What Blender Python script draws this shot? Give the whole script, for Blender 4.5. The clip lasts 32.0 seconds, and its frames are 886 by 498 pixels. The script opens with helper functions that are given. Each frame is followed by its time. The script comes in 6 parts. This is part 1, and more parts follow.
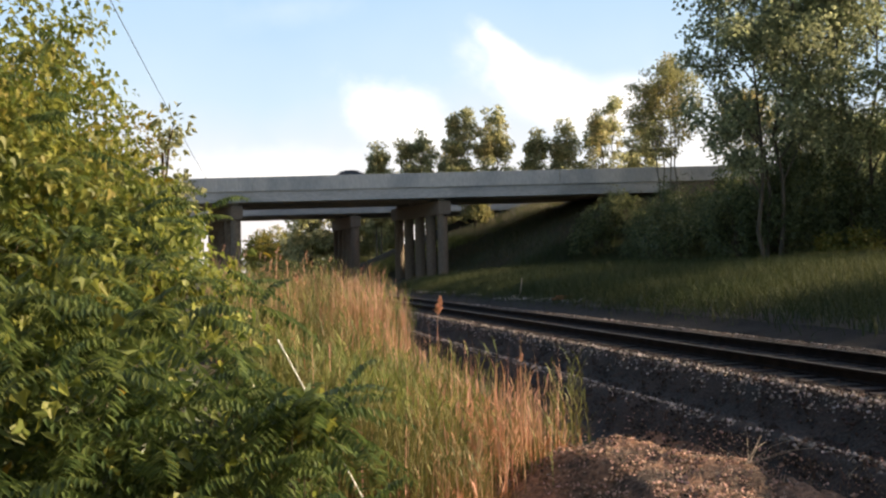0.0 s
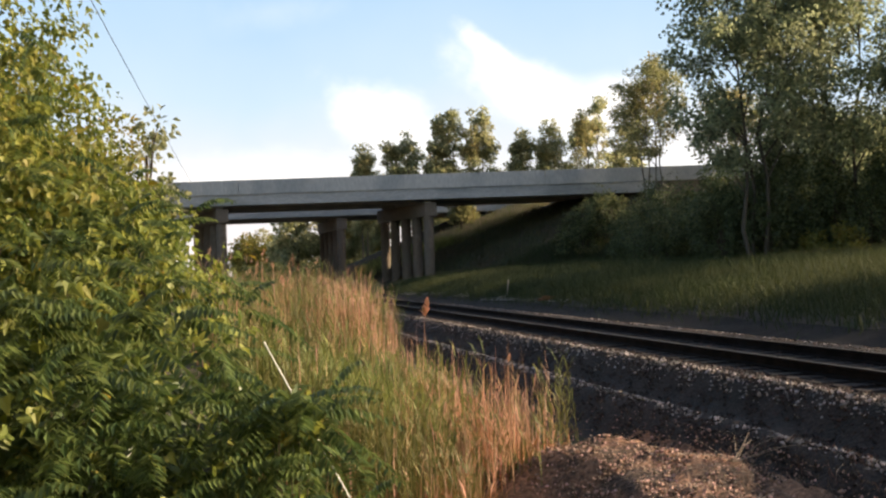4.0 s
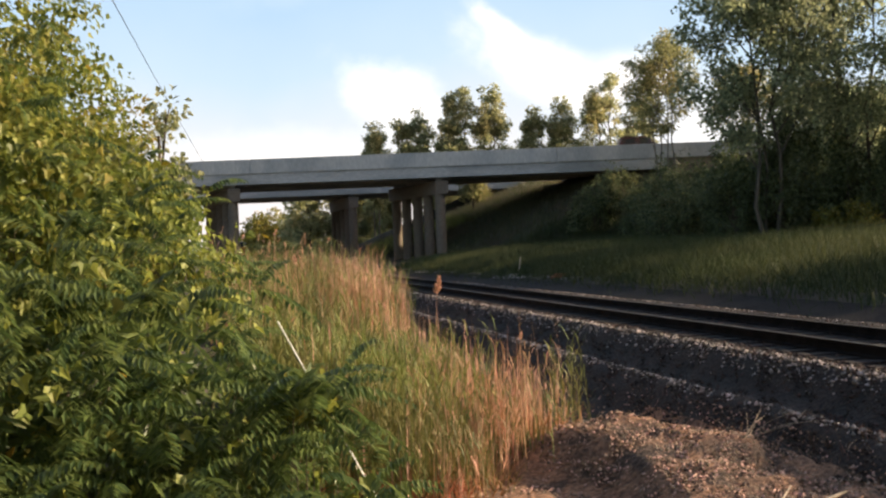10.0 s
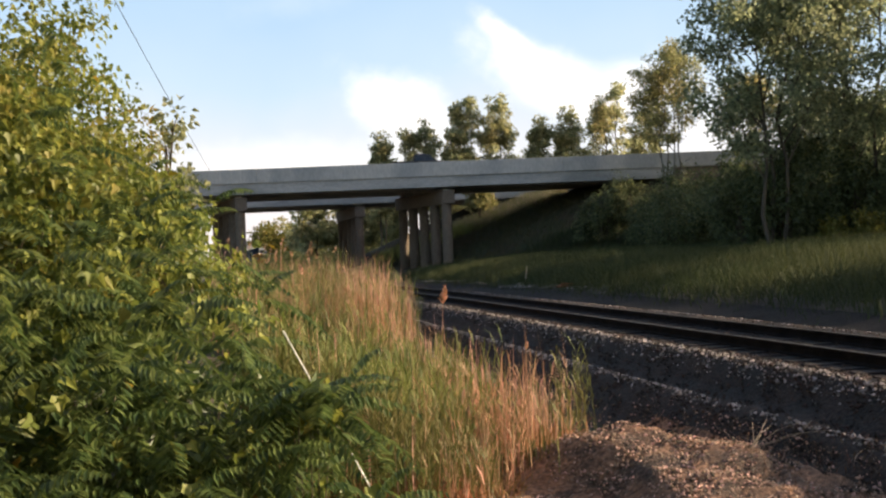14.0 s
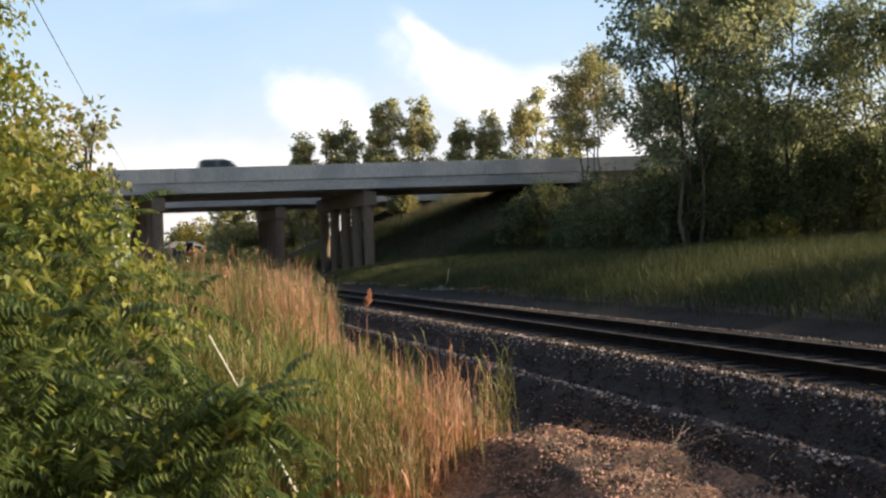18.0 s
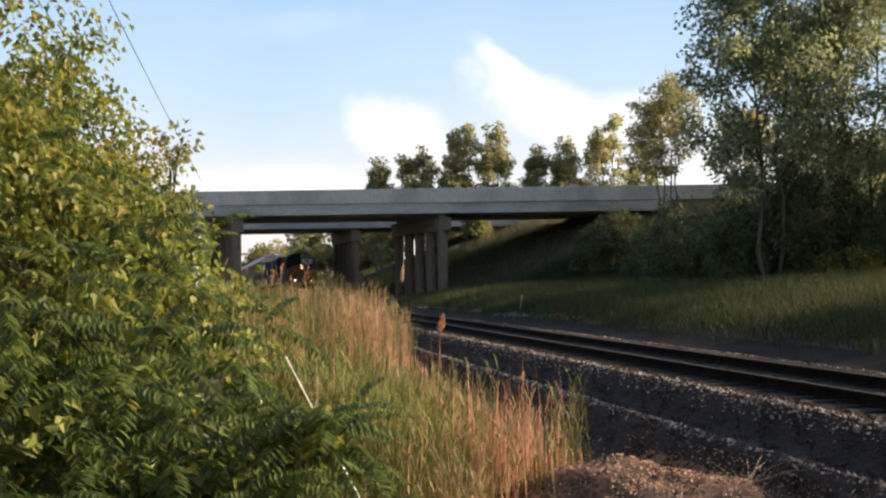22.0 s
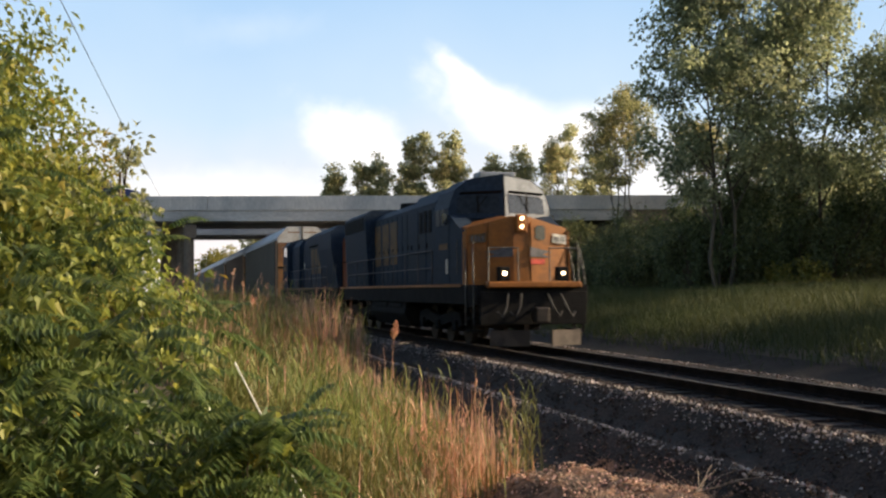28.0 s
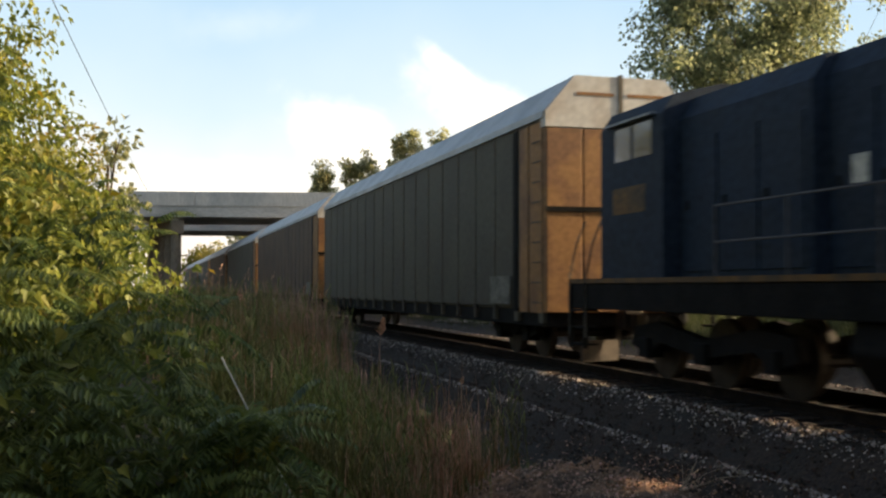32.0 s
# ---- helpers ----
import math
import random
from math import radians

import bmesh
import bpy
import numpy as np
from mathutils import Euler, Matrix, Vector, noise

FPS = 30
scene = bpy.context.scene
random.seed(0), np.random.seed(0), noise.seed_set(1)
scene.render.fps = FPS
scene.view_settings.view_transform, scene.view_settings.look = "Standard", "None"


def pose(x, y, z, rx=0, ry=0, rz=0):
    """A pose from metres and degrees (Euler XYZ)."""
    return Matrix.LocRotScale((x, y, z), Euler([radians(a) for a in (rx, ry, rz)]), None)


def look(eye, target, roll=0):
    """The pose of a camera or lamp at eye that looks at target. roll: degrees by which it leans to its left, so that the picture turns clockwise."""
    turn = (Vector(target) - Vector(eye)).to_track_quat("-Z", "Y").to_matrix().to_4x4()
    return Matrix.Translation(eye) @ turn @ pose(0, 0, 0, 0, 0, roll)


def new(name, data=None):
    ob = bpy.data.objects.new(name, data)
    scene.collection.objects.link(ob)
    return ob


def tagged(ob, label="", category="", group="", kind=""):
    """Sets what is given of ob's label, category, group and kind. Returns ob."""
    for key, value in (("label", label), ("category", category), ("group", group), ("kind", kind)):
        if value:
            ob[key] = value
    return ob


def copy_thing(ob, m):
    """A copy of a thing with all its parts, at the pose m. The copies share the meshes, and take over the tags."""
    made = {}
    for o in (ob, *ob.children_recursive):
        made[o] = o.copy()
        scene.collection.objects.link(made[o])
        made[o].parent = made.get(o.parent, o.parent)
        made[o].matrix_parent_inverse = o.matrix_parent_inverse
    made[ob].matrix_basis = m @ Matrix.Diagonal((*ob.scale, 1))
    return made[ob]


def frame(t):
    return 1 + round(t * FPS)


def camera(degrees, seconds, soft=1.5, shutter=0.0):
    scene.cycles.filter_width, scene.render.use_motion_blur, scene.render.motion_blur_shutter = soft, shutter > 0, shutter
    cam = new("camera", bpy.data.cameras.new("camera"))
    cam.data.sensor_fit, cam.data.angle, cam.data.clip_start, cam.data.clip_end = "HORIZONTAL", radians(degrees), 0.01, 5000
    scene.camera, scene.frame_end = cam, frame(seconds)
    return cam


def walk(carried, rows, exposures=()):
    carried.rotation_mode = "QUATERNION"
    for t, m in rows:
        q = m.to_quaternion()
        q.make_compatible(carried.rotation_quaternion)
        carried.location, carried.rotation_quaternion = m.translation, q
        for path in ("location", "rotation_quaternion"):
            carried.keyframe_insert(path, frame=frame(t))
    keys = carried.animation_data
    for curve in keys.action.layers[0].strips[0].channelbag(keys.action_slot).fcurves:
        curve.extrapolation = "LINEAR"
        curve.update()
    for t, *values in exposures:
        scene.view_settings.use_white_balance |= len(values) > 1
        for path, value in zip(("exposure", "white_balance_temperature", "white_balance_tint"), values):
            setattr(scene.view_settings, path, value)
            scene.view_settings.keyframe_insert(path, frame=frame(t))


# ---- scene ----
# Camera: hand-held beside the track, eye 1.49 m above the rails.
# Rows: seconds, x, y, z, yaw to the right, pitch up, lean to the right (degrees).
cam = camera(45.0, 32.0, soft=2.3, shutter=0.4)
PATH = [
    (0, 0.022, 0.055, 1.476, 0.00, 0.99, 1.41),
    (0.5, 0.024, 0.051, 1.491, 0.15, 1.02, 1.45),
    (1, 0.022, 0.057, 1.481, 0.24, 1.23, 1.45),
    (1.5, 0.032, 0.066, 1.477, 0.47, 1.05, 1.33),
    (2, 0.026, 0.068, 1.474, 0.78, 1.17, 1.50),
    (2.5, 0.024, 0.056, 1.478, 0.88, 1.17, 1.60),
    (3, 0.023, 0.064, 1.480, 0.81, 1.06, 1.55),
    (3.5, 0.026, 0.083, 1.465, 0.75, 1.12, 1.87),
    (5.5, 0.015, 0.028, 1.482, 0.68, 0.70, 2.05),
    (6, 0.017, 0.024, 1.486, 0.09, 0.88, 2.15),
    (6.5, 0.023, 0.034, 1.477, 0.62, 0.82, 2.15),
    (7, 0.019, 0.031, 1.484, 0.44, 0.92, 2.25),
    (7.5, 0.023, 0.027, 1.481, 0.80, 0.76, 2.12),
    (8, 0.011, 0.040, 1.488, 0.93, 0.65, 2.23),
    (8.5, 0.011, 0.041, 1.479, 0.97, -0.01, 1.87),
    (9, 0.015, 0.033, 1.476, 0.28, -0.66, 1.88),
    (9.5, 0.020, 0.040, 1.476, -0.14, -0.01, 2.11),
    (10, 0.023, 0.043, 1.473, 0.06, -0.10, 2.24),
    (10.5, 0.018, 0.043, 1.480, 0.32, 0.06, 2.43),
    (11, 0.019, 0.034, 1.475, 0.12, -0.04, 2.00),
    (11.5, 0.019, 0.023, 1.475, -0.58, -0.01, 2.20),
    (12, 0.022, 0.028, 1.475, -0.72, -0.14, 2.25),
    (12.5, 0.022, 0.045, 1.473, 0.11, 0.19, 2.25),
    (13, 0.026, 0.027, 1.479, -0.27, 0.25, 2.20),
    (13.5, 0.031, 0.025, 1.478, -0.30, 0.41, 2.29),
    (15.5, 0.037, -0.025, 1.494, 0.11, 0.25, 1.58),
    (16, 0.032, -0.038, 1.497, 0.38, 0.08, 1.30),
    (16.5, 0.023, -0.043, 1.497, 0.70, 0.20, 0.84),
    (17, 0.019, -0.049, 1.497, 0.99, 0.35, 0.72),
    (17.5, 0.011, -0.054, 1.500, 1.17, -0.04, 0.35),
    (18, -0.025, -0.006, 1.503, 3.96, 0.36, 1.92),
    (18.5, -0.028, 0.000, 1.498, 4.05, 0.50, 0.81),
    (19, -0.007, -0.008, 1.500, 4.47, 0.17, -0.01),
    (19.5, -0.003, -0.029, 1.501, 3.85, 0.73, 0.58),
    (20, -0.012, -0.079, 1.506, 1.41, 0.80, 0.35),
    (20.5, -0.033, -0.071, 1.509, -0.11, 1.80, 0.80),
    (21, -0.043, -0.068, 1.513, -0.41, 1.54, 0.88),
    (21.5, -0.039, -0.081, 1.506, 0.14, 1.78, 0.74),
    (22, -0.036, -0.064, 1.512, 0.05, 1.80, 0.81),
    (22.5, -0.043, -0.059, 1.506, -0.11, 1.61, 0.71),
    (23, -0.041, -0.039, 1.504, -0.20, 1.63, 0.45),
    (23.5, -0.037, -0.039, 1.502, -0.26, 1.61, 0.32),
    (24, -0.039, -0.033, 1.498, 0.04, 1.63, 0.29),
    (24.5, -0.036, -0.038, 1.501, 0.31, 1.50, 0.21),
    (25, -0.036, -0.018, 1.498, 0.61, 1.63, 0.07),
    (25.5, -0.035, -0.025, 1.496, 1.03, 1.69, 0.25),
    (27.5, -0.021, 0.003, 1.496, 1.64, 1.71, 0.55),
    (28, -0.018, -0.002, 1.500, 2.46, 2.20, 0.34),
    (28.5, -0.020, 0.004, 1.497, 2.51, 2.40, 0.19),
    (29, -0.021, 0.011, 1.495, 3.16, 2.58, -0.03),
    (29.5, 0.006, -0.081, 1.494, 3.54, 2.30, 0.02),
    (30, -0.009, -0.052, 1.496, 3.42, 2.00, 0.07),
    (30.5, -0.015, -0.011, 1.494, 3.36, 1.76, 0.44),
    (31, -0.013, 0.003, 1.489, 3.29, 1.89, 0.51),
    (31.5, -0.009, -0.034, 1.491, 3.20, 2.00, 0.21),
    (32, -0.018, -0.024, 1.487, 3.11, 2.09, -0.14),
]


def held(x, y, z, yaw, pitch, lean):
    return pose(x, y, z, 90 + pitch, 0, -yaw) @ pose(0, 0, 0, 0, 0, -lean)


walk(cam, [(r[0], held(*r[1:])) for r in PATH],
     exposures=[(0, 0.80, 6950, 10), (28.4, 0.73, 6850, 10), (29.6, 0.80, 7200, 10), (30.6, 0.90, 7600, 8), (32, 0.92, 7700, 8)])

# ---- light: low morning sun from the right, clear sky ----
SUN_AZ, SUN_EL = 84.0, 20.5
world = bpy.data.worlds.new("sky")
world.use_nodes = True
scene.world = world
wn = world.node_tree.nodes
sky = wn.new("ShaderNodeTexSky")
sky.sky_type = "NISHITA"
sky.sun_disc = False
sky.sun_elevation, sky.sun_rotation = radians(SUN_EL), radians(SUN_AZ)
sky.air_density, sky.dust_density, sky.ozone_density = 1.0, 2.2, 1.5
wn["Background"].inputs["Strength"].default_value = 0.118
world.node_tree.links.new(sky.outputs[0], wn["Background"].inputs["Color"])
sun = new("sun", bpy.data.lights.new("sun", "SUN"))
sun.data.energy, sun.data.angle, sun.data.color = 5.0, radians(0.6), (1.0, 0.83, 0.6)
_a, _e = radians(SUN_AZ), radians(SUN_EL)
SUN_DIR = Vector((math.sin(_a) * math.cos(_e), math.cos(_a) * math.cos(_e), math.sin(_e)))
sun.matrix_world = look(SUN_DIR * 300, (0, 0, 0))

# ---- materials ----


def mat(name, base, rough=0.7, metal=0.0, vary=0.25, scale=8.0, fine=60.0, bump=0.0, spec=0.4,
        second=None, mix=(0.45, 0.6), stretch=(1, 1, 1), per="", translucent=0.0, glow=0.0, coat=0.0):
    """Procedural surface: two scales of variation, an optional second colour in patches, fine relief."""
    m = bpy.data.materials.new(name)
    m.use_nodes = True
    nt = m.node_tree
    n, l = nt.nodes, nt.links
    b = n["Principled BSDF"]
    b.inputs["Roughness"].default_value = rough
    b.inputs["Metallic"].default_value = metal
    b.inputs["Specular IOR Level"].default_value = spec
    if coat:
        b.inputs["Coat Weight"].default_value = coat
    co = n.new("ShaderNodeTexCoord")
    mp = n.new("ShaderNodeMapping")
    mp.inputs["Scale"].default_value = stretch
    l.new(co.outputs["Object"], mp.inputs["Vector"])
    big = n.new("ShaderNodeTexNoise")
    big.inputs["Scale"].default_value, big.inputs["Detail"].default_value = scale, 5
    sm = n.new("ShaderNodeTexNoise")
    sm.inputs["Scale"].default_value, sm.inputs["Detail"].default_value = fine, 4
    l.new(mp.outputs[0], big.inputs["Vector"])
    l.new(mp.outputs[0], sm.inputs["Vector"])
    col = n.new("ShaderNodeMix")
    col.data_type = "RGBA"
    col.inputs["A"].default_value = (*base, 1)
    col.inputs["B"].default_value = (*(second or [c * 0.6 for c in base]), 1)
    ramp = n.new("ShaderNodeMapRange")
    ramp.inputs["From Min"].default_value, ramp.inputs["From Max"].default_value = mix
    l.new(big.outputs["Fac"], ramp.inputs["Value"])
    l.new(ramp.outputs[0], col.inputs["Factor"])
    hsv = n.new("ShaderNodeHueSaturation")
    l.new(col.outputs["Result"], hsv.inputs["Color"])
    val = n.new("ShaderNodeMapRange")
    val.inputs["To Min"].default_value, val.inputs["To Max"].default_value = 1 - vary, 1 + vary
    val.inputs["From Min"].default_value, val.inputs["From Max"].default_value = 0.3, 0.7
    if per:
        if per == "island":
            g = n.new("ShaderNodeNewGeometry")
            rnd = g.outputs["Random Per Island"]
        else:
            g = n.new("ShaderNodeObjectInfo")
            rnd = g.outputs["Random"]
        add = n.new("ShaderNodeMath")
        add.operation = "MULTIPLY_ADD"
        l.new(rnd, add.inputs[0])
        add.inputs[1].default_value, add.inputs[2].default_value = 0.4, 0.3
        l.new(add.outputs[0], val.inputs["Value"])
        hue = n.new("ShaderNodeMath")
        hue.operation = "MULTIPLY_ADD"
        l.new(rnd, hue.inputs[0])
        hue.inputs[1].default_value, hue.inputs[2].default_value = -0.05, 0.522
        l.new(hue.outputs[0], hsv.inputs["Hue"])
    else:
        l.new(sm.outputs["Fac"], val.inputs["Value"])
    l.new(val.outputs[0], hsv.inputs["Value"])
    l.new(hsv.outputs[0], b.inputs["Base Color"])
    if bump:
        bp = n.new("ShaderNodeBump")
        bp.inputs["Strength"].default_value, bp.inputs["Distance"].default_value = 0.6, bump
        l.new(sm.outputs["Fac"], bp.inputs["Height"])
        l.new(bp.outputs[0], b.inputs["Normal"])
    if glow:
        b.inputs["Emission Color"].default_value = (1.0, 0.72, 0.42, 1)
        b.inputs["Emission Strength"].default_value = glow
    if translucent:
        tr = n.new("ShaderNodeBsdfTranslucent")
        mx = n.new("ShaderNodeMixShader")
        mx.inputs[0].default_value = translucent
        l.new(hsv.outputs[0], tr.inputs["Color"])
        l.new(b.outputs[0], mx.inputs[1])
        l.new(tr.outputs[0], mx.inputs[2])
        l.new(mx.outputs[0], n["Material Output"].inputs["Surface"])
    return m


SOIL = mat("soil", (0.07, 0.052, 0.034), 0.95, vary=0.4, scale=0.5, fine=9, bump=0.05, second=(0.045, 0.05, 0.022))
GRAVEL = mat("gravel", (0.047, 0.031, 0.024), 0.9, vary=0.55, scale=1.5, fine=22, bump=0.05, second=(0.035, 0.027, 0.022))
OILY_SHADED = mat("oily_and_shaded_ballast", (0.03, 0.023, 0.019), 0.9, vary=0.5, scale=1.2, fine=22, bump=0.05, second=(0.02, 0.016, 0.013), spec=0.2)
# Ballast in two tones: pale for sunlit crests, dark for shaded flanks.
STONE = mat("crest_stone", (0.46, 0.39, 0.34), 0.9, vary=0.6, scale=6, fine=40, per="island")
SHADED_STONE = mat("shaded_stone", (0.075, 0.05, 0.038), 0.9, vary=0.6, scale=6, fine=40, per="island")
DIRT = mat("gravelly_dirt", (0.30, 0.16, 0.095), 0.95, vary=0.6, scale=1.6, fine=16, bump=0.08, second=(0.095, 0.06, 0.042))
CONCRETE = mat("concrete", (0.61, 0.57, 0.535), 0.85, vary=0.12, scale=0.35, fine=6, bump=0.004, second=(0.45, 0.44, 0.43), stretch=(1, 1, 0.35))
GIRDER = mat("weathered_girder", (0.52, 0.49, 0.47), 0.75, vary=0.15, scale=0.4, fine=7, second=(0.34, 0.335, 0.33), stretch=(0.4, 1, 1.5))
# Stained pier concrete, darkened further to stand for shade under the decks.
PIER = mat("stained_shaded_pier", (0.20, 0.15, 0.115), 0.9, vary=0.2, scale=0.7, fine=8, bump=0.004, second=(0.19, 0.15, 0.115), stretch=(1, 1, 0.4))
ASPHALT = mat("asphalt", (0.055, 0.055, 0.055), 0.9, vary=0.3, scale=0.6, fine=60)
RAIL = mat("rail_steel", (0.024, 0.017, 0.014), 0.85, 0.1, vary=0.3, scale=3, fine=30, spec=0.08)
SHINE = mat("worn_rail_head", (0.06, 0.052, 0.047), 0.6, 0.1, vary=0.1, scale=2, fine=20)
TIE = mat("creosoted_tie", (0.03, 0.021, 0.016), 0.9, vary=0.4, scale=3, fine=30, bump=0.01, stretch=(1, 8, 1), per="object")
BARK = mat("bark", (0.12, 0.095, 0.07), 0.95, vary=0.35, scale=2, fine=18, bump=0.02, stretch=(2, 2, 0.4))
PALE_BARK = mat("pale_bark", (0.26, 0.23, 0.19), 0.9, vary=0.3, scale=2, fine=18, bump=0.02, stretch=(2, 2, 0.4))
LEAF_DARK = mat("poplar_leaf", (0.29, 0.325, 0.18), 0.45, vary=0.5, scale=0.3, per="island", second=(0.28, 0.30, 0.17), translucent=0.64)
LEAF_MID = mat("tree_leaf", (0.30, 0.315, 0.165), 0.5, vary=0.45, scale=0.3, per="island", second=(0.29, 0.28, 0.13), translucent=0.62)
LEAF_PALE = mat("pale_tree_leaf", (0.30, 0.30, 0.135), 0.5, vary=0.4, scale=0.3, per="island", second=(0.33, 0.29, 0.12), translucent=0.6)
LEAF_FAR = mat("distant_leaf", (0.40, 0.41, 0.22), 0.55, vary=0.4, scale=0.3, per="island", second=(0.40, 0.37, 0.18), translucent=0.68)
LEAF_SHRUB = mat("shrub_leaf", (0.125, 0.15, 0.066), 0.5, vary=0.5, scale=0.3, per="island", second=(0.13, 0.13, 0.05), translucent=0.45)
LEAF_SUN = mat("yellowing_leaf", (0.20, 0.198, 0.042), 0.5, vary=0.45, scale=0.5, per="island", second=(0.28, 0.235, 0.045), translucent=0.45)
SUMAC = mat("sumac_leaf", (0.115, 0.165, 0.05), 0.32, spec=0.5, vary=0.5, scale=0.9, per="island", second=(0.135, 0.17, 0.05), translucent=0.45)
VINE = mat("vine_leaf", (0.225, 0.26, 0.058), 0.5, vary=0.45, scale=1.4, per="island", second=(0.235, 0.225, 0.047), mix=(0.5, 0.62), translucent=0.5)
YELLOW_LEAF = mat("yellow_leaf", (0.38, 0.27, 0.03), 0.5, vary=0.3, per="island", translucent=0.4)
REED_GREEN = mat("reed_green", (0.21, 0.245, 0.07), 0.6, vary=0.45, scale=0.6, per="island", second=(0.17, 0.16, 0.05), translucent=0.3)
REED_TAN = mat("reed_straw", (0.60, 0.38, 0.25), 0.75, vary=0.5, scale=0.5, per="island", second=(0.50, 0.27, 0.15), translucent=0.3)
# Lighter than GRASS, to put the haze over the slope into its colour.
SLOPE_GRASS = mat("rough_slope_grass", (0.085, 0.09, 0.042), 0.75, vary=0.4, scale=0.15, per="island", second=(0.10, 0.085, 0.042), translucent=0.25)
REED_BASE = mat("withered_grass", (0.40, 0.18, 0.075), 0.7, vary=0.5, scale=0.5, per="island", second=(0.15, 0.16, 0.05), translucent=0.25)
GRASS = mat("slope_grass", (0.05, 0.067, 0.021), 0.75, vary=0.35, scale=0.1, per="island", second=(0.075, 0.085, 0.03), translucent=0.35)
DRY = mat("dry_stalk", (0.5, 0.4, 0.29), 0.8, vary=0.3, per="island")
STEM = mat("stem", (0.10, 0.075, 0.045), 0.85, vary=0.3, scale=4)
WHITE_PAINT = mat("white_paint", (0.75, 0.74, 0.70), 0.5, vary=0.08, scale=3)
WIRE = mat("wire", (0.05, 0.05, 0.05), 0.6, vary=0.1)

# ---- mesh helpers ----


def link(name, me, material, parent=None, label="", m=None):
    mats = material if isinstance(material, (list, tuple)) else [material]
    if not me.materials:
        for x in mats:
            me.materials.append(x)
    ob = new(name, me)
    if parent:
        ob.parent = parent
    if m is not None:
        ob.matrix_basis = m
    if label:
        tagged(ob, label)
    return ob


def part(name, bm, material, parent=None, label="", smooth=False):
    """Links a bmesh as one mesh object."""
    me = bpy.data.meshes.new(name)
    bmesh.ops.recalc_face_normals(bm, faces=bm.faces[:])
    bm.to_mesh(me)
    bm.free()
    if smooth:
        me.shade_smooth()
    return link(name, me, material, parent, label)


def data(name, verts, faces, smooth=False):
    me = bpy.data.meshes.new(name)
    me.from_pydata(np.asarray(verts, float).tolist(), [], faces if isinstance(faces, list) else faces.tolist())
    me.update()
    if smooth:
        me.shade_smooth()
    return me


def empty(name, m=None, parent=None):
    ob = new(name)
    ob.empty_display_size = 0.2
    if m is not None:
        ob.matrix_basis = m
    if parent:
        ob.parent = parent
    return ob


def add_box(bm, lo, hi, bevel=0.0, m=None):
    c = [(a + b) / 2 for a, b in zip(lo, hi)]
    s = [abs(b - a) for a, b in zip(lo, hi)]
    mm = Matrix.Translation(c) @ Matrix.Diagonal((*s, 1))
    if m is not None:
        mm = m @ mm
    r = bmesh.ops.create_cube(bm, size=1, matrix=mm)
    if bevel:
        es = list({e for v in r["verts"] for e in v.link_edges})
        bmesh.ops.bevel(bm, geom=es, offset=bevel, segments=2, affect="EDGES", profile=0.5)
    return bm


def box(lo, hi, bevel=0.0):
    return add_box(bmesh.new(), lo, hi, bevel)


def add_cyl(bm, a, b, r, r2=None, n=12, caps=True):
    a, b = Vector(a), Vector(b)
    d = b - a
    m = Matrix.Translation((a + b) / 2) @ d.to_track_quat("Z", "Y").to_matrix().to_4x4()
    bmesh.ops.create_cone(bm, cap_ends=caps, segments=n, radius1=r, radius2=r if r2 is None else r2, depth=d.length, matrix=m)
    return bm


def cyl(a, b, r, r2=None, n=12):
    return add_cyl(bmesh.new(), a, b, r, r2, n)


def add_prism(bm, pts, axis, lo, hi, bevel=0.0):
    """A polygon (two coordinates) pushed along axis 'x', 'y' or 'z' from lo to hi."""
    def put(p, h):
        return {"x": (h, p[0], p[1]), "y": (p[0], h, p[1]), "z": (p[0], p[1], h)}[axis]
    a = [bm.verts.new(put(p, lo)) for p in pts]
    b = [bm.verts.new(put(p, hi)) for p in pts]
    k = len(pts)
    fs = [bm.faces.new(a), bm.faces.new(b[::-1])]
    for i in range(k):
        fs.append(bm.faces.new((a[i], a[(i + 1) % k], b[(i + 1) % k], b[i])))
    if bevel:
        es = list({e for f in fs for e in f.edges})
        bmesh.ops.bevel(bm, geom=es, offset=bevel, segments=2, affect="EDGES", profile=0.5)
    return bm


def prism(pts, axis, lo, hi, bevel=0.0):
    return add_prism(bmesh.new(), pts, axis, lo, hi, bevel)


def tube(points, radii, sides=6):
    """Vertices and quads of a tapered tube along points."""
    pts = np.asarray(points, float)
    k = len(pts)
    tan = np.gradient(pts, axis=0)
    tan /= np.linalg.norm(tan, axis=1)[:, None] + 1e-9
    ref = np.where(np.abs(tan[:, 2:3]) > 0.9, [[1.0, 0, 0]], [[0, 0, 1.0]])
    u = np.cross(tan, ref)
    u /= np.linalg.norm(u, axis=1)[:, None] + 1e-9
    w = np.cross(tan, u)
    an = np.arange(sides) * 2 * np.pi / sides
    ring = u[:, None] * np.cos(an)[None, :, None] + w[:, None] * np.sin(an)[None, :, None]
    v = (pts[:, None] + ring * np.asarray(radii, float)[:, None, None]).reshape(-1, 3)
    i = np.arange(k - 1)[:, None] * sides
    j = np.arange(sides)[None]
    jn = (j + 1) % sides
    f = np.stack([i + j, i + jn, i + sides + jn, i + sides + j], -1).reshape(-1, 4)
    return v, f


def merge(parts):
    vs, fs, k = [], [], 0
    for v, f in parts:
        vs.append(v)
        fs.append(f + k)
        k += len(v)
    return np.concatenate(vs), np.concatenate(fs)


def unit(a):
    return a / (np.linalg.norm(a, axis=-1, keepdims=True) + 1e-9)


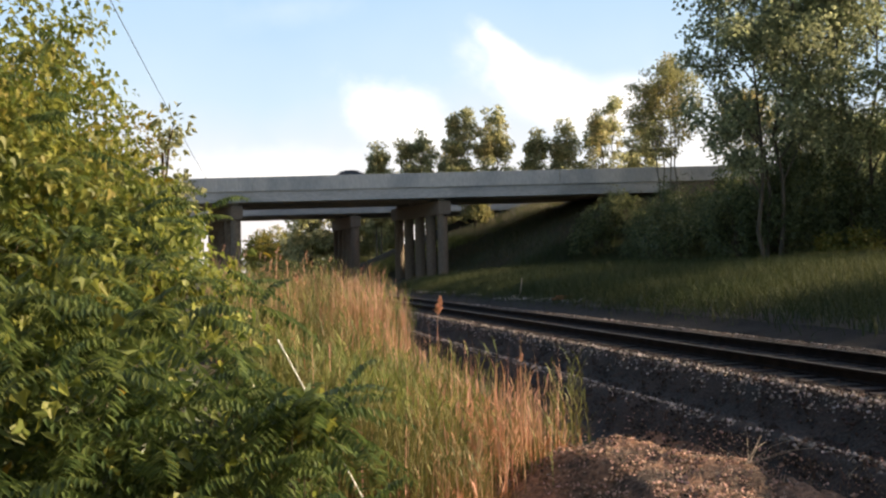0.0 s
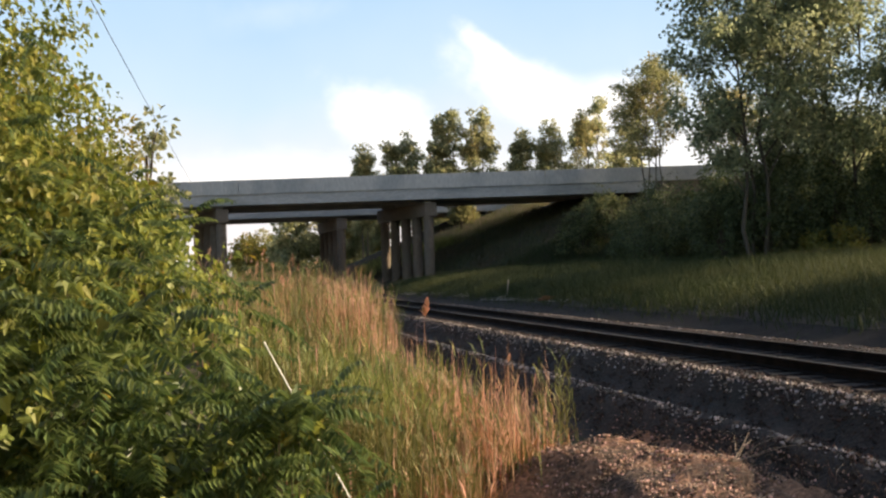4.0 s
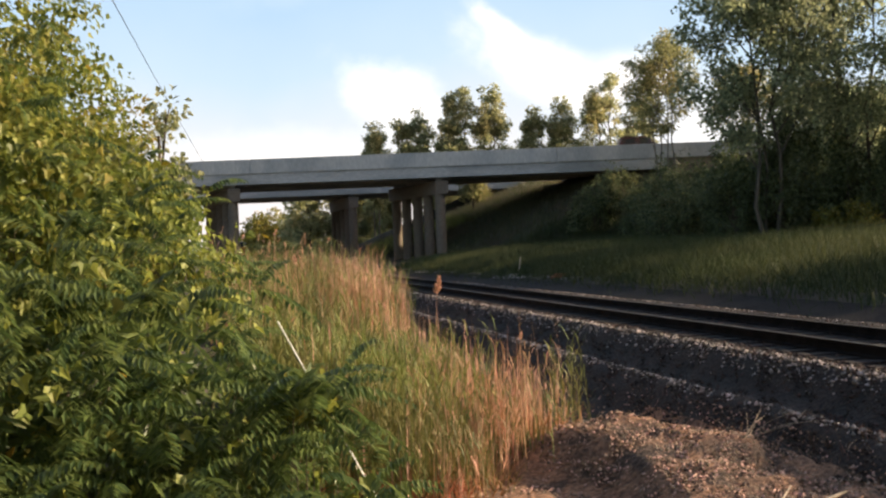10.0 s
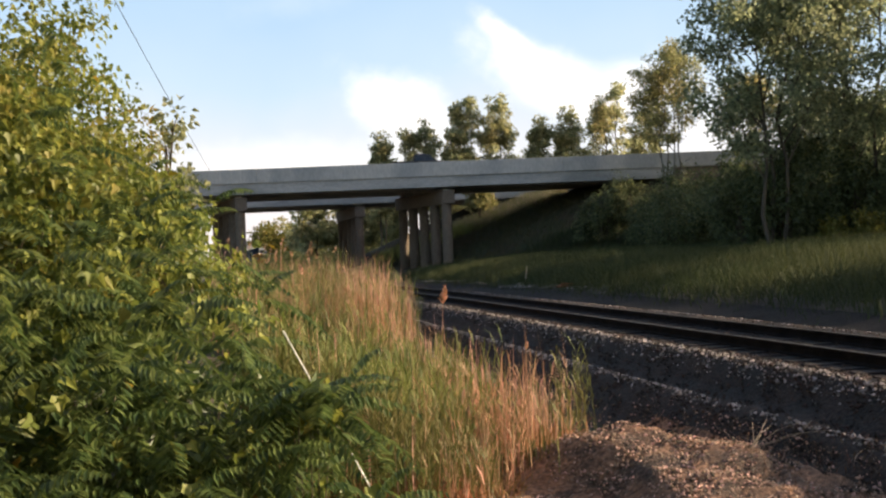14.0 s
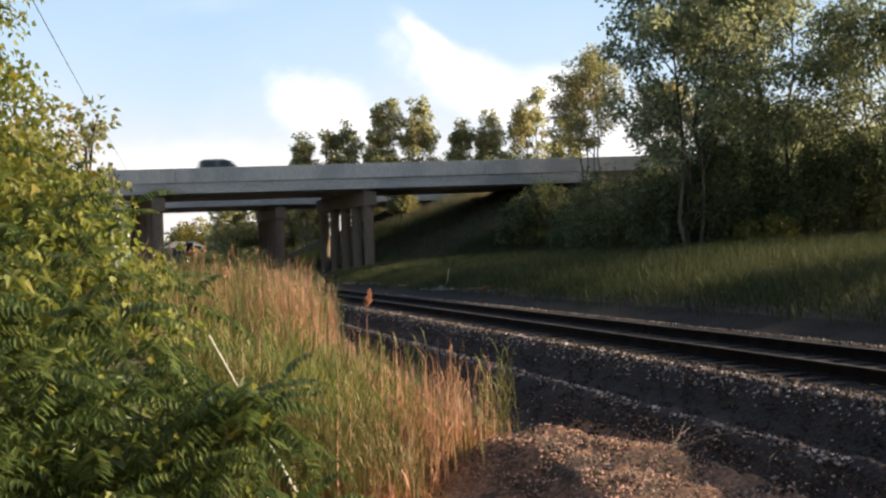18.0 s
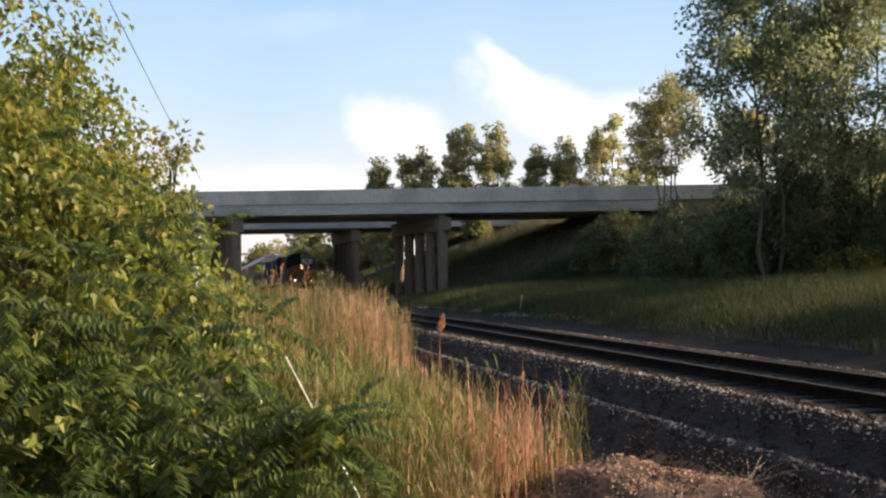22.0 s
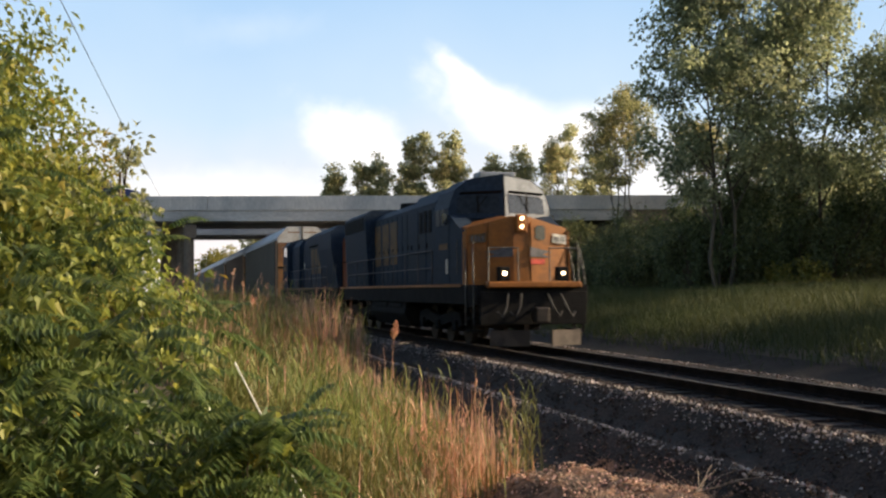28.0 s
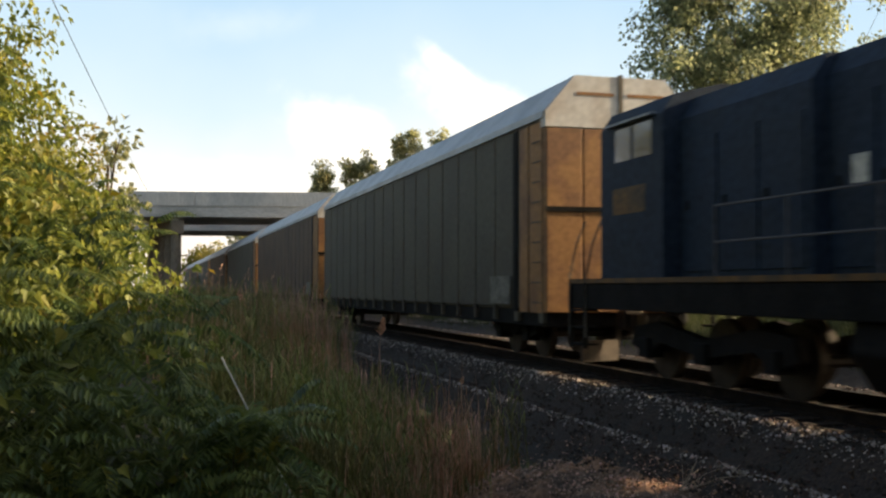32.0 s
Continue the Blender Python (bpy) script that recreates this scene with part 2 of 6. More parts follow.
def leaves(pos, along, up, length, width, fold=0.15):
    """Diamond leaves, slightly folded and drooping: four corners each."""
    n = len(pos)
    along, up = unit(along), np.asarray(up, float)
    side = unit(np.cross(along, up))
    nor = np.cross(side, along)
    L, W = np.broadcast_to(length, n)[:, None], np.broadcast_to(width, n)[:, None]
    mid = pos + along * L * 0.45
    v = np.stack([pos, mid + side * W / 2 + nor * W * fold, pos + along * L - nor * L * 0.12, mid - side * W / 2 + nor * W * fold], 1)
    return v.reshape(-1, 3), np.arange(n * 4).reshape(n, 4)


def lobed_leaves(pos, along, up, length, width):
    """Broad leaves of three lobes, folded along the midrib: two five-cornered halves each."""
    n = len(pos)
    along, up = unit(along), np.asarray(up, float)
    side = unit(np.cross(along, up))
    nor = np.cross(side, along)
    L, W = np.broadcast_to(length, n)[:, None], np.broadcast_to(width, n)[:, None]
    v = [pos + along * L * 0.06, pos + along * L - nor * L * 0.16]
    for sg in (1, -1):
        for a, b in ((0.02, 0.36), (0.34, 0.52), (0.50, 0.27)):
            v.append(pos + along * L * a + side * sg * W * b + nor * W * b * 0.35)
    v = np.stack(v, 1).reshape(-1, 3)
    o = np.arange(n)[:, None] * 8
    return v, np.concatenate([o + [0, 2, 3, 4, 1], o + [0, 1, 7, 6, 5]])


def blades(base, lean, height, width, bend, rng):
    """Ribbon blades in three steps that bend over towards lean."""
    n = len(base)
    ang = rng.uniform(0, np.pi, n)
    side = np.stack([np.cos(ang), np.sin(ang), np.zeros(n)], -1)
    v = []
    for f in (0.0, 0.4, 0.75, 1.0):
        c = base + np.stack([lean[:, 0] * bend * f ** 2, lean[:, 1] * bend * f ** 2, height * (f - 0.22 * bend / np.maximum(height, 0.1) * f ** 3)], -1)
        w = (width * (1 - f) ** 0.6 * 0.5 + 0.0006)[:, None]
        v += [c - side * w, c + side * w]
    v = np.stack(v, 1)
    o = np.arange(n)[:, None] * 8
    q = np.array([[0, 1, 3, 2], [2, 3, 5, 4], [4, 5, 7, 6]])
    return v.reshape(-1, 3), (o[:, None] + q[None]).reshape(-1, 4)


# ---- plan: the track runs straight, 12.47 degrees to the left of the y axis ----
TRACK_AZ, TRACK_P = radians(-12.466), 9.13
DIR = np.array([math.sin(TRACK_AZ), math.cos(TRACK_AZ)])
NRM = np.array([math.cos(TRACK_AZ), -math.sin(TRACK_AZ)])


def at(p, s):
    """The ground plan's x, y, p metres to the right of the eye across the track and s metres along it."""
    return DIR * s + NRM * p


def ps(x, y):
    return x * NRM[0] + y * NRM[1], x * DIR[0] + y * DIR[1]


PROFILE_P = [-60, -6, -3, -1.0, 1.5, 4.6, 5.3, 5.9, 6.3, 6.55, 6.8, 7.05, 7.5, 11.55, 12.2, 12.9, 14.4, 15.8, 17, 22, 30, 45, 90]
PROFILE_Z = [-1.0, -0.9, -0.7, -1.1, -1.3, -1.3, -1.25, -1.05, -0.72, -0.58, -0.66, -0.62, -0.19, -0.17, -0.6, -0.6, -0.42, -0.12, 0.12, 0.55, 1.0, 1.6, 1.6]


def ground_z(x, y):
    x, y = np.asarray(x, float), np.asarray(y, float)
    p, s = ps(x, y)
    z = np.interp(p, PROFILE_P, PROFILE_Z)
    z = z + np.where(p < 5.3, 0.45 * np.clip((s - 15) / 6, 0, 1) * np.clip((p + 6) / 4, 0, 1), 0)
    far = np.clip((np.abs(s) - 170) / 150, 0, 1)
    z = np.where((p > 5) & (p < 13), z, z * (1 - 0.4 * far))
    # the spot where the camera is held, and the dirt mound in front of it
    r = np.hypot(x, y)
    z = z + (-0.12 - z) * np.exp(-(r / 2.6) ** 4)
    ridge = np.interp(s, [6, 9.3, 11.4, 12.6, 13.6], [6.3, 6.15, 5.65, 4.75, 4.4])
    left, right = np.maximum(ridge - p, 0), np.maximum(p - ridge, 0)
    crown = np.interp(s, [6, 9.3, 11.4, 12.5, 14], [-1.0, -0.88, -0.77, -0.66, -1.3])
    flat = np.interp(s, [8.5, 11.2, 12.5], [2.0, 1.0, 0.55])
    drop = 0.13 * np.minimum(left, flat) + 0.62 * np.maximum(left - flat, 0) + 0.5 * right ** 1.3
    z = np.maximum(z, crown - drop + 0.05 * np.sin(x * 3.1) * np.cos(y * 2.3) + 0.025 * np.sin(x * 7.3 + y * 2) * np.sin(y * 6.1))
    # road embankments at both ends of the bridges
    gap = np.clip(np.minimum(y - 107.6, 119.2 - y) / 1.5, 0, 1)
    dx = np.maximum(13.2 + 2.0 * gap + 0.414 * (113 - np.clip(y, 60, 150)) - x, 0)
    dy = np.maximum(np.maximum(99.0 - y, y - 129.0), 0)
    z = np.maximum(z, np.minimum(9.0 - np.hypot((0.425 - 0.07 * gap) * dx, 0.5 * dy), 8.98))
    dx = np.maximum(x + 66.0, 0)
    dy = np.maximum(np.maximum(94.0 - y, y - 133.0), 0)
    z = np.maximum(z, np.minimum(9.0 - 0.49 * np.hypot(dx, dy), 8.98))
    return z


def gz(x, y):
    return float(ground_z(x, y))


def spread(lo, hi, first, grow):
    a, d = [lo], first
    while a[-1] < hi:
        a.append(a[-1] + d)
        d *= grow
    a[-1] = hi
    return a


def build_ground():
    pp = sorted(set([-v for v in spread(1.0, 1800, 0.6, 1.16)] + list(np.arange(-1.0, 4.6, 0.25)) + list(np.arange(4.6, 13.6, 0.15)) + spread(13.6, 1800, 0.5, 1.07)))
    ss = sorted(set([-v for v in spread(2.0, 900, 0.8, 1.2)] + list(np.arange(-2, 26, 0.3)) + list(np.arange(26, 150, 1.3)) + spread(150, 2600, 2.5, 1.12)))
    P, S = np.meshgrid(pp, ss)
    x, y = P * NRM[0] + S * DIR[0], P * NRM[1] + S * DIR[1]
    z = ground_z(x, y)
    rng = np.random.default_rng(3)
    near = np.exp(-np.hypot(x, y) / 40)
    bed = (P > 7.4) & (P < 11.6)
    z = z + rng.normal(0, 1, z.shape) * np.where(bed, 0.012, 0.035) * near
    nx, ny = len(pp), len(ss)
    v = np.stack([x, y, z], -1).reshape(-1, 3)
    i = (np.arange(ny - 1)[:, None] * nx + np.arange(nx - 1)[None]).reshape(-1)
    f = np.stack([i, i + 1, i + nx + 1, i + nx], -1)
    me = data("ground", v, f, True)
    for m in (SOIL, GRAVEL, OILY_SHADED, DIRT):
        me.materials.append(m)
    pc = (P[:-1, :-1] + P[1:, 1:]).reshape(-1) / 2
    sc = (S[:-1, :-1] + S[1:, 1:]).reshape(-1) / 2
    idx = np.zeros(len(pc), int)
    wob = 0.5 * np.sin(sc * 1.1 + 0.4) + 0.3 * np.sin(sc * 2.7 + pc) + 0.25 * np.sin(sc * 0.37)
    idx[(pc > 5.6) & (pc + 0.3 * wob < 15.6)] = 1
    # Oily track bed; the strip at the bank foot is shade put in as colour.
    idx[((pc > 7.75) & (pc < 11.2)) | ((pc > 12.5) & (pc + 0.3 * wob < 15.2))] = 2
    idx[(((pc - 4.4) / 2.5) ** 2 + ((sc - 10.3) / 5.0) ** 2 < 1) & (pc < 6.1)] = 3
    idx[(pc + wob > -1.5) & (pc < 5.7) & (sc + 1.5 * wob < 8.5) & (sc + 2 * wob > -6)] = 3
    me.polygons.foreach_set("material_index", idx.astype(np.int32))
    ob = new("ground", me)
    tagged(ob, "uneven dirt, gravel and grass ground beside the railway track", "ground", kind="structure")


build_ground()


# ---- the railway track ----


def build_track():
    track = tagged(empty("railway_track"), "single railway track with rusty rails on dark wooden ties and ballast", "railway track")
    prof = [(-0.07, -0.17), (0.07, -0.17), (0.07, -0.155), (0.012, -0.135), (0.012, -0.05), (0.036, -0.038), (0.036, -0.004), (-0.036, -0.004), (-0.036, -0.038), (-0.012, -0.05), (-0.012, -0.135), (-0.07, -0.155)]
    for side in (-0.7525, 0.7525):
        a, b = at(TRACK_P + side, -120), at(TRACK_P + side, 700)
        rz = math.degrees(-TRACK_AZ)
        m = pose(a[0], a[1], 0, 0, 0, rz)
        r = part("rail", prism(prof, "y", 0, 820), RAIL, track)
        r.matrix_basis = m
        h = part("rail_head", box((-0.03, 0, -0.004), (0.03, 820, 0.0)), SHINE, r, "worn shiny strip on the rail head")
    me_bm = box((-1.3, -0.115, -0.36), (1.3, 0.115, -0.165), 0.012)
    me = bpy.data.meshes.new("tie")
    me_bm.to_mesh(me)
    me_bm.free()
    me.materials.append(TIE)
    rng = random.Random(5)
    for i in range(300):
        c = at(TRACK_P + rng.uniform(-0.04, 0.04), 3 + i * 0.53)
        t = new("tie", me)
        t.parent = track
        t.matrix_basis = pose(c[0], c[1], rng.uniform(-0.012, 0.006), 0, 0, math.degrees(-TRACK_AZ) + rng.uniform(-1, 1))
    vs = []
    for i in list(range(-230, 0)) + list(range(300, 900)):
        c = at(TRACK_P, 3 + i * 0.53)
        for lx in (-1.3, 1.3):
            for ly in (-0.115, 0.115):
                for lz in (-0.36, -0.165):
                    q = c + NRM * lx + DIR * ly
                    vs.append((q[0], q[1], lz))
    cf = np.array([[0, 1, 3, 2], [4, 6, 7, 5], [0, 4, 5, 1], [2, 3, 7, 6], [1, 5, 7, 3], [0, 2, 6, 4]])
    n = len(vs) // 8
    f = (np.arange(n)[:, None, None] * 8 + cf[None]).reshape(-1, 4)
    tagged(link("far_ties", data("far_ties", vs, f), TIE, track), kind="stuff")


build_track()


# ---- the two road bridges ----
BR_Y, BR_W = 95.5, 12.8
SOFFIT, SLAB, PARAPET, ROADZ = 7.73, 8.68, 9.97, 9.06


def bent(parent, x0, y0, y1, skew, name="pier"):
    """A row of square columns under a cap beam, running back from (x0, y0)."""
    k = math.tan(radians(skew))
    pier = empty(name, None, parent)
    n = 5
    for i in range(n):
        y = y0 + 0.6 + (y1 - y0 - 1.2) * i / (n - 1)
        x = x0 - k * (y - y0)
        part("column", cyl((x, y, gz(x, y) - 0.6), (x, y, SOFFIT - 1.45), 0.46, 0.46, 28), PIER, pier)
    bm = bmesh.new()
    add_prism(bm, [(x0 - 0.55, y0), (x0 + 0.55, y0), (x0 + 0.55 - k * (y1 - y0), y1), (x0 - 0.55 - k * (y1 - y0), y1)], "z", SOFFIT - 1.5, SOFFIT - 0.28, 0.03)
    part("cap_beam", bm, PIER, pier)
    for i in range(7):
        y = y0 + 0.7 + (y1 - y0 - 1.4) * i / 6
        x = x0 - k * (y - y0)
        part("bearing", box((x - 0.3, y - 0.28, SOFFIT - 0.285), (x + 0.3, y + 0.28, SOFFIT + 0.02)), GIRDER, pier)
    return pier


def bridge(y0, label, piers, skew, x_end, x_far, x_abut):
    br = tagged(empty("road_bridge"), label, "bridge")
    y1 = y0 + BR_W
    part("deck_slab", box((x_far, y0 + 0.12, SLAB), (x_end, y1 - 0.12, ROADZ - 0.03)), CONCRETE, br)
    part("road_surface", box((x_far, y0 + 0.5, ROADZ - 0.03), (x_end, y1 - 0.5, ROADZ)), ASPHALT, br)
    for y, s in ((y0, 1), (y1, -1)):
        pts = [(y, SLAB + 0.01), (y + s * 0.48, SLAB + 0.01), (y + s * 0.48, ROADZ + 0.1), (y + s * 0.26, ROADZ + 0.34), (y + s * 0.22, PARAPET), (y, PARAPET)]
        joints = [x_far, -53.7, -16.8, 10.6, 38, x_end]
        for a, b in zip(joints, joints[1:]):
            bm = prism(pts, "x", a + 0.02, b - 0.02, 0.02)
            part("parapet", bm, CONCRETE, br)
    for i in range(6):
        y = y0 + 0.9 + (BR_W - 1.8) * i / 5
        yy = y0 + 0.28 if i == 0 else y
        pts = [(yy - 0.2, SOFFIT), (yy + 0.2, SOFFIT), (yy + 0.2, SOFFIT + 0.1), (yy + 0.1, SOFFIT + 0.16), (yy + 0.1, SLAB - 0.06), (yy + 0.22, SLAB), (yy - 0.22, SLAB), (yy - 0.1, SLAB - 0.06), (yy - 0.1, SOFFIT + 0.16), (yy - 0.2, SOFFIT + 0.1)]
        if i == 0:
            pts = [(yy - 0.16, SOFFIT), (yy + 0.2, SOFFIT), (yy + 0.2, SLAB), (yy - 0.16, SLAB)]
        part("girder", prism(pts, "x", x_far, x_abut + 0.9), GIRDER, br)
    for x in piers:
        bent(br, x, y0 + 0.5, y1 - 0.6, skew)
    k = math.tan(radians(22.5)) * (y1 - y0 - 0.2)
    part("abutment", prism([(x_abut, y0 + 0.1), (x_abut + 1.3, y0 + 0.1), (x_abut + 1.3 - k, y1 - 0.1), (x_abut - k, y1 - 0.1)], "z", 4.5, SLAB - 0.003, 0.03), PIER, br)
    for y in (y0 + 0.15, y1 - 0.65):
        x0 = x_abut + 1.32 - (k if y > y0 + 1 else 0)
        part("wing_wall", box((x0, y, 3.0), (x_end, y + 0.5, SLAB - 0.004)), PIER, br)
    return br


bridge(BR_Y, "grey concrete road bridge with solid parapet over the railway", [0.27, -18.4], 22.5, 260, -120, 20.4)
bridge(118.6, "second grey concrete road bridge just behind the first", [-9.6, -28.5], 16.0, 260, -120, 11.6)


def build_roads():
    for y0 in (BR_Y, 118.6):
        for a, b in ((260, 1400), (-1400, -120)):
            ob = part("road", box((a, y0 + 0.5, ROADZ - 0.12), (b, y0 + BR_W - 0.5, ROADZ)), ASPHALT)
            tagged(ob, "grey asphalt road on the embankment", "road", kind="structure")


build_roads()


# ---- plants ----


def trunk_path(base, top, rng, wob, k=7):
    f = np.linspace(0, 1, k)[:, None]
    p = np.asarray(base)[None] * (1 - f) + np.asarray(top)[None] * f
    p[1:-1, :2] += rng.normal(0, wob, (k - 2, 2))
    return p


def tree(name, x, y, height, width, leaf, count, seed, leafmat, label, crown_from=0.3, bark=BARK, clumps=40, lean=(0, 0), round_top=1.0, z=None, limbs=9, keep=0, clump=(0.05, 0.13)):
    rng = np.random.default_rng(seed)
    z0 = gz(x, y) - 0.15 if z is None else z
    t = tagged(empty(name, pose(x, y, z0)), label, "tree")
    r0 = 0.018 * height + 0.03
    top = (lean[0], lean[1], height * 0.93)
    path = trunk_path((0, 0, 0), top, rng, width * 0.03)
    v, f = tube(path, np.linspace(r0, r0 * 0.15, len(path)), 8)
    link("trunk", data("trunk", v, f, True), bark, t)
    tips = []
    for i in range(limbs):
        h = crown_from * 0.8 + (0.9 - crown_from * 0.8) * (i + rng.uniform(0, 0.8)) / limbs
        k = h * (len(path) - 1)
        a = path[int(k)] + (path[min(int(k) + 1, len(path) - 1)] - path[int(k)]) * (k % 1)
        an = i * 2.4 + rng.uniform(-0.5, 0.5)
        reach = width * 0.5 * (0.55 + 0.45 * math.sin(math.pi * min(1, max(0.05, (h - crown_from * 0.6) / (1.05 - crown_from * 0.6))))) * rng.uniform(0.6, 1.1)
        b = a + np.array([math.cos(an) * reach, math.sin(an) * reach, height * rng.uniform(0.08, 0.2)])
        mid = (a + b) / 2 + np.array([0, 0, -0.03 * height * rng.uniform(0, 1)])
        pts = [a, (a + mid) / 2, mid, (mid + b) / 2, b]
        vv, ff = tube(pts, np.linspace(r0 * (0.5 - 0.35 * h), r0 * 0.06, 5), 6)
        pieces = [(vv, ff)]
        tips += [b, mid * 0.4 + b * 0.6]
        for j in range(3):
            c = mid * (1 - j * 0.3) + b * (j * 0.3)
            d = c + rng.normal(0, 1, 3) * np.array([1, 1, 0.7]) * reach * 0.33 + [0, 0, 0.06 * height]
            pieces.append(tube([c, (c + d) / 2, d], np.linspace(r0 * 0.12, r0 * 0.04, 3), 5))
            tips.append(d)
        link("limb", data("limb", *merge(pieces), True), bark, t)
    tips = np.array(tips + [np.array(top)])
    # clumps of leaves on the limb ends and inside an uneven crown
    cz = rng.uniform(crown_from, 1.0, clumps)
    rad = np.sin(np.pi * np.clip((cz - crown_from * 0.8) / (1.08 - crown_from * 0.8), 0.04, 1)) ** (0.7 * round_top) * width * 0.5
    an = rng.uniform(0, 6.283, clumps)
    rr = rad * np.sqrt(rng.uniform(0.1, 1, clumps)) * rng.uniform(0.75, 1.15, clumps)
    extra = np.stack([np.cos(an) * rr + lean[0] * cz, np.sin(an) * rr + lean[1] * cz, cz * height], -1)
    cen = np.concatenate([tips, extra])
    if keep:
        cen = cen[np.sort(rng.permutation(len(cen))[:keep])]
    sz = rng.uniform(*clump, len(cen)) * (width + height * 0.3)
    which = rng.choice(len(cen), count, p=sz ** 2 / (sz ** 2).sum())
    d = unit(rng.normal(0, 1, (count, 3)))
    pos = cen[which] + d * (sz[which] * rng.uniform(0.12, 1, count) ** 0.4)[:, None] * [1, 1, 0.8]
    pos[:, 2] = np.maximum(pos[:, 2], height * crown_from * 0.5)
    al = unit(d + rng.normal(0, 0.7, (count, 3)) + [0, 0, -0.35])
    v, f = leaves(pos, al, d * 0.35 + rng.normal(0, 0.8, (count, 3)) + [0, 0, 0.4], leaf * rng.uniform(0.6, 1.3, count), leaf * rng.uniform(0.5, 0.85, count))
    link("crown", data("crown", v, f), leafmat, t)
    return t


def grove_tree(name, x, y, height, width, leaf, count, seed, leafmat, label, crown_from, stems, clumps, clump, spread_up, bark=BARK):
    """A tree of one or more slim stems with rising limbs; the leaves sit in clumps that leave gaps. clump: radii in metres."""
    rng = np.random.default_rng(seed)
    t = tagged(empty(name, pose(x, y, gz(x, y) - 0.15)), label, "tree")
    r0 = 0.0085 * height + 0.02

    def reach(f):
        g = np.clip((f - crown_from) / (1.02 - crown_from), 0.02, 1)
        return width * 0.5 * np.clip(np.sin(np.pi * g ** 0.8) ** 0.6, 0.22, 1)
    cen = []
    for k in range(stems):
        an = k * 6.283 / stems + rng.uniform(-0.5, 0.5)
        out = width * (0.16 if stems > 1 else 0.03)
        top = np.array([math.cos(an) * out, math.sin(an) * out, height * (0.97 if k == 0 else rng.uniform(0.82, 0.94))])
        path = trunk_path((math.cos(an) * 0.12 * stems, math.sin(an) * 0.12 * stems, 0), top, rng, width * 0.022, 8)
        v, f = tube(path, np.linspace(r0, r0 * 0.12, 8) / stems ** 0.3, 7)
        link("trunk", data("trunk", v, f, True), bark, t)
        cen.append(path[-1])
        for i in range(8):
            h = crown_from * 0.8 + (0.92 - crown_from * 0.8) * (i + rng.uniform(0, 0.9)) / 8
            q = h * 7
            a = path[int(q)] + (path[min(int(q) + 1, 7)] - path[int(q)]) * (q % 1)
            az = an + rng.uniform(-1.6, 1.6) if stems > 1 else i * 2.4
            r = float(reach(min(h + 0.1, 0.95))) * rng.uniform(0.55, 0.95)
            b = np.array([math.cos(az) * r, math.sin(az) * r, min(a[2] + r * rng.uniform(0.5, 1.0) * (1 + spread_up), height)])
            mid = a * 0.5 + b * 0.5 + [0, 0, -0.08 * r]
            pieces = [tube([a, (a + mid) / 2, mid, (mid + b) / 2, b], np.linspace(r0 * 0.34, r0 * 0.05, 5), 5)]
            for j in range(4):
                c = a * (0.6 - 0.15 * j) + b * (0.4 + 0.15 * j)
                d = c + rng.normal(0, 1, 3) * r * 0.28 + [0, 0, 0.25 * r]
                pieces.append(tube([c, (c + d) / 2, d], np.linspace(r0 * 0.1, r0 * 0.03, 3), 4))
                cen.append(d)
            cen.append(b)
            link("limb", data("limb", *merge(pieces), True), bark, t)
    cz = crown_from + (1 - crown_from) * rng.uniform(0.02, 0.97, clumps) ** 0.75
    an = rng.uniform(0, 6.283, clumps)
    rr = reach(cz) * np.sqrt(rng.uniform(0.15, 1, clumps)) * rng.uniform(0.8, 1.12, clumps)
    cen = np.concatenate([np.array(cen), np.stack([np.cos(an) * rr, np.sin(an) * rr, cz * height], -1)])
    cen[:, 2] = np.minimum(cen[:, 2], height - 0.5)
    cen = cen[cen[:, 2] > height * crown_from * 0.9]
    sz = rng.uniform(*clump, len(cen))
    w = rng.choice(len(cen), count, p=sz ** 2 / (sz ** 2).sum())
    d = unit(rng.normal(0, 1, (count, 3)))
    pos = cen[w] + d * (sz[w] * rng.uniform(0.05, 1, count) ** 0.5)[:, None] * [1, 1, 0.75]
    al = unit(d * 0.6 + rng.normal(0, 0.7, (count, 3)) + [0, 0, -0.5])
    v, f = leaves(pos, al, d * 0.4 + rng.normal(0, 0.8, (count, 3)) + [0, 0, 0.3], leaf * rng.uniform(0.6, 1.3, count), leaf * rng.uniform(0.5, 0.85, count))
    link("crown", data("crown", v, f), leafmat, t)
    return t


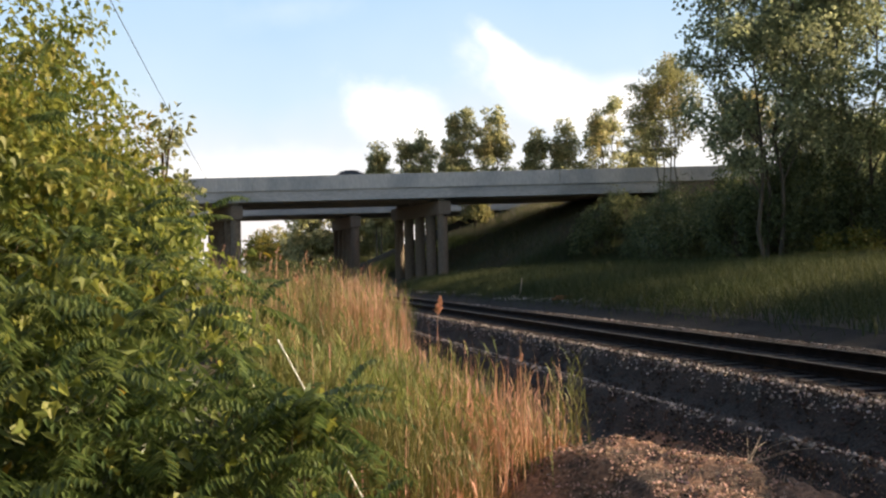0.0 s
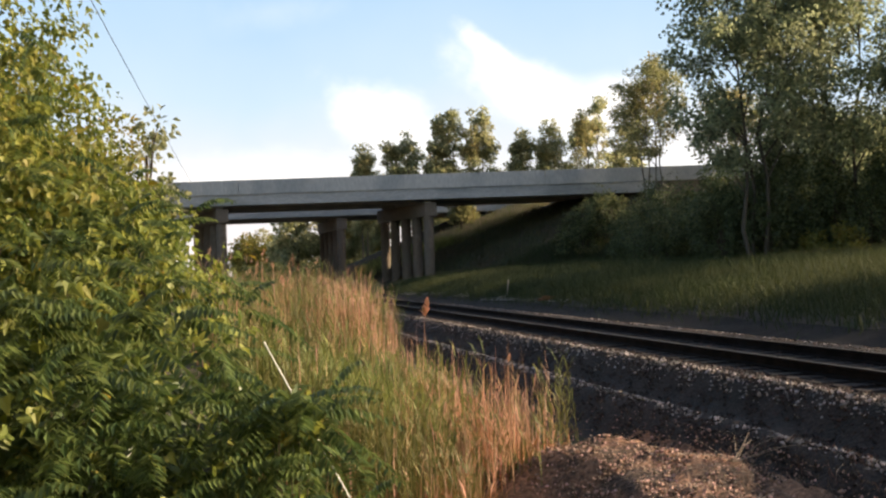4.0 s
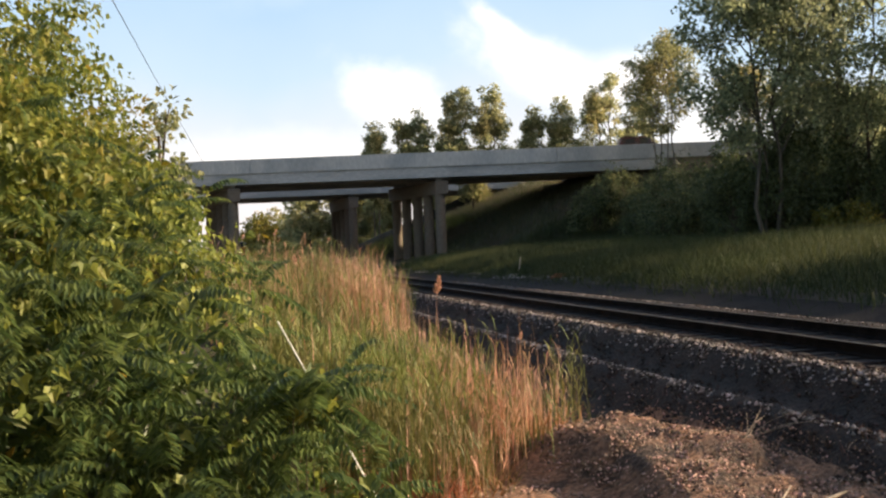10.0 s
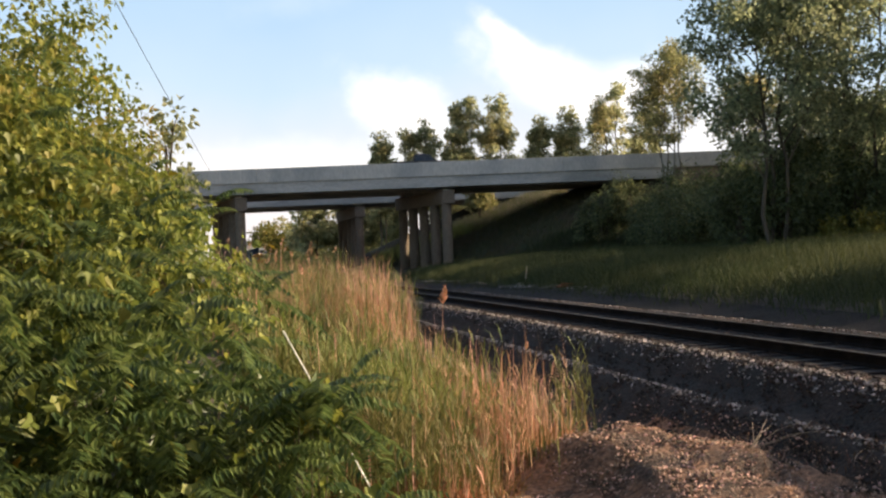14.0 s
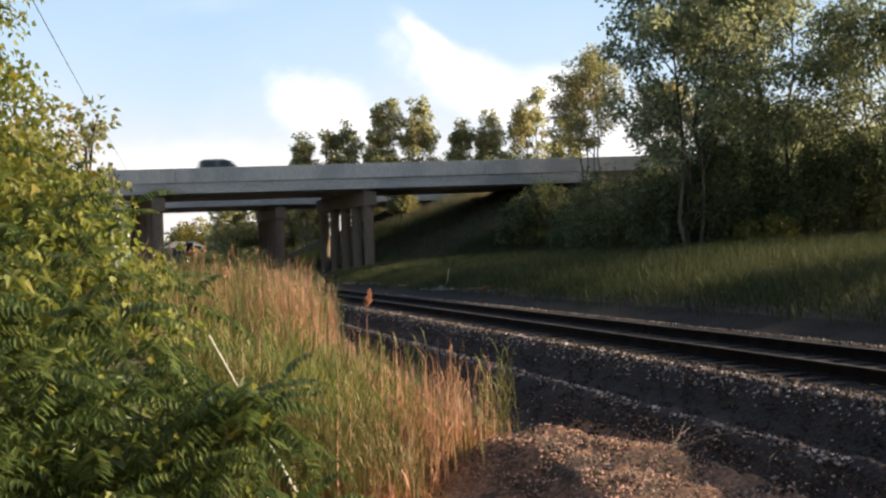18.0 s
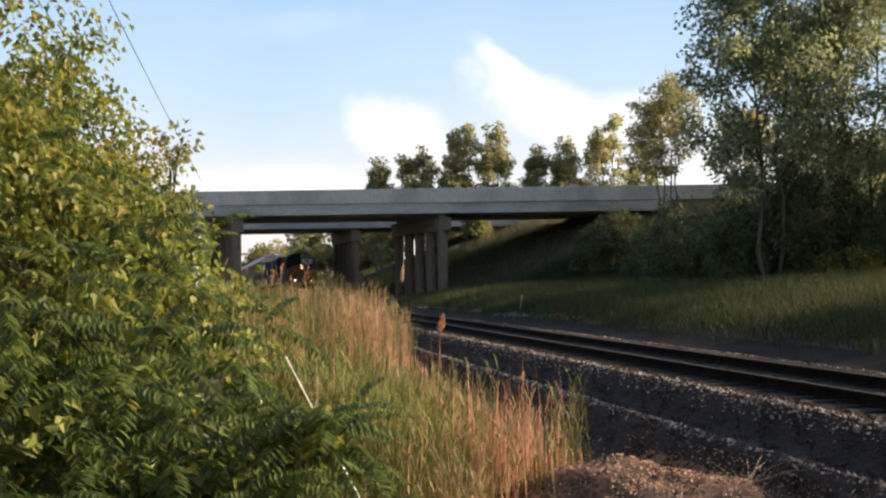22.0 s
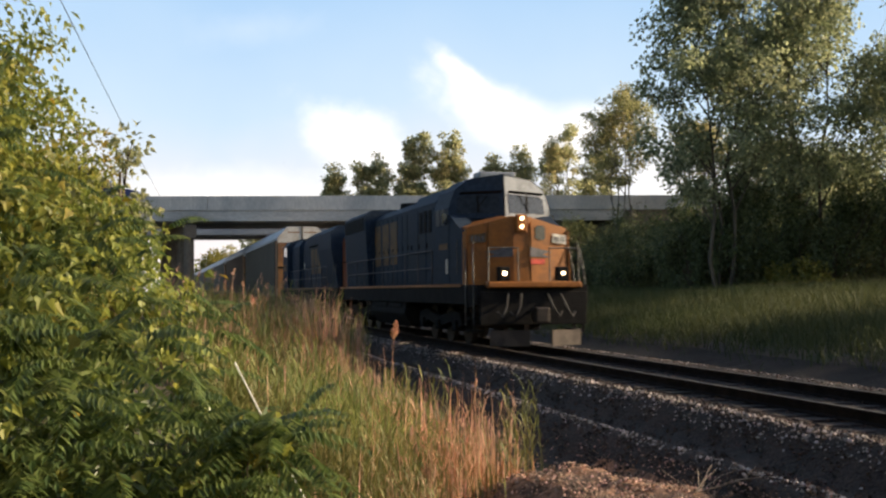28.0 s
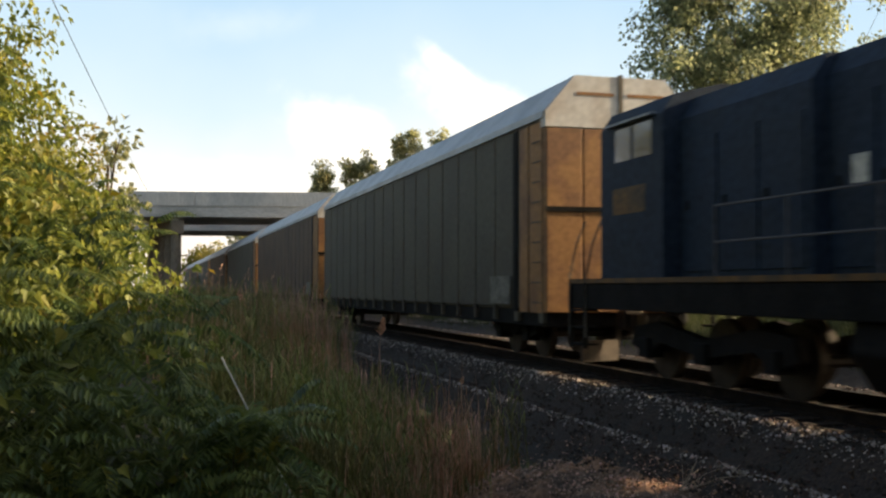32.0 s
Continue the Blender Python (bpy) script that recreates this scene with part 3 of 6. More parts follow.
def shrub(name, x, y, size, count, leaf, seed, leafmat, label, z=None):
    """A rounded, uneven shrub on several stems; size: half widths x, y and height."""
    rng = np.random.default_rng(seed)
    z0 = gz(x, y) - 0.1 if z is None else z
    t = tagged(empty(name, pose(x, y, z0)), label, "shrub")
    n = 9
    cen = []
    for i in range(n):
        b = np.array([rng.normal(0, size[0] * 0.5), rng.normal(0, size[1] * 0.5), size[2] * rng.uniform(0.5, 0.98)])
        pts = [np.array([b[0] * 0.2, b[1] * 0.2, 0]), b * [0.5, 0.5, 0.5], b]
        v, f = tube(pts, [0.05 * size[2] / 3, 0.03 * size[2] / 3, 0.008], 5)
        link("stem", data("stem", v, f, True), STEM, t)
        cen += [b, b * [1, 1, 0.6] + rng.normal(0, 0.2, 3) * size]
    k = 26
    an, q = rng.uniform(0, 6.283, k), rng.uniform(0, 1, k)
    cen = np.concatenate([np.array(cen), np.stack([np.cos(an) * size[0] * np.sqrt(1 - q * q * 0.9), np.sin(an) * size[1] * np.sqrt(1 - q * q * 0.9), q * size[2] * 0.9], -1)])
    sz = rng.uniform(0.16, 0.34, len(cen))
    w = rng.choice(len(cen), count)
    d = unit(rng.normal(0, 1, (count, 3)))
    pos = cen[w] + d * (sz[w] * rng.uniform(0.2, 1, count))[:, None] * np.array(size)
    pos[:, 2] = np.abs(pos[:, 2]) + 0.05
    v, f = leaves(pos, unit(d + rng.normal(0, 0.7, (count, 3)) + [0, 0, -0.3]), d * 0.9 + rng.normal(0, 0.6, (count, 3)) + [0, 0, 0.5], leaf * rng.uniform(0.6, 1.3, count), leaf * rng.uniform(0.45, 0.75, count))
    link("foliage", data("foliage", v, f), leafmat, t)
    return t


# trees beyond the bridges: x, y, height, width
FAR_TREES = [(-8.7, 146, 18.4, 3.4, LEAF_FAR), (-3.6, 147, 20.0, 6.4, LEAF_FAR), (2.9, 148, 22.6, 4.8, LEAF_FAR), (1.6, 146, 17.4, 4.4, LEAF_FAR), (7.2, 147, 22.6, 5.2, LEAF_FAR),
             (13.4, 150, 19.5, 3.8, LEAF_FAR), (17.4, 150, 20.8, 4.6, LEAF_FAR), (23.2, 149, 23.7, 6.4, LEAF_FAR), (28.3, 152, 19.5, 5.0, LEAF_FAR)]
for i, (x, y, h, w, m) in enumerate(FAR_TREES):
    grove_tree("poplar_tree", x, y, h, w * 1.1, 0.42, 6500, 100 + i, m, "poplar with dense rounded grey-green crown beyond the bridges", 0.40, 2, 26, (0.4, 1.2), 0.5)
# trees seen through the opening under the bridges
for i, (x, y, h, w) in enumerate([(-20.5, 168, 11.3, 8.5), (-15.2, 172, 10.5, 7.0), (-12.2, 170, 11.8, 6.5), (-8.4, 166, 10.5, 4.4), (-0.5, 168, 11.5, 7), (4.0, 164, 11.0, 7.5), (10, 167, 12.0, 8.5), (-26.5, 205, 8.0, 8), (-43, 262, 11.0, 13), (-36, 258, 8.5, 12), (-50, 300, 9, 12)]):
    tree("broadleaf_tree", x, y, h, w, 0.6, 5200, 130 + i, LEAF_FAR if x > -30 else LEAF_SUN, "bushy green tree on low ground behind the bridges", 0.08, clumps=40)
tree("young_tree", 3.5, 113.4, 6.6, 3.8, 0.3, 4200, 150, LEAF_PALE, "small sunlit tree on the slope between the two bridges", 0.2, z=gz(3.5, 113.4) - 0.1)
# tall cottonwoods on the right bank: x, y, height, width, crown start, stems, clumps, leaves
TALL = "tall multi-stemmed cottonwood with airy crown on the bank"
# The last five are added out of sight, to shade the bank.
for i, (x, y, h, w, cf, st, cl, c, m) in enumerate([(17.2, 56, 17.6, 9.4, 0.30, 3, 78, 19000, LEAF_DARK), (22.6, 58, 17.8, 9.6, 0.30, 3, 78, 19000, LEAF_DARK),
                                                   (28.4, 57, 14.5, 8.6, 0.30, 3, 56, 11500, LEAF_DARK),
                                                   (32.5, 50.5, 14.5, 10.0, 0.16, 3, 70, 15000, LEAF_DARK), (33.0, 43.5, 15.5, 8.4, 0.56, 3, 60, 12000, LEAF_DARK),
                                                   (27.0, 66.5, 9.0, 7.6, 0.15, 3, 60, 11000, LEAF_DARK), (29.0, 74, 9.5, 8.0, 0.15, 3, 60, 11000, LEAF_DARK), (31.0, 81, 9.5, 8.0, 0.2, 3, 60, 11000, LEAF_DARK)]):
    grove_tree("cottonwood_tree", x, y, h, w, 0.25, c, 160 + i, m, TALL, cf, st, cl, (0.5, 1.3), 0.55)
for i, (x, y, h, w, c) in enumerate([(18.6, 88, 15.6, 6.6, 9500), (24.6, 87, 12.5, 6.0, 6500), (30.5, 88, 10.5, 6.5, 6500)]):
    grove_tree("slender_tree", x, y, h, w, 0.24, c, 170 + i, LEAF_PALE, "slender open tree with several thin pale stems beside the road", 0.52, 4, 60, (0.4, 0.95), 0.6, PALE_BARK)
# lower trees on the bank and beyond it
# The last two are added out of view, for their shade only.
for i, (x, y, h, w) in enumerate([(46, 62, 8.5, 9), (42, 72, 11, 11), (41, 84, 9, 11), (38, 88, 7, 8), (33, 63, 7, 7), (34, 70, 7, 8), (35, 79, 7, 8), (56, 45, 13, 11), (57, 66, 13, 11), (52, 78, 11, 11), (33, 30, 8, 8), (36, 23.5, 9, 8)]):
    tree("bank_tree", x, y, h, w, 0.45, 5200, 180 + i, LEAF_DARK, "leafy lower tree on the bank beyond the track", 0.05, BARK, clumps=60, limbs=11, clump=(0.05, 0.09))
# shrubs on the embankment: x, y, half width, height
for i, (x, y, sx, sz, c, m) in enumerate([(13.0, 89, 2.2, 3.7, 3800, LEAF_SHRUB), (15.8, 90, 2.3, 3.6, 3800, LEAF_SHRUB), (18.2, 86, 3.0, 5.6, 5200, LEAF_SHRUB), (20.8, 84, 3.0, 6.0, 5200, LEAF_SHRUB), (16.0, 80, 2.6, 4.0, 4200, LEAF_SHRUB), (19.6, 76, 3.0, 4.6, 5200, LEAF_SHRUB),
                                          (23.4, 82, 3.2, 6.2, 5200, LEAF_SHRUB), (27.0, 84, 3.4, 6.4, 5200, LEAF_SHRUB), (24.0, 74, 3.4, 5.2, 5200, LEAF_SHRUB), (29.5, 73, 4.0, 5.6, 5200, LEAF_SHRUB),
                                          (16.6, 58.5, 2.0, 5.0, 5200, LEAF_SHRUB), (18.2, 57.2, 1.9, 5.6, 5600, LEAF_SHRUB), (20.8, 58, 2.4, 6.0, 6200, LEAF_SHRUB), (23.6, 57.5, 2.6, 6.4, 6600, LEAF_SHRUB), (26.6, 58, 2.6, 6.2, 6600, LEAF_SHRUB), (29.8, 57, 3.0, 6.2, 6600, LEAF_SHRUB),
                                          (15.0, 66, 2.2, 3.4, 4200, LEAF_SHRUB), (18.6, 66.5, 2.6, 4.2, 4600, LEAF_SHRUB), (23.0, 66, 3.0, 4.6, 4600, LEAF_SHRUB), (21.6, 55.0, 1.0, 1.8, 900, LEAF_SUN), (19.9, 55.2, 0.8, 1.6, 700, LEAF_SUN)]):
    shrub("embankment_shrub", x, y, (sx, sx * 0.85, sz), c, 0.24, 200 + i, m, "dense dark green shrub on the embankment slope")
for i, (x, y, sx, sz) in enumerate([(-22, 152, 4.5, 3.0), (-13.5, 155, 4.5, 3.2), (-6.5, 152, 4.0, 3.0), (0.5, 154, 4.5, 3.4), (8, 152, 4.5, 3.2)]):
    shrub("roadside_shrub", x, y, (sx, sx * 0.7, sz), 2600, 0.4, 240 + i, LEAF_SHRUB, "low dense green shrub on flat ground beyond the bridges")


def grass_patch(name, label, region, count, h, width, bend, m, seed):
    """Grass or reeds as one object; region gives x, y for count random numbers."""
    rng = np.random.default_rng(seed)
    x, y, hs = region(rng, count)
    b = np.stack([x, y, ground_z(x, y) - 0.03], -1)
    an = rng.uniform(0, 6.283, len(x))
    lean = np.stack([np.cos(an), np.sin(an)], -1)
    v, f = blades(b, lean, h * hs * rng.uniform(0.65, 1.1, len(x)), width * rng.uniform(0.6, 1.4, len(x)), bend * rng.uniform(0.2, 1.2, len(x)), rng)
    return tagged(link(name, data(name, v, f), m), label, "grass", kind="stuff")


def bank_region(rng, n):
    p, s = 15.3 + 18.7 * rng.uniform(0, 1, n) ** 1.05 + rng.normal(0, 0.5, n), 14 + 74 * rng.uniform(0, 1, n) ** 0.9
    x, y = p * NRM[0] + s * DIR[0], p * NRM[1] + s * DIR[1]
    k = y < 93
    return x[k], y[k], np.interp(p[k], [12.8, 14, 17, 22, 34], [0.2, 0.45, 0.8, 1.0, 1.0])


grass_patch("bank_grass", "tall green grass on the bank beyond the track", bank_region, 100000, 1.0, 0.026, 0.65, GRASS, 301)


def slope_region(rng, n):
    x, y = rng.uniform(-8, 32, n), rng.uniform(74, 120, n)
    z = ground_z(x, y)
    k = (z > 0.5) & ((y < 95.3) | (z < 7.0))
    return x[k], y[k], np.ones(k.sum())


grass_patch("slope_grass", "rough grass on the road embankment", slope_region, 60000, 0.6, 0.05, 0.3, SLOPE_GRASS, 302)


def gap_region(rng, n):
    x, y = rng.uniform(-8, 12.5, n), rng.uniform(108.6, 118.2, n)
    k = ground_z(x, y) > 1.0
    return x[k], y[k], rng.uniform(0.5, 1.0, k.sum())


grass_patch("slope_weeds", "green and yellow weeds on the slope between the two bridges", gap_region, 11000, 1.2, 0.035, 0.4, REED_GREEN, 305)


def gap_crest_region(rng, n):
    x, y, w = gap_region(rng, n)
    k = ground_z(x, y) > 4.3
    return x[k], y[k], w[k]


# Pale stalks put sunlight into the colour of the upper slope.
grass_patch("dry_slope_weeds", "weeds near the top of the slope between the bridges, pale as if sunlit", gap_crest_region, 9000, 1.2, 0.035, 0.4, DRY, 310)


def reed_region(p_hi, near):
    """The near stand in the ditch, or the taller one further along it; gives x, y and a height factor."""
    def f(rng, n):
        if near:
            s = 11.3 + 6.9 * rng.uniform(0, 1, n)
            hi = np.interp(s, [11.3, 12.2, 12.6, 13.2, 14.2, 14.7, 15.2, 17, 18.2], [2.7, 3.4, 3.8, 4.25, 5.0, 5.15, 4.3, 4.1, 3.6]) + p_hi
            lo = -1.6
        else:
            s = 26.5 + 31.5 * rng.uniform(0, 1, n) ** 1.6
            hi = np.interp(s, [26, 32, 60], [5.0, 5.3, 5.3]) + p_hi
            lo = -2.5
        p = lo + (hi - lo) * rng.uniform(0, 1, n) + rng.normal(0, 0.16, n) * near
        x, y = p * NRM[0] + s * DIR[0], p * NRM[1] + s * DIR[1]
        k = x / y > np.interp(y, [12, 18, 30, 60], [-0.17, -0.2, -0.225, -0.22])
        if near:
            k &= rng.uniform(0, 1, n) > np.interp(p / s, [0.22, 0.3, 0.36], [0, 0.4, 0.55])
        wave = 0.93 + 0.13 * np.sin(x * 1.7 + 1) * np.sin(y * 0.9)
        if near:
            tall = np.interp(p / s, [0.0, 0.087, 0.15, 0.186, 0.25, 0.31, 0.37], [1.1, 1.06, 0.93, 0.84, 0.80, 0.84, 0.98])
            tall = tall * np.interp(s, [11.3, 12.6], [0.8, 1.0])
        else:
            tall = np.interp(p / s, [0.03, 0.1, 0.16, 0.2], [1.32, 1.32, 1.24, 0.9])
        return x[k], y[k], (wave * tall)[k]
    return f


def straw_share(p, s):
    """How much of the growth is dry straw, by the place in the ditch."""
    q = p / s
    near = np.interp(q, [0.17, 0.22, 0.27, 0.315, 0.335, 0.38], [0.06, 0.35, 0.8, 0.85, 0.4, 0.1])
    far = np.interp(q, [0.05, 0.10, 0.13, 0.20, 0.24], [0.35, 0.4, 0.75, 0.85, 0.45])
    k = np.interp(s, [15.5, 18.5], [0, 1])
    return near * (1 - k) + far * k


def reed_plants(name, label, n, share, h, m_leaf, seed, leaves_per, p_extra, near):
    """Reeds: upright stems that carry narrow leaves, each standing out and drooping at its tip."""
    rng = np.random.default_rng(seed)
    x, y, hs = reed_region(p_extra, near)(rng, n)
    p, s_ = ps(x, y)
    keep = rng.uniform(0, 1, len(x)) < share(p, s_, x, y)
    x, y, hs = x[keep], y[keep], hs[keep]
    n = len(x)
    top = h * hs * rng.uniform(0.7, 1.12, n)
    if near:
        p, s_ = ps(x, y)
        top = top * (1 - np.interp(p / s_, [0.17, 0.25], [0, 0.5]) * rng.uniform(0, 1, n) ** 0.8 * np.interp(p / s_, [0.32, 0.35], [1, 0.4]))
    b = np.stack([x, y, ground_z(x, y) - 0.03], -1)
    an = rng.uniform(0, 6.283, n)
    lean = np.stack([np.cos(an), np.sin(an)], -1)
    bend = rng.uniform(0.02, 0.22, n)
    parts = [blades(b, lean, top, np.full(n, 0.008), bend, rng)]
    for i in range(leaves_per):
        f = np.clip(0.22 + 0.74 * (i + rng.uniform(0, 0.9, n)) / leaves_per, 0, 0.97)
        c = b + np.stack([lean[:, 0] * bend * f ** 2, lean[:, 1] * bend * f ** 2, top * f], -1)
        az = an + i * 2.6 + rng.uniform(-0.6, 0.6, n)
        out = np.stack([np.cos(az), np.sin(az), np.zeros(n)], -1)
        L = rng.uniform(0.22, 0.46, n) * np.clip(top / 1.5, 0.6, 1.2)
        rise = rng.uniform(0.6, 1.15, n)
        w = rng.uniform(0.010, 0.022, n)[:, None]
        side = np.cross(out, [0, 0, 1.0]) * w / 2
        k1 = c + out * (L * 0.22)[:, None] + np.stack([0 * L, 0 * L, L * 0.55 * rise], -1)
        k2 = c + out * (L * 0.55)[:, None] + np.stack([0 * L, 0 * L, L * (0.95 * rise - 0.12)], -1)
        v = np.stack([c - side * 0.5, c + side * 0.5, k1 + side, k1 - side, k2 + side * 0.15, k2 - side * 0.15], 1).reshape(-1, 3)
        o = np.arange(n)[:, None] * 6
        parts.append((v, np.concatenate([o + [0, 1, 2, 3], o + [3, 2, 4, 5]])))
    return tagged(link(name, data(name, *merge(parts)), m_leaf), label, "grass", kind="stuff")


def green_share(p, s, x, y):
    return 1.0 - 0.85 * straw_share(p, s) - 0.3 * np.clip(np.sin(x * 2.9 + 0.7 * y) * np.sin(y * 2.3 - x), 0, 1)


def dry_share(p, s, x, y):
    return straw_share(p, s) * (0.75 + 0.25 * np.sin(x * 4.1 + y * 1.3))


def straw_region(near):
    def f(rng, n):
        x, y, w = reed_region(0.0, near)(rng, n)
        p, s = ps(x, y)
        keep = rng.uniform(0, 1, len(x)) < straw_share(p, s)
        if near:
            # the dry edge: most stalks broken short, a few tall ones standing over them
            short = rng.uniform(0.5, 0.85, len(x))
            w = w * np.where((p / s > 0.2) & (rng.uniform(0, 1, len(x)) < 0.8), short, rng.uniform(0.9, 1.22, len(x)))
        return x[keep], y[keep], w[keep]
    return f


def undergrowth_region(rng, n):
    x, y, w = reed_region(0.2, True)(rng, n)
    return x, y, w * rng.uniform(0.3, 0.8, len(x))


for near, k, where in ((True, 1.0, "near the mound"), (False, 0.8, "further along the track")):
    reed_plants("green_reeds", "tall green reeds with narrow leaves in the ditch " + where, int(7600 * k), green_share, 1.8, REED_GREEN, 303 + 20 * near, 6, 0.12, near)
    reed_plants("dry_reeds", "dry tan reeds with withered leaves in the ditch " + where, int(4200 * k), dry_share, 1.8, REED_TAN, 304 + 20 * near, 3, 0.0, near)
    grass_patch("straw_reeds", "bare straw-coloured reed stalks in the ditch " + where, straw_region(near), int(7500 * k), 1.86, 0.013, 0.12, REED_TAN, 307 + 20 * near)
grass_patch("ditch_undergrowth", "matted green and brown grass at the foot of the reeds", undergrowth_region, 8000, 1.1, 0.02, 0.5, REED_BASE, 308)


def plumes():
    """Feathery seed heads on the taller reeds."""
    rng = np.random.default_rng(306)
    x, y, h = reed_region(0, False)(rng, 110)
    k = ps(x, y)[0] < 3.6
    x, y, h = x[k], y[k], h[k]
    n = len(x)
    top = ground_z(x, y) + 1.85 * h * rng.uniform(0.95, 1.12, n)
    base = np.stack([x, y, top - 0.05], -1)
    k = 14
    f = np.tile(np.linspace(0, 1, k), n)
    b = np.repeat(base, k, 0) + np.stack([0.05 * f, 0.02 * f, 0.22 * f], -1)
    an = rng.uniform(0, 6.28, n * k)
    al = np.stack([np.cos(an) * 0.5, np.sin(an) * 0.5, np.full(n * k, 0.75)], -1)
    v, fc = leaves(b, al, rng.normal(0, 1, (n * k, 3)), 0.09 * (1.15 - f), 0.016)
    tagged(link("reed_plumes", data("reed_plumes", v, fc), REED_TAN), "feathery straw-coloured seed heads of the reeds", "grass", kind="stuff")


plumes()


# ---- the thicket on the near left: sumac, vines and a row of trees ----


def fronds(base, out, length, pairs, leaf, rng):
    """Pinnate leaves: leaflets in pairs along a drooping rachis."""
    n = len(base)
    out = unit(out)
    side = unit(np.cross(out, np.array([0, 0, 1.0])))
    sag = rng.uniform(0.3, 1.0, n)
    P, A, U, L = [], [], [], []
    for i in range(pairs):
        f = (i + 1.2) / pairs
        c = base + out * (length * f)[:, None] + np.stack([np.zeros(n), np.zeros(n), -0.42 * length * f ** 2], -1)
        for sg in (-1, 1):
            P.append(c)
            A.append(side * sg + out * 0.24 + sag[:, None] * [0, 0, -1.0] + rng.normal(0, 0.07, (n, 3)))
            U.append(np.tile([0, 0, 1.0], (n, 1)) + side * sg * 0.4 + rng.normal(0, 0.1, (n, 3)))
            L.append(leaf * (1.05 - 0.8 * abs(f - 0.4)) * rng.uniform(0.9, 1.1, n))
    P, A, U, L = (np.concatenate(q) for q in (P, A, U, L))
    mid = base + out * (length * 0.5)[:, None] - [0, 0, 0.1] * length[:, None]
    tip = base + out * length[:, None] - [0, 0, 0.42] * length[:, None]
    ribs = [leaves(a, b - a, np.tile([0, 0, 1.0], (n, 1)), np.linalg.norm(b - a, axis=1), 0.009) for a, b in ((base, mid), (mid, tip))]
    return merge([leaves(P, A, U, L, L * 0.33, 0.1)] + ribs)


def thicket_shrub(name, label, c, r, seed, n_frond, n_vine, n_yellow=6, big=1.0):
    rng = np.random.default_rng(seed)
    c, r = np.array(c, float), np.array(r, float)
    t = tagged(empty(name, pose(c[0], c[1], gz(c[0], c[1]) - 0.1)), label, "shrub")
    off = np.array([0, 0, c[2] - (gz(c[0], c[1]) - 0.1)])
    for i in range(7):
        tip = off + rng.normal(0, 0.4, 3) * r
        b = np.array([tip[0] * 0.35, tip[1] * 0.35, 0])
        mid = (b + tip) / 2 + rng.normal(0, 0.08, 3)
        k = min(1.0, 0.25 + 0.6 * r[2])
        v, f = tube([b, mid, tip], [0.02 * k, 0.013 * k, 0.005 * k], 5)
        link("stem", data("stem", v, f, True), STEM, t)

    def shell(n, lo=0.45):
        d = unit(rng.normal(0, 1, (n * 4, 3)))
        # growth in bunches with dark gaps between them
        w = c + d * r
        hole = np.sin(w[:, 0] * 5.5 + w[:, 2] * 2.1) * np.sin(w[:, 2] * 6.1 + w[:, 1] * 1.5) + 0.6 * np.sin(w[:, 1] * 9.3 + w[:, 0] * 3.3 + w[:, 2] * 7.3)
        d = d[hole > 0.02][:n]
        n = len(d)
        bump = 1 + 0.26 * np.sin(d[:, 0] * 6 + seed) * np.sin(d[:, 2] * 7 + 1) + 0.2 * np.sin(d[:, 1] * 11 + seed * 2) * np.sin(d[:, 2] * 12 + seed)
        q = off + d * r * (rng.uniform(lo ** 3, 1, n) ** (1 / 3) * bump)[:, None]
        return q, d
    if n_frond:
        q, d = shell(n_frond, 0.78)
        n_frond = len(q)
        out = d * [1, 1, 0.5] + rng.normal(0, 0.6, (n_frond, 3)) + [0, 0, 0.2]
        v, f = fronds(q, out, rng.uniform(0.40, 0.66, n_frond), 12, 0.135, rng)
        q, d = shell(n_frond * 2, 0.3)
        q = off + (q - off) * 0.62
        v2, f2 = leaves(q, d + rng.normal(0, 0.8, q.shape), rng.normal(0, 1, q.shape), 0.19, 0.075)
        v, f = merge([(v, f), (v2, f2)])
        link("fern_like_leaves", data("fern_like_leaves", v, f), SUMAC, t, "long dark green pinnate leaves")
    if n_vine:
        q, d = shell(n_vine, 0.6)
        n_vine = len(q)
        size = rng.uniform(0.085, 0.18, n_vine) * big
        v, f = lobed_leaves(q, d * [0.6, 0.6, 0.2] + rng.normal(0, 0.5, (n_vine, 3)) + [0, 0, -0.7], d + rng.normal(0, 0.5, (n_vine, 3)) + [0, 0, 0.4], size, size * rng.uniform(0.75, 1.0, n_vine))
        link("vine_leaves", data("vine_leaves", v, f), VINE, t, "broad yellow-green vine leaves")
    if n_yellow:
        q, d = shell(n_yellow, 0.85)
        n_yellow = len(q)
        v, f = leaves(q, d + [0, 0, -0.5], d + rng.normal(0, 0.3, (n_yellow, 3)), 0.125, 0.09)
        link("yellow_leaves", data("yellow_leaves", v, f), YELLOW_LEAF, t, "a few yellowed leaves")
    return t


LOW = "dense green sumac shrub with long feathery leaves"
HIGH = "tangle of yellow-green vines and leaves on tall shrubs"
thicket_shrub("sumac_shrub", LOW, (-2.24, 7.41, -0.71), (1.59, 1.23, 1.23), 401, 600, 200)
thicket_shrub("sumac_shrub", LOW, (-1.58, 7.88, -1.57), (1.12, 1.05, 0.83), 402, 260, 90)
thicket_shrub("sumac_shrub", LOW, (-0.99, 7.5, 0.33), (0.3, 0.21, 0.3), 411, 34, 30, 0)
thicket_shrub("sumac_shrub", LOW, (-0.68, 7.11, -0.36), (0.34, 0.24, 0.36), 412, 44, 40, 0)
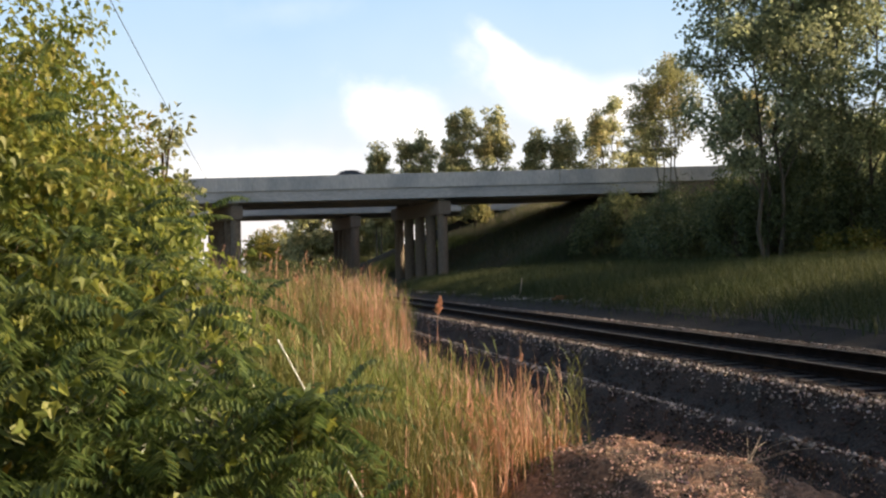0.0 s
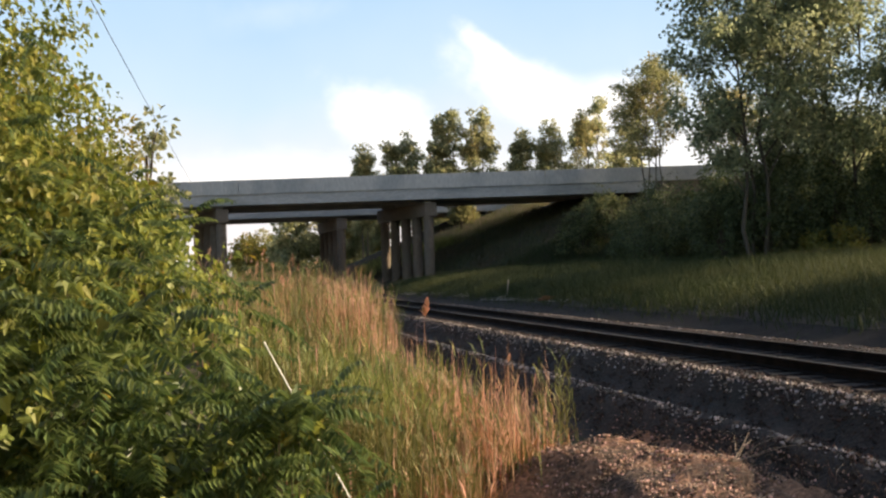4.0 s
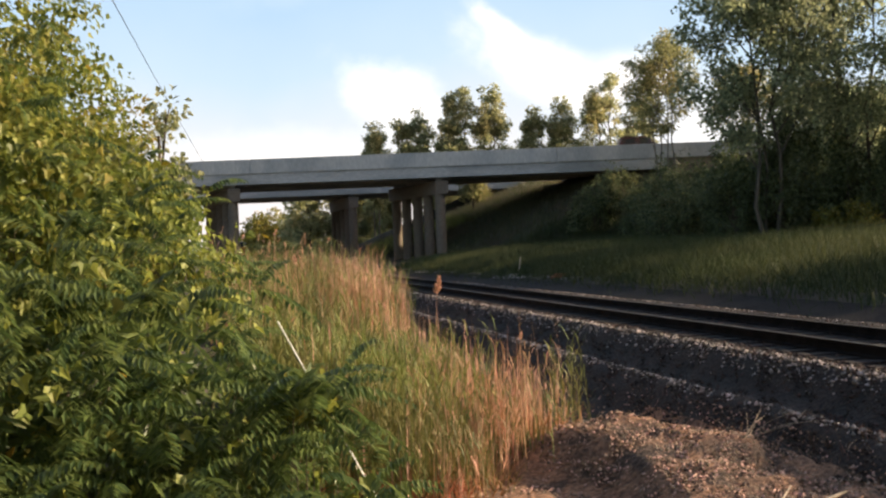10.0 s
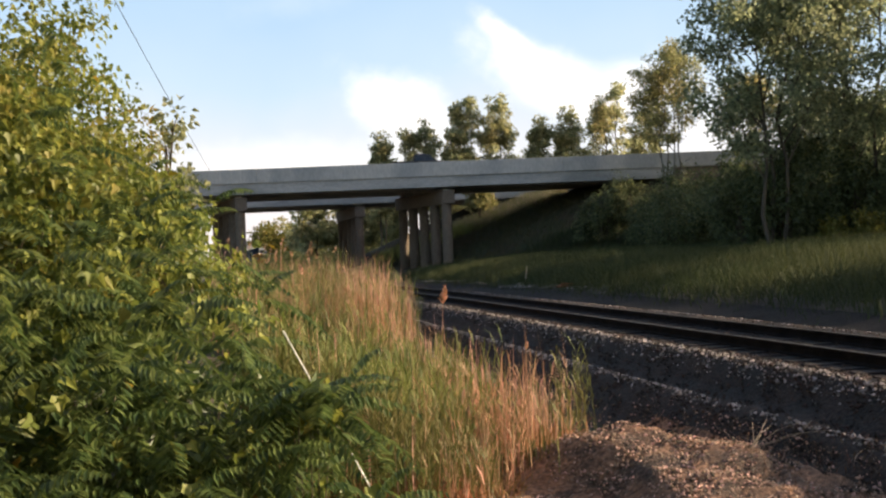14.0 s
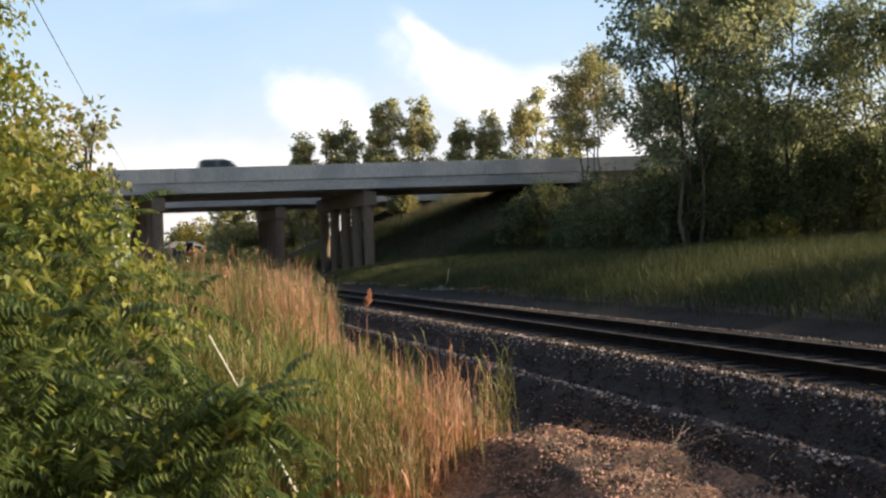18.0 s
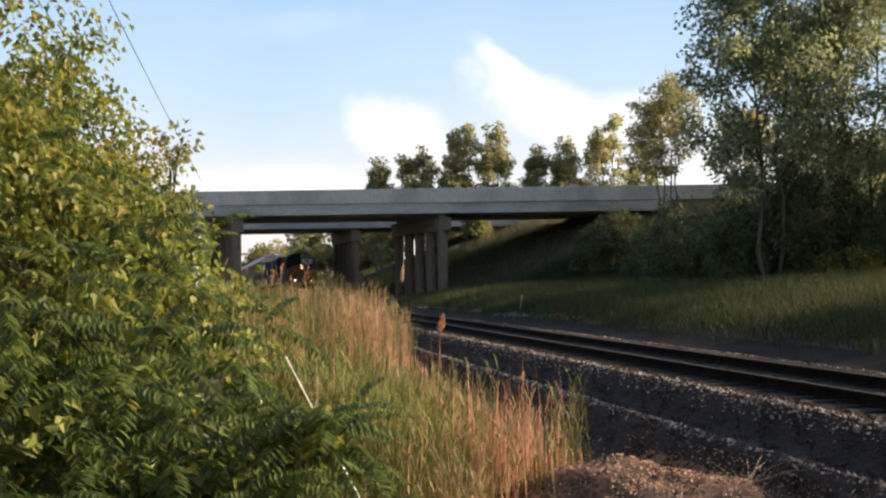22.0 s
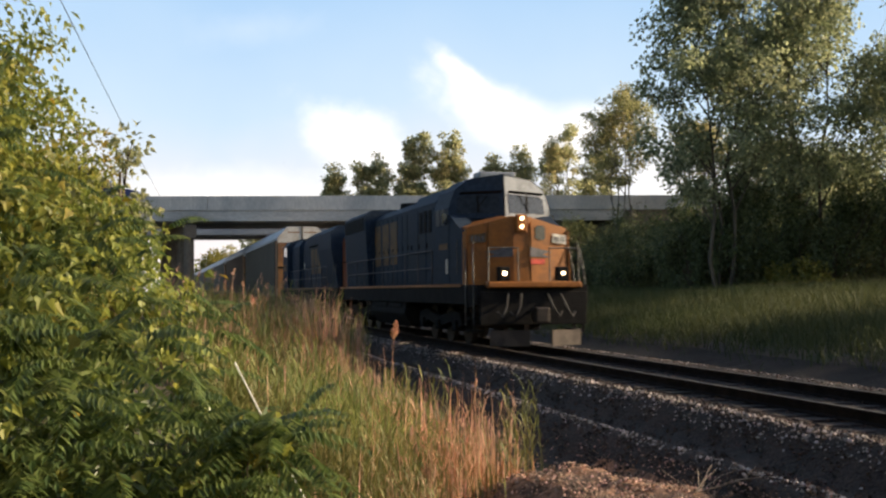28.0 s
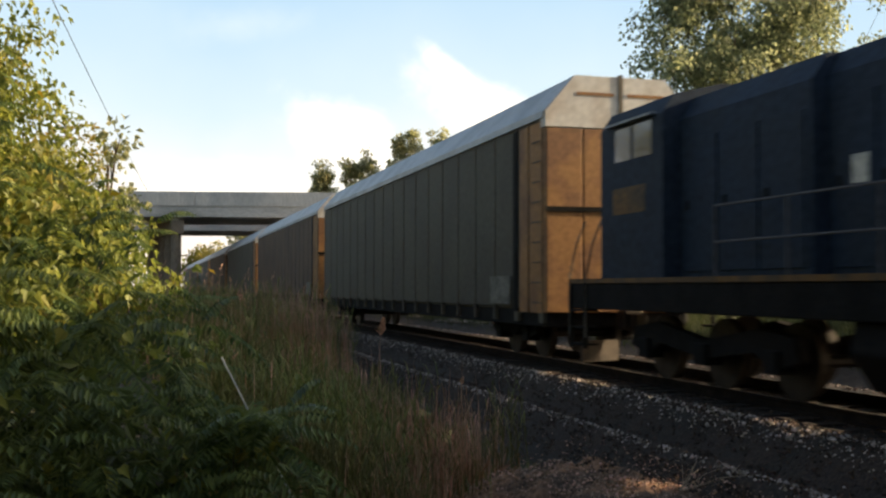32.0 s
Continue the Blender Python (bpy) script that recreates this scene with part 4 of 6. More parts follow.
thicket_shrub("sumac_shrub", LOW, (-0.18, 6.9, -0.9), (0.33, 0.24, 0.33), 413, 36, 24, 0)
thicket_shrub("sumac_shrub", LOW, (-2.66, 8.19, 0.53), (1.46, 1.23, 0.97), 403, 380, 420, big=0.85)
thicket_shrub("sumac_shrub", LOW, (-3.57, 7.15, 0.34), (1.17, 1.17, 1.56), 404, 400, 380, big=0.85)
thicket_shrub("vine_covered_shrub", HIGH, (-3.68, 10.65, 1.58), (1.5, 1.42, 1.12), 405, 150, 2300, big=0.75)
thicket_shrub("vine_covered_shrub", HIGH, (-4.95, 10.5, 2.25), (1.65, 1.5, 1.58), 406, 130, 3800, big=0.75)
thicket_shrub("vine_covered_shrub", HIGH, (-5.8, 12.6, 3.95), (2.03, 1.8, 1.9), 407, 0, 7600, big=0.6)
thicket_shrub("vine_covered_shrub", HIGH, (-5.28, 14.4, 3.16), (1.08, 1.2, 1.2), 414, 0, 3600, big=0.55)
thicket_shrub("vine_covered_shrub", HIGH, (-4.38, 14.25, 2.56), (0.72, 0.75, 0.75), 415, 0, 1800, big=0.55)
thicket_shrub("vine_covered_shrub", HIGH, (-5.03, 13.5, 1.66), (1.35, 1.8, 1.42), 408, 50, 3200, big=0.62)
thicket_shrub("vine_covered_shrub", HIGH, (-3.3, 12.3, 1.28), (0.84, 1.05, 1.27), 410, 40, 1400, big=0.7)
thicket_shrub("vine_covered_shrub", HIGH, (-6.45, 10.2, 1.5), (1.8, 1.8, 2.7), 409, 110, 2200, big=0.8)
ROW = [(-5.0, 11.5, 7.2, 4.0), (-4.4, 15.5, 5.8, 3.6), (-4.9, 20.5, 6.2, 4.2), (-4.7, 27, 5.9, 4.2), (-4.6, 35, 6.3, 4.6), (-4.3, 45, 6.6, 4.8), (-4.2, 58, 7.0, 5.5), (-4.0, 74, 7.5, 6.0), (-7.5, 13, 9.5, 5.5), (-7.5, 20, 10, 6), (-6.2, 7.0, 7.5, 4.5), (-8.0, 30, 10, 6), (-8, 44, 10, 7)]
for i, (p, s, h, w) in enumerate(ROW):
    c = at(p, s)
    tree("hedgerow_tree", c[0], c[1], h, w, 0.038 + 0.0032 * s, 50000 if s < 24 else 14000, 430 + i, LEAF_SUN, "leafy hedgerow tree in yellow-green foliage lit by low sun", 0.06, clumps=110, limbs=12)
tree("sapling", -3.6, 13.4, 4.6, 0.75, 0.1, 800, 460, LEAF_MID, "thin sapling reaching out of the thicket", 0.55, clumps=12, limbs=6, lean=(0.15, 0))
# unseen trees added behind and beside the camera to hold back sky light
for i, (x, y, h, w) in enumerate([(-9, -3, 10, 7), (-7, -12, 12, 9), (3, -15, 12, 9), (-14, 4, 12, 8), (-1.5, -9, 10, 7), (10, -14, 11, 8), (-15, -5, 12, 9)]):
    tree("hedgerow_tree", x, y, h, w, 0.3, 5200, 470 + i, LEAF_SUN, "leafy hedgerow tree in yellow-green foliage lit by low sun", 0.06, clumps=50)


def build_rod():
    a, b = Vector((-1.27, 8.4, 0.92)), Vector((-0.15, 8.3, -1.24))
    t = tagged(empty("marker_rod", Matrix.Translation(b)), "thin white rod leaning among the shrubs and reeds", "rod")
    part("shaft", cyl((0, 0, 0), a - b, 0.0075, 0.007, 8), WHITE_PAINT, t)
    part("tip", cyl((a - b) * 0.985, (a - b) * 1.012, 0.009, 0.0085, 8), WHITE_PAINT, t)


build_rod()


# ---- loose stones, sticks and dead stalks ----


def stones(name, label, n, region, size, m, seed):
    rng = np.random.default_rng(seed)
    x, y, k = region(rng, n)
    n = len(x)
    ico = np.array([(0, 0, 1), (0.9, 0, 0.1), (0.1, 0.8, 0), (-0.85, 0.1, 0.1), (0, -0.9, -0.05), (0, 0, -0.9)])
    tri = np.array([(0, 1, 2), (0, 2, 3), (0, 3, 4), (0, 4, 1), (5, 2, 1), (5, 3, 2), (5, 4, 3), (5, 1, 4)])
    sz = size * rng.uniform(0.5, 1.35, n) * k
    an = rng.uniform(0, 6.28, n)
    v = ico[None] * (1 + rng.normal(0, 0.22, (n, 6, 3)))
    c, s = np.cos(an)[:, None], np.sin(an)[:, None]
    v = np.stack([v[..., 0] * c - v[..., 1] * s, v[..., 0] * s + v[..., 1] * c, v[..., 2] * 0.75], -1) * sz[:, None, None]
    v = v + np.stack([x, y, ground_z(x, y) + sz * 0.25], -1)[:, None]
    f = (np.arange(n)[:, None, None] * 6 + tri[None]).reshape(-1, 3)
    tagged(link(name, data(name, v.reshape(-1, 3), f), m), label, "stones", kind="stuff")


def ballast_region(rng, n):
    s = 4 + 60 * rng.uniform(0, 1, n) ** 1.7
    p = np.where(rng.uniform(0, 1, n) < 0.6, rng.uniform(5.9, 7.9, n), rng.uniform(7.5, 12.3, n))
    return p * NRM[0] + s * DIR[0], p * NRM[1] + s * DIR[1], np.ones(n)


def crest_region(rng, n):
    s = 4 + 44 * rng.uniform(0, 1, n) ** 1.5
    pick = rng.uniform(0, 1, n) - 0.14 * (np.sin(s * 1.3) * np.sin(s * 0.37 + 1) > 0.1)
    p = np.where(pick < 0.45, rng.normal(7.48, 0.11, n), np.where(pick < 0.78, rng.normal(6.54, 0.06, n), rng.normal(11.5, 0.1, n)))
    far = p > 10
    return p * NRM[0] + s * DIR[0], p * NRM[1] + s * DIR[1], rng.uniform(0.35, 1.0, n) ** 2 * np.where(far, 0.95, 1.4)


def strip_region(rng, n):
    """A thin line of pale gravel where the grass begins beyond the track."""
    s = rng.uniform(42, 84, n)
    p = 15.5 + 0.25 * np.sin(s * 0.31) + rng.normal(0, 0.14, n)
    k = np.sin(s * 0.83 + 1) + 0.7 * np.sin(s * 0.29) > -0.2
    p, s = p[k], s[k]
    return p * NRM[0] + s * DIR[0], p * NRM[1] + s * DIR[1], rng.uniform(0.5, 1.3, len(p))


def mound_region(rng, n):
    p, s = rng.normal(5.0, 1.1, n), rng.normal(10.4, 2.6, n)
    k = (p < 6.35) & (p > 2.4) & (s > 5.5)
    p, s = p[k], s[k]
    return p * NRM[0] + s * DIR[0], p * NRM[1] + s * DIR[1], rng.uniform(0.25, 1.0, len(p)) ** 1.5


stones("ballast_stones", "loose grey crushed-stone ballast along the track, coloured dark as if shaded", 34000, ballast_region, 0.026, SHADED_STONE, 501)
stones("crest_stones", "ballast stones along the shoulder crests, coloured paler as if sunlit", 15000, crest_region, 0.026, STONE, 502)
stones("strip_stones", "thin strip of pale gravel at the foot of the bank", 2600, strip_region, 0.05, STONE, 506)
stones("mound_stones", "small stones strewn over the dirt mound", 20000, mound_region, 0.027, mat("mound_stone", (0.50, 0.33, 0.235), 0.9, vary=0.85, per="island"), 503)


def litter_region(rng, n):
    p, s = rng.normal(5.1, 1.0, n), rng.normal(9.8, 2.2, n)
    k = (p < 6.4) & (p > 2.6) & (s > 5.5)
    p, s = p[k], s[k]
    return p * NRM[0] + s * DIR[0], p * NRM[1] + s * DIR[1], rng.uniform(0.3, 1.2, len(p))


def litter():
    rng = np.random.default_rng(505)
    x, y, k = litter_region(rng, 1500)
    n = len(x)
    an = rng.uniform(0, 6.28, n)
    al = np.stack([np.cos(an), np.sin(an), rng.uniform(-0.1, 0.5, n)], -1)
    v, f = leaves(np.stack([x, y, ground_z(x, y) + 0.015], -1), al, np.tile([0, 0, 1.0], (n, 1)), 0.22 * k, 0.006)
    tagged(link("dead_stalks", data("dead_stalks", v, f), DRY), "dead straw and stalks lying on the mound", "straw", kind="stuff")


litter()


def twig(label, pts, r):
    v, f = tube(pts, np.linspace(r, r * 0.4, len(pts)), 5)
    tagged(link("dead_twig", data("dead_twig", v, f, True), DRY), label, "twig")


def on_mound(p, s, h=0.0):
    c = at(p, s)
    return np.array([c[0], c[1], gz(*c) + h])


a = on_mound(5.78, 10.9)
twig("bleached dead twig sticking up from the mound", [a, a + [0.10, 0.02, 0.13], a + [0.21, 0.05, 0.31]], 0.011)
twig("bleached dead twig sticking up from the mound", [a, a + [-0.15, 0, 0.10], a + [-0.38, 0.05, 0.26]], 0.004)
twig("bleached dead twig sticking up from the mound", [a, a + [0.2, 0, 0.04], a + [0.52, -0.1, 0.16], a + [0.66, -0.1, 0.3]], 0.005)
a, b = on_mound(4.62, 8.6, 0.03), on_mound(5.4, 9.3, 0.05)
twig("crooked bleached stick lying on the mound", [a, a * 0.7 + b * 0.3 + [0, 0, 0.05], a * 0.35 + b * 0.65 + [0.05, 0, 0.03], b], 0.016)
a, b = on_mound(5.2, 8.6, 0.03), on_mound(5.58, 8.66, 0.05)
twig("short thick piece of bleached wood on the mound", [a, (a + b) / 2 + [0, 0, 0.03], b], 0.032)
a, b = on_mound(5.2, 11.0, 0.03), on_mound(5.75, 10.9, 0.04)
twig("thin bleached twig leaning on the mound", [a + [0, 0, 0.2], (a + b) / 2 + [0, 0, 0.12], b], 0.005)
for dp, ds, dz in ((0.5, -0.1, 0.22), (0.32, 0.2, 0.3), (0.62, -0.5, 0.12), (0.15, 0.3, 0.26)):
    a, b = on_mound(5.8, 10.85, 0.02), on_mound(5.8 + dp, 10.85 + ds, dz)
    twig("thin bleached twig standing on the mound", [a, (a + b) / 2 + [0, 0, 0.05], b], 0.005)
a = on_mound(6.2, 9.6)
twig("thin curled dead stalk standing by the mound", [a, a + [0.02, 0, 0.12], a + [0.1, 0.02, 0.19]], 0.005)


def weed_region(rng, n):
    p, s = rng.normal(6.0, 0.45, n), rng.normal(9.9, 1.1, n)
    k = (p < 6.9) & (p > 5.0) & (s > 7)
    p, s = p[k], s[k]
    return p * NRM[0] + s * DIR[0], p * NRM[1] + s * DIR[1], rng.uniform(0.4, 1.0, len(p))


grass_patch("dry_weeds", "sparse brown dry weeds beside the dirt mound", weed_region, 700, 0.2, 0.006, 0.16, mat("dry_weed", (0.24, 0.14, 0.085), 0.85, vary=0.5, per="island"), 509)


def seed_head(x, y, h, label, lean, plume=1.0):
    """One tall reed with a drooping plume, standing clear of the rest."""
    z = gz(x, y)
    t = tagged(empty("plume_reed", pose(x, y, z)), label, "reed")
    v, f = tube([(0, 0, 0), (lean * 0.3, 0, h * 0.5), (lean, 0, h)], [0.006, 0.005, 0.003], 5)
    link("stalk", data("stalk", v, f, True), REED_TAN, t)
    rng = np.random.default_rng(int(abs(x) * 1000))
    n = int(70 * plume)
    g = rng.uniform(0, 1, n)
    an = rng.uniform(0, 6.28, n)
    pos = np.stack([lean + lean * 0.35 * g, 0 * g, h - 0.02 + 0.26 * plume * g], -1)
    v, f = leaves(pos, np.stack([np.cos(an) * 0.5, np.sin(an) * 0.5, 0.6 + 0 * g], -1), rng.normal(0, 1, (n, 3)), 0.12 * plume * (1.1 - 0.7 * g), 0.02)
    link("plume", data("plume", v, f), REED_TAN, t)


for p, s, h, ln, pl in [(3.25, 15.5, 2.05, 0.1, 1.0), (1.17, 15.0, 2.85, -0.05, 0.3), (0.9, 15.0, 3.0, 0.08, 0.3), (1.33, 15.0, 2.6, -0.08, 0.6), (4.45, 15.2, 1.35, 0.06, 0.5)]:
    c = at(p, s)
    seed_head(c[0], c[1], h, "single dry reed with a feathery plume", ln, pl)

# post and rusty scrap beyond the track
c = at(15.7, 53.0)
t = tagged(empty("leaning_post", pose(c[0], c[1], gz(*c) - 0.2)), "thin pale post leaning beside the track", "post")
part("shaft", cyl((0, 0, 0), (0.16, 0, 1.15), 0.035, 0.028, 8), DRY, t)
part("foot", box((-0.3, -0.1, 0.1), (0.1, 0.1, 0.32), 0.02), DRY, t)
c = at(15.8, 46.2)
RUST = mat("rust", (0.30, 0.11, 0.05), 0.9, vary=0.3, scale=2, fine=20)
t = tagged(empty("scrap_plate", pose(c[0], c[1], gz(*c), 0, 0, 10)), "rusty steel plate lying on the bank", "scrap")
part("plate", box((-0.55, -0.2, 0.0), (0.55, 0.25, 0.1), 0.03), RUST, t)
part("rib", box((-0.4, -0.1, 0.095), (0.4, 0.0, 0.2), 0.02), RUST, t)

# overhead wire, sagging slightly between poles out of sight
pts = [(-5.31 - 11.1 * k, 5 + 64 * k, 10.45 - 1.4 * math.sin(math.pi * (k / 2.3)) * 0.35) for k in np.linspace(0, 2.3, 30)]
v, f = tube(pts, [0.015] * 30, 5)
wire = tagged(empty("overhead_wire"), "single dark overhead wire strung high above the thicket", "wire")
link("strand", data("strand", v, f, True), WIRE, wire)
for q in (pts[0], pts[-1]):
    part("pole", cyl((q[0], q[1], gz(q[0], q[1]) - 0.5), (q[0], q[1], q[2] + 0.6), 0.14, 0.1, 8), BARK, wire)


# ---- clouds far behind everything ----
def cloud_material(i, seed, soft, amount):
    m = bpy.data.materials.new("cloud")
    m.use_nodes = True
    n, l = m.node_tree.nodes, m.node_tree.links
    n.remove(n["Principled BSDF"])
    co = n.new("ShaderNodeTexCoord")
    mp = n.new("ShaderNodeMapping")
    mp.inputs["Location"].default_value = (-1, -1, 0)
    mp.inputs["Scale"].default_value = (2, 2, 0)
    l.new(co.outputs["Generated"], mp.inputs["Vector"])
    ln = n.new("ShaderNodeVectorMath")
    ln.operation = "LENGTH"
    l.new(mp.outputs[0], ln.inputs[0])
    no = n.new("ShaderNodeTexNoise")
    no.inputs["Scale"].default_value, no.inputs["Detail"].default_value, no.inputs["Roughness"].default_value = 0.011, 7, 0.6
    mo = n.new("ShaderNodeMapping")
    mo.inputs["Location"].default_value = (seed * 777.0, seed * 191.0, 0)
    l.new(co.outputs["Object"], mo.inputs["Vector"])
    l.new(mo.outputs[0], no.inputs["Vector"])
    fall = n.new("ShaderNodeMapRange")
    fall.inputs["From Min"].default_value, fall.inputs["From Max"].default_value = 1.0, 0.0
    l.new(ln.outputs["Value"], fall.inputs["Value"])
    mul = n.new("ShaderNodeMath")
    mul.operation = "ADD"
    l.new(fall.outputs[0], mul.inputs[0])
    l.new(no.outputs["Fac"], mul.inputs[1])
    al = n.new("ShaderNodeMapRange")
    al.interpolation_type = "SMOOTHSTEP"
    al.inputs["From Min"].default_value, al.inputs["From Max"].default_value = 0.72, 0.72 + soft
    al.inputs["To Max"].default_value = amount
    l.new(mul.outputs[0], al.inputs["Value"])
    edge = n.new("ShaderNodeMapRange")
    edge.inputs["From Min"].default_value, edge.inputs["From Max"].default_value = 1.0, 0.75
    l.new(ln.outputs["Value"], edge.inputs["Value"])
    m2 = n.new("ShaderNodeMath")
    m2.operation = "MULTIPLY"
    l.new(al.outputs[0], m2.inputs[0])
    l.new(edge.outputs[0], m2.inputs[1])
    em = n.new("ShaderNodeEmission")
    em.inputs["Color"].default_value = (1.0, 0.95, 0.93, 1)
    em.inputs["Strength"].default_value = 0.9
    tr = n.new("ShaderNodeBsdfTransparent")
    mx = n.new("ShaderNodeMixShader")
    l.new(m2.outputs[0], mx.inputs[0])
    l.new(tr.outputs[0], mx.inputs[1])
    l.new(em.outputs[0], mx.inputs[2])
    l.new(mx.outputs[0], n["Material Output"].inputs["Surface"])
    return m


def sky_backdrop():
    """Hazy sky far behind everything: pale blue above, whiter towards the horizon."""
    m = bpy.data.materials.new("hazy_sky")
    m.use_nodes = True
    n, l = m.node_tree.nodes, m.node_tree.links
    n.remove(n["Principled BSDF"])
    co = n.new("ShaderNodeTexCoord")
    sp = n.new("ShaderNodeSeparateXYZ")
    l.new(co.outputs["Object"], sp.inputs[0])
    no = n.new("ShaderNodeTexNoise")
    no.inputs["Scale"].default_value, no.inputs["Detail"].default_value = 0.0022, 4
    l.new(co.outputs["Object"], no.inputs["Vector"])
    ad = n.new("ShaderNodeMath")
    ad.operation = "MULTIPLY_ADD"
    ad.inputs[1].default_value = 260
    l.new(no.outputs["Fac"], ad.inputs[0])
    l.new(sp.outputs["Z"], ad.inputs[2])
    ra = n.new("ShaderNodeMapRange")
    ra.inputs["From Min"].default_value, ra.inputs["From Max"].default_value = 60, 760
    l.new(ad.outputs[0], ra.inputs["Value"])
    cr = n.new("ShaderNodeValToRGB")
    e = cr.color_ramp.elements
    e[0].position, e[0].color = 0.0, (0.80, 0.70, 0.68, 1)
    e[1].position, e[1].color = 1.0, (0.27, 0.46, 0.72, 1)
    for ps_, c_ in ((0.28, (0.70, 0.70, 0.74, 1)), (0.55, (0.46, 0.60, 0.76, 1))):
        x = e.new(ps_)
        x.color = c_
    l.new(ra.outputs[0], cr.inputs[0])
    em = n.new("ShaderNodeEmission")
    em.inputs["Strength"].default_value = 0.85
    l.new(cr.outputs[0], em.inputs["Color"])
    l.new(em.outputs[0], n["Material Output"].inputs["Surface"])
    bm = bmesh.new()
    a = [(1900 * math.sin(k), 1900 * math.cos(k)) for k in np.linspace(-0.75, 0.75, 25)]
    lo = [bm.verts.new((x, y, -20)) for x, y in a]
    hi = [bm.verts.new((x, y, 760)) for x, y in a]
    for i in range(24):
        bm.faces.new((lo[i], lo[i + 1], hi[i + 1], hi[i]))
    tagged(part("backdrop_sky", bm, m), "hazy pale blue sky, whiter towards the horizon", "sky", kind="structure")


sky_backdrop()
CLOUDS = [(-50, 205, 150, 80, -28, 0.75, 0.85), (155, 228, 195, 80, -30, 0.75, 0.85), (90, 300, 120, 30, -46, 0.7, 0.85), (270, 225, 150, 75, 15, 0.8, 0.7), (-220, 130, 300, 80, 0, 0.9, 0.6), (-210, 372, 190, 50, 5, 0.9, 0.12), (60, 100, 560, 85, 0, 1.0, 0.5), (420, 180, 340, 110, 5, 0.9, 0.5)]
for i, (x, z, w, h, rot, soft, amt) in enumerate(CLOUDS):
    bm = bmesh.new()
    bmesh.ops.create_grid(bm, x_segments=1, y_segments=1, size=1.0, matrix=Matrix.Diagonal((w, h, 1, 1)))
    ob = part("cloud", bm, cloud_material(i, i + 1, soft, amt))
    ob.matrix_basis = pose(x, 1450 + i * 12, z, 90, 0, 0) @ pose(0, 0, 0, 0, 0, rot)
    tagged(ob, "soft white cloud in the pale blue sky", "cloud", kind="structure")
    ob.name = "backdrop_cloud"


# ---- the train. Each vehicle: x across (camera side is -x), y back along the train, z up from the rail ----
NAVY = mat("navy_paint", (0.021, 0.034, 0.056), 0.65, spec=0.1, vary=0.25, scale=0.8, fine=9, second=(0.027, 0.036, 0.05), mix=(0.4, 0.75))
BLUE2 = mat("faded_blue_paint", (0.024, 0.038, 0.062), 0.65, spec=0.1, vary=0.25, scale=0.8, fine=9, second=(0.027, 0.036, 0.05), mix=(0.4, 0.75))
# Pale roof fittings; on the cab front this colour stands for sun glare.
ROOFGREY = mat("pale_paint_and_glare", (0.24, 0.26, 0.29), 0.5, vary=0.12, scale=1.5, fine=9)
ORANGE = mat("orange_paint", (0.26, 0.086, 0.009), 0.5, vary=0.18, scale=1.5, fine=9, second=(0.2, 0.068, 0.010))
ORANGE_END = mat("faded_orange_paint", (0.25, 0.066, 0.022), 0.55, vary=0.2, scale=1.5, fine=9, second=(0.19, 0.052, 0.019))
DULL_YELLOW = mat("dull_yellow_paint", (0.16, 0.08, 0.022), 0.7, vary=0.35, scale=2.5, fine=12, second=(0.07, 0.045, 0.025), mix=(0.4, 0.65))
BLACK = mat("grimy_black", (0.012, 0.011, 0.011), 0.85, spec=0.15, vary=0.35, scale=2, fine=14)
STEEL = mat("wheel_steel", (0.05, 0.04, 0.035), 0.5, 0.6, vary=0.3, scale=4)
TINTED = mat("tinted_side_glass", (0.02, 0.028, 0.04), 0.4, vary=0.05, spec=0.15)
GLASS = mat("dark_glass", (0.03, 0.035, 0.045), 0.06, vary=0.05, spec=0.8)
LAMP = mat("lit_lamp", (0.9, 0.85, 0.7), 0.3, vary=0.02, glow=11)
LAMP_DIM = mat("dim_lamp", (0.9, 0.85, 0.7), 0.3, vary=0.02, glow=4)
RAILING = mat("grimy_handrail", (0.09, 0.085, 0.08), 0.5, vary=0.15)
PLATE = mat("white_plate", (0.6, 0.58, 0.52), 0.5, vary=0.1)
RED = mat("red_paint", (0.5, 0.05, 0.03), 0.5, vary=0.1)
GREY_MARK = mat("grey_marking", (0.10, 0.095, 0.105), 0.6, vary=0.2)
PILOT = mat("rusty_pilot", (0.07, 0.052, 0.042), 0.8, vary=0.25, scale=3)
HOSE = mat("grimy_hose", (0.05, 0.047, 0.045), 0.7, vary=0.1)
TRAIN, TRAFFIC = [], []


def wheelset(parent, y, r=0.52):
    w = empty("wheelset", pose(0, y, r), parent)
    for sx in (-0.74, 0.74):
        part("wheel", cyl((sx - 0.07, 0, 0), (sx + 0.07, 0, 0), r, r, 28), STEEL, w)
    part("axle", cyl((-0.9, 0, 0), (0.9, 0, 0), 0.09, 0.09, 10), STEEL, w)


